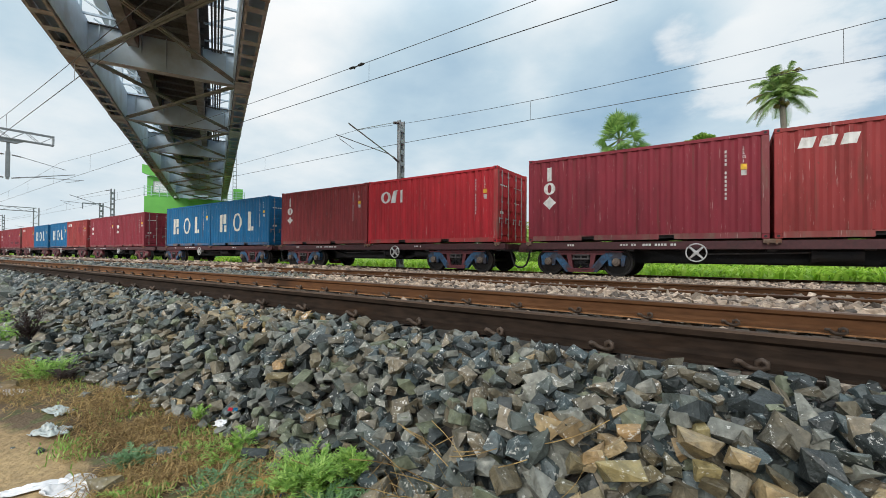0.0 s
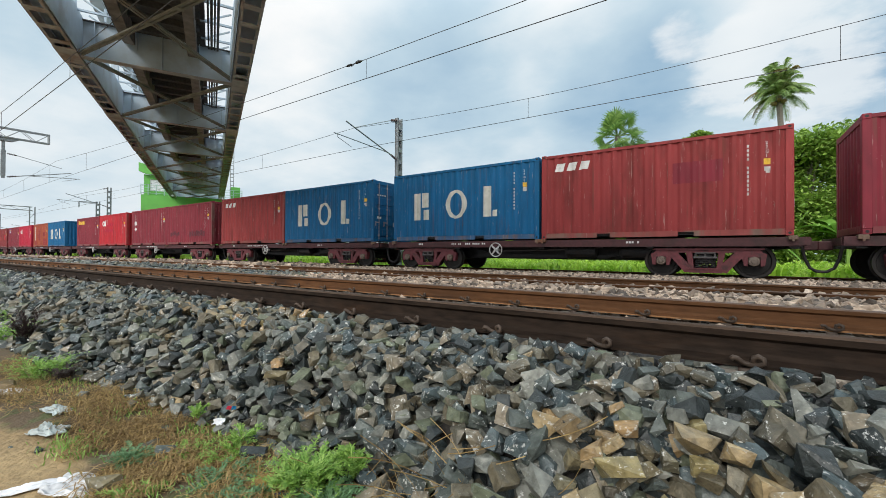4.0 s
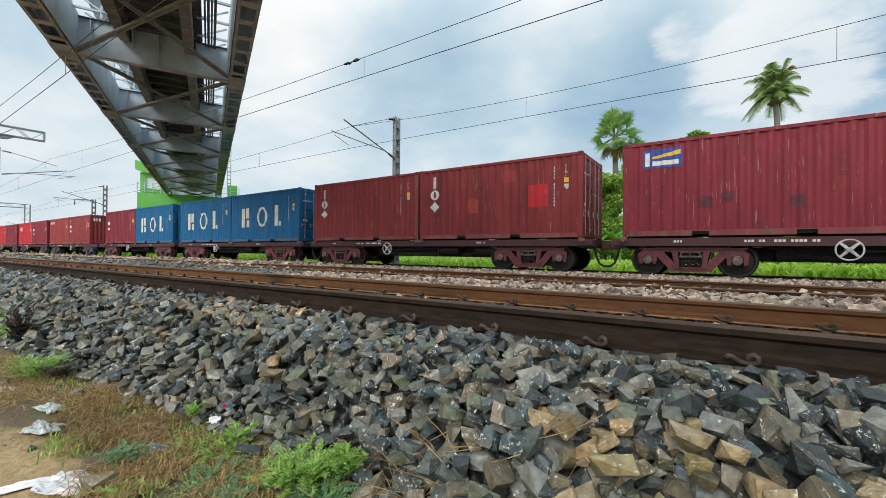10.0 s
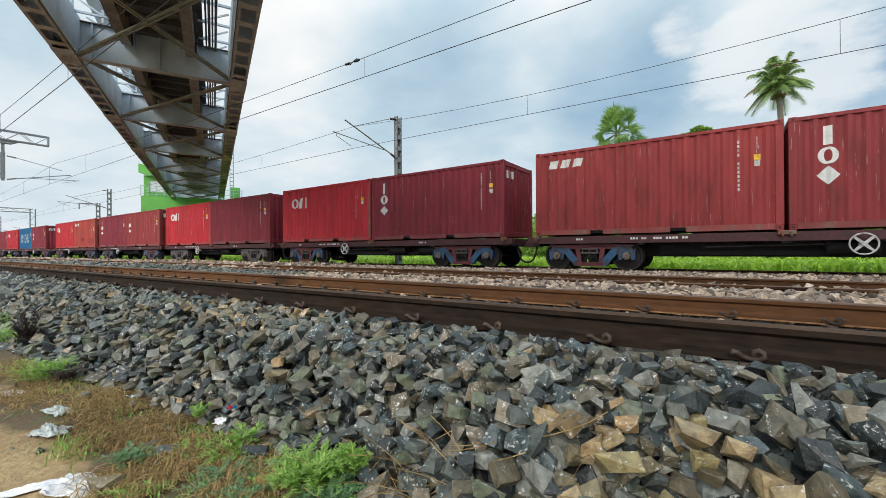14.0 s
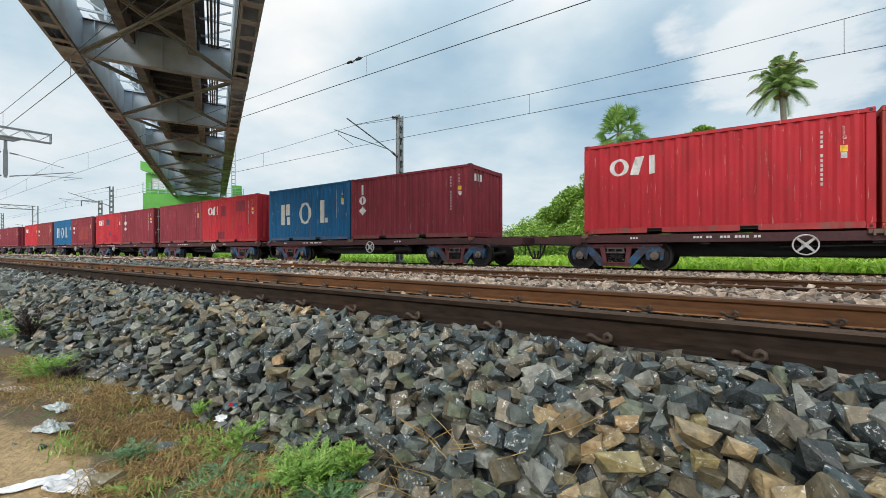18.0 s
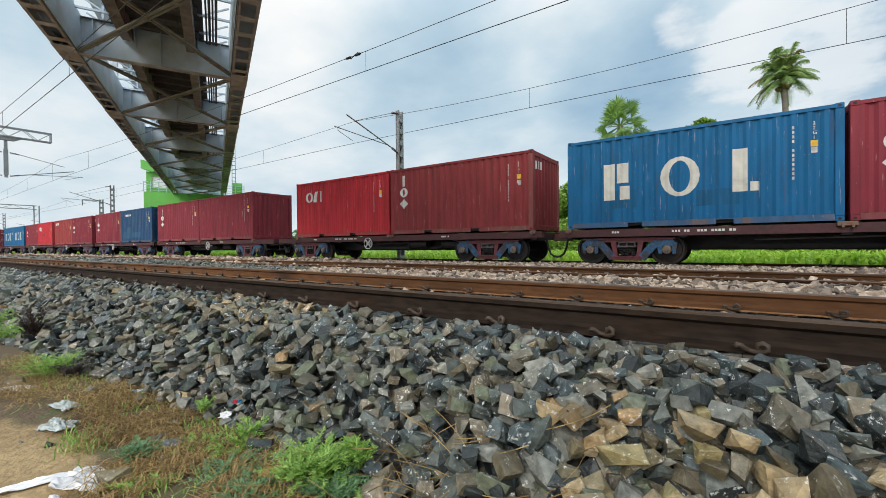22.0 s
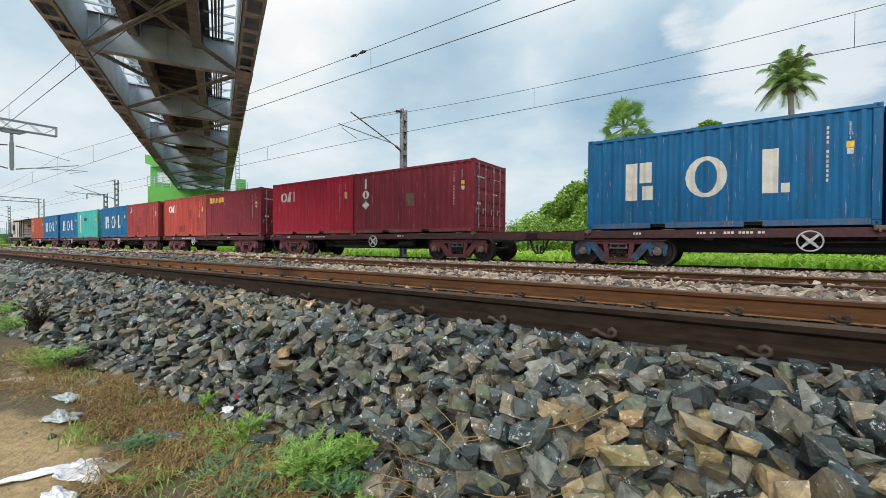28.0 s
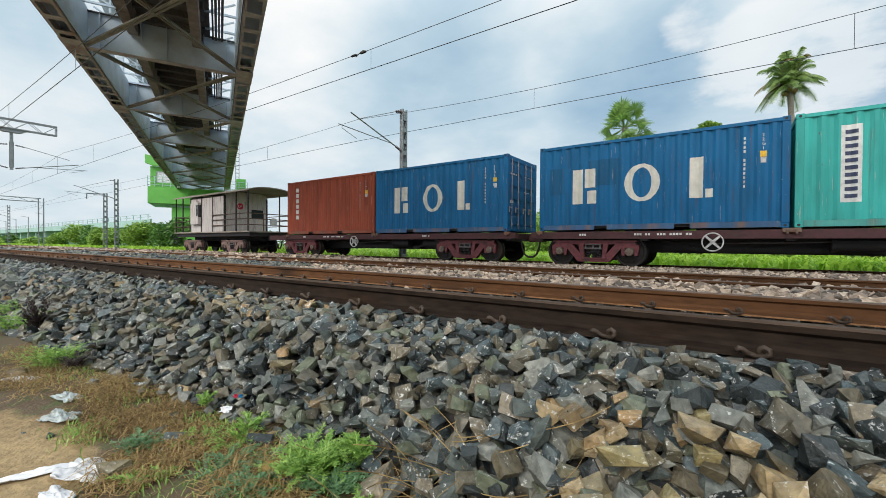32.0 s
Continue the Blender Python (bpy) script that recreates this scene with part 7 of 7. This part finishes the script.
def grass_strip(name, label, x0, x1, y0, y1, count, h, mat, seed, base=0.0):
    rnd = random.Random(seed)
    V, F = [], []
    for i in range(count):
        x, y = rnd.uniform(x0, x1), rnd.uniform(y0, y1)
        a, l = rnd.uniform(0, 6.28), h * rnd.uniform(0.5, 1.25)
        w = 0.05 * l + 0.015
        dx, dy = math.cos(a), math.sin(a)
        b = rnd.uniform(0.2, 0.8) * l
        o = len(V)
        V += [(x - dy * w, y + dx * w, base), (x + dy * w, y - dx * w, base), (x + dx * b * 0.4 + dy * w, y + dy * b * 0.4 - dx * w, base + l * 0.65), (x + dx * b * 0.4 - dy * w, y + dy * b * 0.4 + dx * w, base + l * 0.65), (x + dx * b, y + dy * b, base + l * 0.85)]
        F += [(o, o + 1, o + 2, o + 3), (o + 3, o + 2, o + 4)]
    return tagged(part(name, MB().add(V, F), M[mat]), label, "grass", kind="stuff")


def build_planting():
    fan_palm(-6.85, 34, EYE + 9.1)
    fan_palm(5.7, 29, EYE + 4.6, 0.9, "low fan palm with hanging dry fans")
    coconut_palm(2.75, 32, EYE + 9.7)
    spots = ((-9.0, 31, 6.3, 2.4, "leaf"), (-6.6, 29, 6.9, 2.3, "leaf"), (-11.3, 33, 4.9, 2.0, "leaf"), (-3.8, 30, 7.6, 2.3, "leaf"), (-2.2, 32, 8.6, 1.9, "leaf"), (-1.45, 31, 9.2, 1.25, "leaf"),
             (0.9, 29, 8.0, 2.4, "leaf"), (3.4, 27, 7.8, 2.4, "leaf"), (6.4, 30, 8.6, 3.0, "leaf"), (9.4, 31, 8.8, 3.2, "leaf"), (12.5, 31, 8.4, 3.0, "leaf"),
             (-14.5, 38, 4.0, 2.2, "leaf"), (-17.5, 42, 3.8, 2.2, "leaf"), (-21, 50, 4.2, 2.6, "leaf"), (-27, 60, 4.6, 3.0, "leaf_dark"))
    for i, (x, y, h, s, lf) in enumerate(spots):
        tree(x, y, h, s, lf, seed=30 + i, count=16000, label="slim tree with dark clumped leaves" if lf == "leaf_dark" else "broad-leaved tree with a dense light green crown")
    for i, (x, y, h) in enumerate(((-4.6, 24, 3.2), (-3.2, 24.6, 3.8), (-1.6, 24.2, 3.4), (-0.2, 24.8, 3.9), (1.3, 24.3, 3.0), (4.4, 24.4, 3.6), (6.2, 24.0, 3.2), (-6.2, 25.2, 2.8))):
        banana(x, y, h, 60 + i)
    hedge = leaf_cloud(random.Random(77), [(-13 + 1.15 * k, 27.5 + 1.5 * math.sin(k * 2.1), 1.3 + 0.5 * math.sin(k * 1.3) + 0.05 * k, 1.5, 1.6, 1.6 + 0.06 * k) for k in range(26)], 30000, 0.16)
    tagged(part("undergrowth", hedge, M["leaf"]), "dense green undergrowth below the trees", "undergrowth", kind="stuff")
    for i in range(16):                 # scrub along the line to the left
        rnd = random.Random(80 + i)
        x = -52 - 8.5 * i
        b = thing("bush", "dense green trackside bush", "bush", "trackside bushes", at=pose(x, 19.5 + rnd.uniform(-0.8, 1.5), 0))
        h = rnd.uniform(1.9, 3.1) * (1.5 if i < 2 else 1.3 if i < 5 else 1)
        part("stems", MB().tube([(0, 0, -0.1), (0.1, 0, h * 0.5)], [0.08, 0.03], 6).tube([(0, 0, 0), (0.8, 0.2, h * 0.5)], [0.06, 0.02], 6), M["bark"], b)
        part("crown", leaf_cloud(rnd, [(rnd.uniform(-2.6, 2.6), rnd.uniform(-0.8, 0.8), h * rnd.uniform(0.3, 0.7), 1.7, 1.1, h * 0.34) for _ in range(6)], 2600, 0.26), M["leaf" if i % 3 else "leaf_dark"], b)
    low = random.Random(91)
    growth = leaf_cloud(low, [(low.uniform(-46, 9), low.uniform(17.2, 21.5), low.uniform(0.15, 0.45), low.uniform(0.5, 1.1), low.uniform(0.4, 0.8), low.uniform(0.25, 0.5)) for _ in range(150)], 34000, 0.10)
    tagged(part("undergrowth", growth, M["grass"]), "low leafy bright green growth beside the far track", "undergrowth", kind="stuff")
    grass_strip("trackside_grass", "tall bright green trackside grass", -45, 8, 16.8, 24, 20000, 0.7, "grass", 3)
    grass_strip("trackside_grass", "bright green trackside grass", -190, -45, 16.8, 19, 7000, 0.7, "grass", 4)
    wood = leaf_cloud(random.Random(5), [(-330 + 12 * k, 60 + 18 * math.sin(k * 1.7), 2.2, 9, 6, 3.2 + 1.4 * math.sin(k * 2.3)) for k in range(26)], 9000, 0.9)
    tagged(part("far_woodland", wood, M["far_green"]), "low hazy green woodland far along the line", "woodland", kind="stuff")


# ---- litter and weeds by the viewer ----
def weed(x, y, h, spread, n, seed, z=0.0, label="leafy green weed at the foot of the stones", mat="weed"):
    rnd = random.Random(seed)
    t = thing("weed", label, "weed", "weeds", at=pose(x, y, z))
    V, F = [], []
    for k in range(n):
        yaw = rnd.uniform(0, 6.28)
        L = spread * rnd.uniform(0.5, 1.0)
        up = rnd.uniform(0.35, 1.0) * h
        o0 = Vector((rnd.uniform(-0.3, 0.3) * spread, rnd.uniform(-0.3, 0.3) * spread, 0))
        sd = Vector((-math.sin(yaw), math.cos(yaw), 0))
        pts = [o0 + Vector((math.cos(yaw) * L * u, math.sin(yaw) * L * u, up * (1.7 * u - 0.9 * u * u))) for u in [i / 8 for i in range(9)]]
        for i in range(0, 8, 2):          # stalk
            o = len(V)
            V += [tuple(pts[i] - sd * 0.002), tuple(pts[i] + sd * 0.002), tuple(pts[i + 2] + sd * 0.002), tuple(pts[i + 2] - sd * 0.002)]
            F.append((o, o + 1, o + 2, o + 3))
        for i in range(2, 9):             # small lobed leaflets
            d = (pts[i] - pts[i - 1]).normalized()
            for s in (-1, -0.55, 0.55, 1) if i < 8 else (-1, -0.4, 0, 0.4, 1):
                l = (0.017 + 0.045 * h) * rnd.uniform(0.6, 1.3) * (1.25 - 0.07 * i)
                tip = pts[i] + sd * s * l + d * l * (0.45 if abs(s) > 0.8 else 0.9) + Vector((0, 0, rnd.uniform(-0.008, 0.012)))
                q = (tip - pts[i]).cross(Vector((0, 0, 1))).normalized() * l * 0.20
                mid = pts[i].lerp(tip, 0.6)
                o = len(V)
                V += [tuple(pts[i]), tuple(mid - q), tuple(tip), tuple(mid + q)]
                F.append((o, o + 1, o + 2, o + 3))
    part("foliage", MB().add(V, F), M[mat], t)
    return t


def straw_mat():
    rnd = random.Random(15)
    V, F = [], []
    centres = [(-3.5, 1.02, 0.34), (-3.1, 0.98, 0.42), (-2.75, 0.95, 0.4), (-2.6, 0.90, 0.5), (-2.2, 0.78, 0.4), (-2.0, 0.85, 0.35), (-1.95, 1.02, 0.3), (-4.3, 0.72, 0.5), (-5.2, 0.95, 0.5), (-0.9, 1.12, 0.18), (-1.25, 0.95, 0.3)]
    for k in range(17000):
        cx, cy, r = rnd.choice(centres)
        x, y = rnd.gauss(cx, r * 0.55), rnd.gauss(cy, r * 0.36)
        if y > along(EDGE, x) + 0.02 or y < 0.74 - 0.45 * abs(x + 2.95) + 0.12 * noise.noise((x * 3, y * 3, 4)) or noise.noise((x * 3.3, y * 3.3, 8)) < -0.22:
            continue
        yaw, L = rnd.uniform(0, 6.28), rnd.uniform(0.025, 0.125)
        z = ground_height(x, y) + rnd.uniform(0.003, 0.032)
        w, bend, lift = rnd.uniform(0.0012, 0.0026), rnd.uniform(-0.9, 0.9), rnd.uniform(-0.012, 0.030)
        px, py, o = x, y, len(V)
        for i in range(4):
            a = yaw + bend * i / 3
            sx, sy, h = -math.sin(a) * w, math.cos(a) * w, z + lift * math.sin(math.pi * i / 3)
            V += [(px - sx, py - sy, h), (px + sx, py + sy, h)]
            px, py = px + math.cos(a) * L / 3, py + math.sin(a) * L / 3
        F += [(o + 2 * i, o + 2 * i + 1, o + 2 * i + 3, o + 2 * i + 2) for i in range(3)]
    for k in range(70):                 # long loose stalks leaning on the stones
        x, y = rnd.gauss(-1.05, 0.22), rnd.gauss(1.22, 0.10)
        z = max(ground_height(x, y), bed_height(x, y) + 0.03)
        yaw, L, up = rnd.uniform(0, 6.28), rnd.uniform(0.12, 0.32), rnd.uniform(0.0, 0.22)
        px, py = x, y
        for i in range(4):
            q = (px + math.cos(yaw + 0.3 * i) * L / 4, py + math.sin(yaw + 0.3 * i) * L / 4)
            o = len(V)
            V += [(px, py, z + up * i / 4), (px, py, z + up * i / 4 + 0.004), (*q, z + up * (i + 1) / 4 + 0.004), (*q, z + up * (i + 1) / 4)]
            F.append((o, o + 1, o + 2, o + 3))
            px, py = q
    tagged(part("dry_grass", MB().add(V, F), M["straw"]), "matted dry brown grass on sandy soil", "dry grass", kind="stuff")
    V, F = [], []
    for k in range(1700):
        cx, cy, r = rnd.choice(((-1.75, 1.05, 0.3), (-2.1, 0.75, 0.35), (-2.9, 0.7, 0.2), (-1.35, 0.85, 0.3), (-2.5, 1.15, 0.2), (-3.3, 1.05, 0.35), (-4.2, 1.0, 0.4), (-1.2, 0.9, 0.3)))
        x, y = rnd.gauss(cx, r * 0.5), rnd.gauss(cy, r * 0.35)
        if y > 1.3:
            continue
        yaw, L = rnd.uniform(0, 6.28), rnd.uniform(0.02, 0.06)
        z = ground_height(x, y)
        w = 0.003
        sx, sy = -math.sin(yaw) * w, math.cos(yaw) * w
        dx, dy = math.cos(yaw) * L * 0.6, math.sin(yaw) * L * 0.6
        o = len(V)
        V += [(x - sx, y - sy, z), (x + sx, y + sy, z), (x + dx / 2 + sx, y + dy / 2 + sy, z + L * 0.6), (x + dx / 2 - sx, y + dy / 2 - sy, z + L * 0.6), (x + dx, y + dy, z + L * 0.75)]
        F += [(o, o + 1, o + 2, o + 3), (o + 3, o + 2, o + 4)]
    tagged(part("short_grass", MB().add(V, F), M["weed"]), "short green grass in the dry mat", "grass", kind="stuff")


def crumpled(name, label, category, x, y, w, d, h, seed, mat, turn=0.0, z=0.0):
    """A crumpled sheet lying on the ground."""
    rnd = random.Random(seed)
    n = 24
    V, F = [], []
    for j in range(n):
        for i in range(n):
            u, v = i / (n - 1) - 0.5, j / (n - 1) - 0.5
            r = max(abs(u), abs(v)) * 2
            k = 1 + 0.45 * noise.noise((u * 2.2 + seed, v * 2.2, 0)) + 0.16 * r * noise.noise((u * 9, v * 9, seed))
            fold = abs(noise.noise((u * 2.5 + 3, v * 5, seed))) + 0.5 * abs(noise.noise((u * 7, v * 6 + u * 4, seed + 9))) + 0.2 * noise.noise((u * 17, v * 17, seed))
            V.append((u * w * k + 0.12 * w * noise.noise((v * 3, seed, 1)), v * d * k + 0.15 * d * noise.noise((u * 3, seed, 2)), 0.010 + h * max(0.0, fold) * (1.3 - r)))
    F = [(j * n + i, j * n + i + 1, j * n + n + i + 1, j * n + n + i) for j in range(n - 1) for i in range(n - 1)]
    mb = MB().add(V, F)
    me = mb.mesh(name, M[mat], True)
    ob = tagged(part(name, me, None, at=pose(x, y, ground_height(x, y) + z, 30 if z else 0, 0, turn)), label, category)
    m = ob.modifiers.new("thickness", "SOLIDIFY")
    m.thickness = 0.004
    return ob


def build_foreground():
    weed(-1.50, 1.15, 0.16, 0.20, 120, 3, 0.02, "bushy bright green weed with lobed leaves by the stones")
    weed(-1.36, 1.28, 0.15, 0.08, 34, 13, 0.06)
    weed(-1.34, 1.12, 0.09, 0.13, 46, 31, 0.02, "low grey-green weed on dry grass", "weed_grey")
    weed(-1.86, 0.97, 0.08, 0.17, 50, 4, 0.0, "low grey-green weed on dry grass", "weed_grey")
    weed(-1.62, 0.93, 0.08, 0.15, 40, 5, 0.0, "low grey-green weed on dry grass", "weed_grey")
    weed(-1.12, 1.04, 0.10, 0.12, 24, 25)
    weed(-2.05, 1.12, 0.09, 0.14, 28, 6)
    weed(-2.45, 0.81, 0.07, 0.12, 34, 7, 0.0, "low grey-green weed on dry grass", "weed_grey")
    weed(-2.12, 1.19, 0.13, 0.09, 14, 26, 0.03)
    weed(-2.63, 1.20, 0.09, 0.08, 14, 32, 0.05)
    weed(-2.10, 0.72, 0.04, 0.12, 14, 27)
    weed(-2.28, 1.02, 0.05, 0.14, 26, 33)
    weed(-6.75, 1.00, 0.30, 0.36, 60, 28, 0.0, "leafy green bush at the foot of the stones")
    weed(-6.3, 1.10, 0.44, 0.15, 40, 29, 0.05, "dark dried weed stalks at the stones", "weed_dark")
    weed(-4.62, 0.92, 0.22, 0.26, 60, 8, 0.0, "bright green leafy weed beside dry stalks")
    weed(-4.35, 0.98, 0.17, 0.15, 26, 18, 0.0, "dark dried weed stalks at the stones", "weed_dark")
    weed(-8.0, 1.20, 0.26, 0.35, 40, 9, 0.02, "dark green low bush at the foot of the stones")
    straw_mat()
    crumpled("plastic_sack", "torn dirty white plastic sack lying on sand", "sack", -2.41, 0.60, 0.29, 0.16, 0.05, 3, "paper", 25)
    crumpled("plastic_strip", "long twisted white plastic strip on sand", "plastic strip", -2.57, 0.43, 0.34, 0.05, 0.035, 5, "paper", 68)
    crumpled("plastic_strip", "frayed white plastic strip on sand", "plastic strip", -2.28, 0.46, 0.16, 0.07, 0.03, 6, "paper", 10)
    crumpled("plastic_scrap", "crumpled clear plastic scrap", "litter", -3.20, 0.66, 0.17, 0.11, 0.08, 8, "plastic_film", 40)
    crumpled("plastic_scrap", "pale green plastic scrap on dry grass", "litter", -3.56, 0.77, 0.20, 0.10, 0.05, 11, "plastic_film", 10)
    crumpled("plastic_scrap", "pale flattened plastic scrap on dry grass", "litter", -4.45, 0.70, 0.24, 0.12, 0.03, 16, "paper", 20)
    crumpled("plastic_scrap", "white torn bag half under stones", "litter", -2.43, 1.235, 0.06, 0.04, 0.03, 12, "paper", 30, 0.06)
    crumpled("snack_wrapper", "small red snack wrapper on the stones", "litter", -2.44, 1.300, 0.026, 0.02, 0.02, 14, "crimson", 30, 0.12)
    crumpled("snack_wrapper", "small blue snack wrapper on the stones", "litter", -2.41, 1.310, 0.022, 0.02, 0.02, 17, "blue_new", 60, 0.12)
    crumpled("bottle_cap_foil", "small blue foil piece on the ground", "litter", -1.54, 1.04, 0.05, 0.035, 0.03, 15, "logo_blue", 0)
    clay = thing("clay_lump", "crumbled yellow clay lump between the weeds", "clay", at=pose(-1.66, 1.04, ground_height(-1.66, 1.04) - 0.01))
    rnd = random.Random(21)
    for k in range(14):
        pv, pf = STONES[rnd.randrange(len(STONES))]
        q = rnd.uniform(0.018, 0.05) if k else 0.075
        m = Matrix.LocRotScale((rnd.gauss(0, 0.05) if k else 0, rnd.gauss(0, 0.04) if k else 0, q * 0.25), Euler((0.1, 0.1, rnd.uniform(0, 6))), (q, q, q * 0.6))
        mb = MB()
        mb.v, mb.f = [tuple(p) for p in pv], list(pf)
        part("crumb", mb, M["clay"], clay, at=m)
    rnd = random.Random(4)
    for x, y, s in ((-2.27, 0.66, 0.080), (-3.0, 0.58, 0.024), (-3.15, 0.50, 0.012), (-2.85, 0.63, 0.010), (-2.58, 0.95, 0.052), (-2.38, 0.93, 0.055), (-2.28, 0.86, 0.035), (-2.30, 0.97, 0.030), (-4.6, 0.70, 0.08), (-1.20, 1.24, 0.105), (-0.95, 1.14, 0.08),
                    (-1.95, 1.16, 0.07), (-1.78, 1.16, 0.05), (-2.75, 1.08, 0.04), (-3.3, 1.08, 0.05), (-2.0, 0.93, 0.022), (-1.75, 0.88, 0.018), (-3.75, 0.95, 0.05), (-1.05, 1.05, 0.06), (-2.5, 0.76, 0.014)):
        pv, pf = STONES[rnd.randrange(len(STONES))]
        mb = MB()
        mb.v, mb.f = [tuple(p * s) for p in pv], list(pf)
        me = mb.mesh("loose_stone", M["stone_tan" if 0.07 < s < 0.1 else "stone"])
        m = Matrix.LocRotScale((x, y, ground_height(x, y) + s * 0.3), Euler((0.2, 0.1, rnd.uniform(0, 6))), (1, 1, 1))
        tagged(part("loose_stone", me, None, at=m), "loose angular stone lying on the soil", "stone", "loose stones")

# ---- build ----
build_train()
BED_OB = build_ground()
track("near_track", NEAR_Y0, NEAR_Z0, NEAR_Y1, NEAR_Z1, -420, 140, 70, 70, "nearest broad-gauge track with rusty rails and spring clips")
build_overhead()
build_bridge()
build_tower()
build_walkway()
build_planting()
build_foreground()
track("middle_track", MID_Y0, MID_Z, MID_Y1, MID_Z, -420, 140, 40, 40, "middle broad-gauge track with rusty rails in stones")
track("far_track", FAR_Y0, RAIL_FAR, FAR_Y1, RAIL_FAR, -420, 140, 40, 0, "far broad-gauge track that carries the train")
build_ballast(BED_OB)
motions()
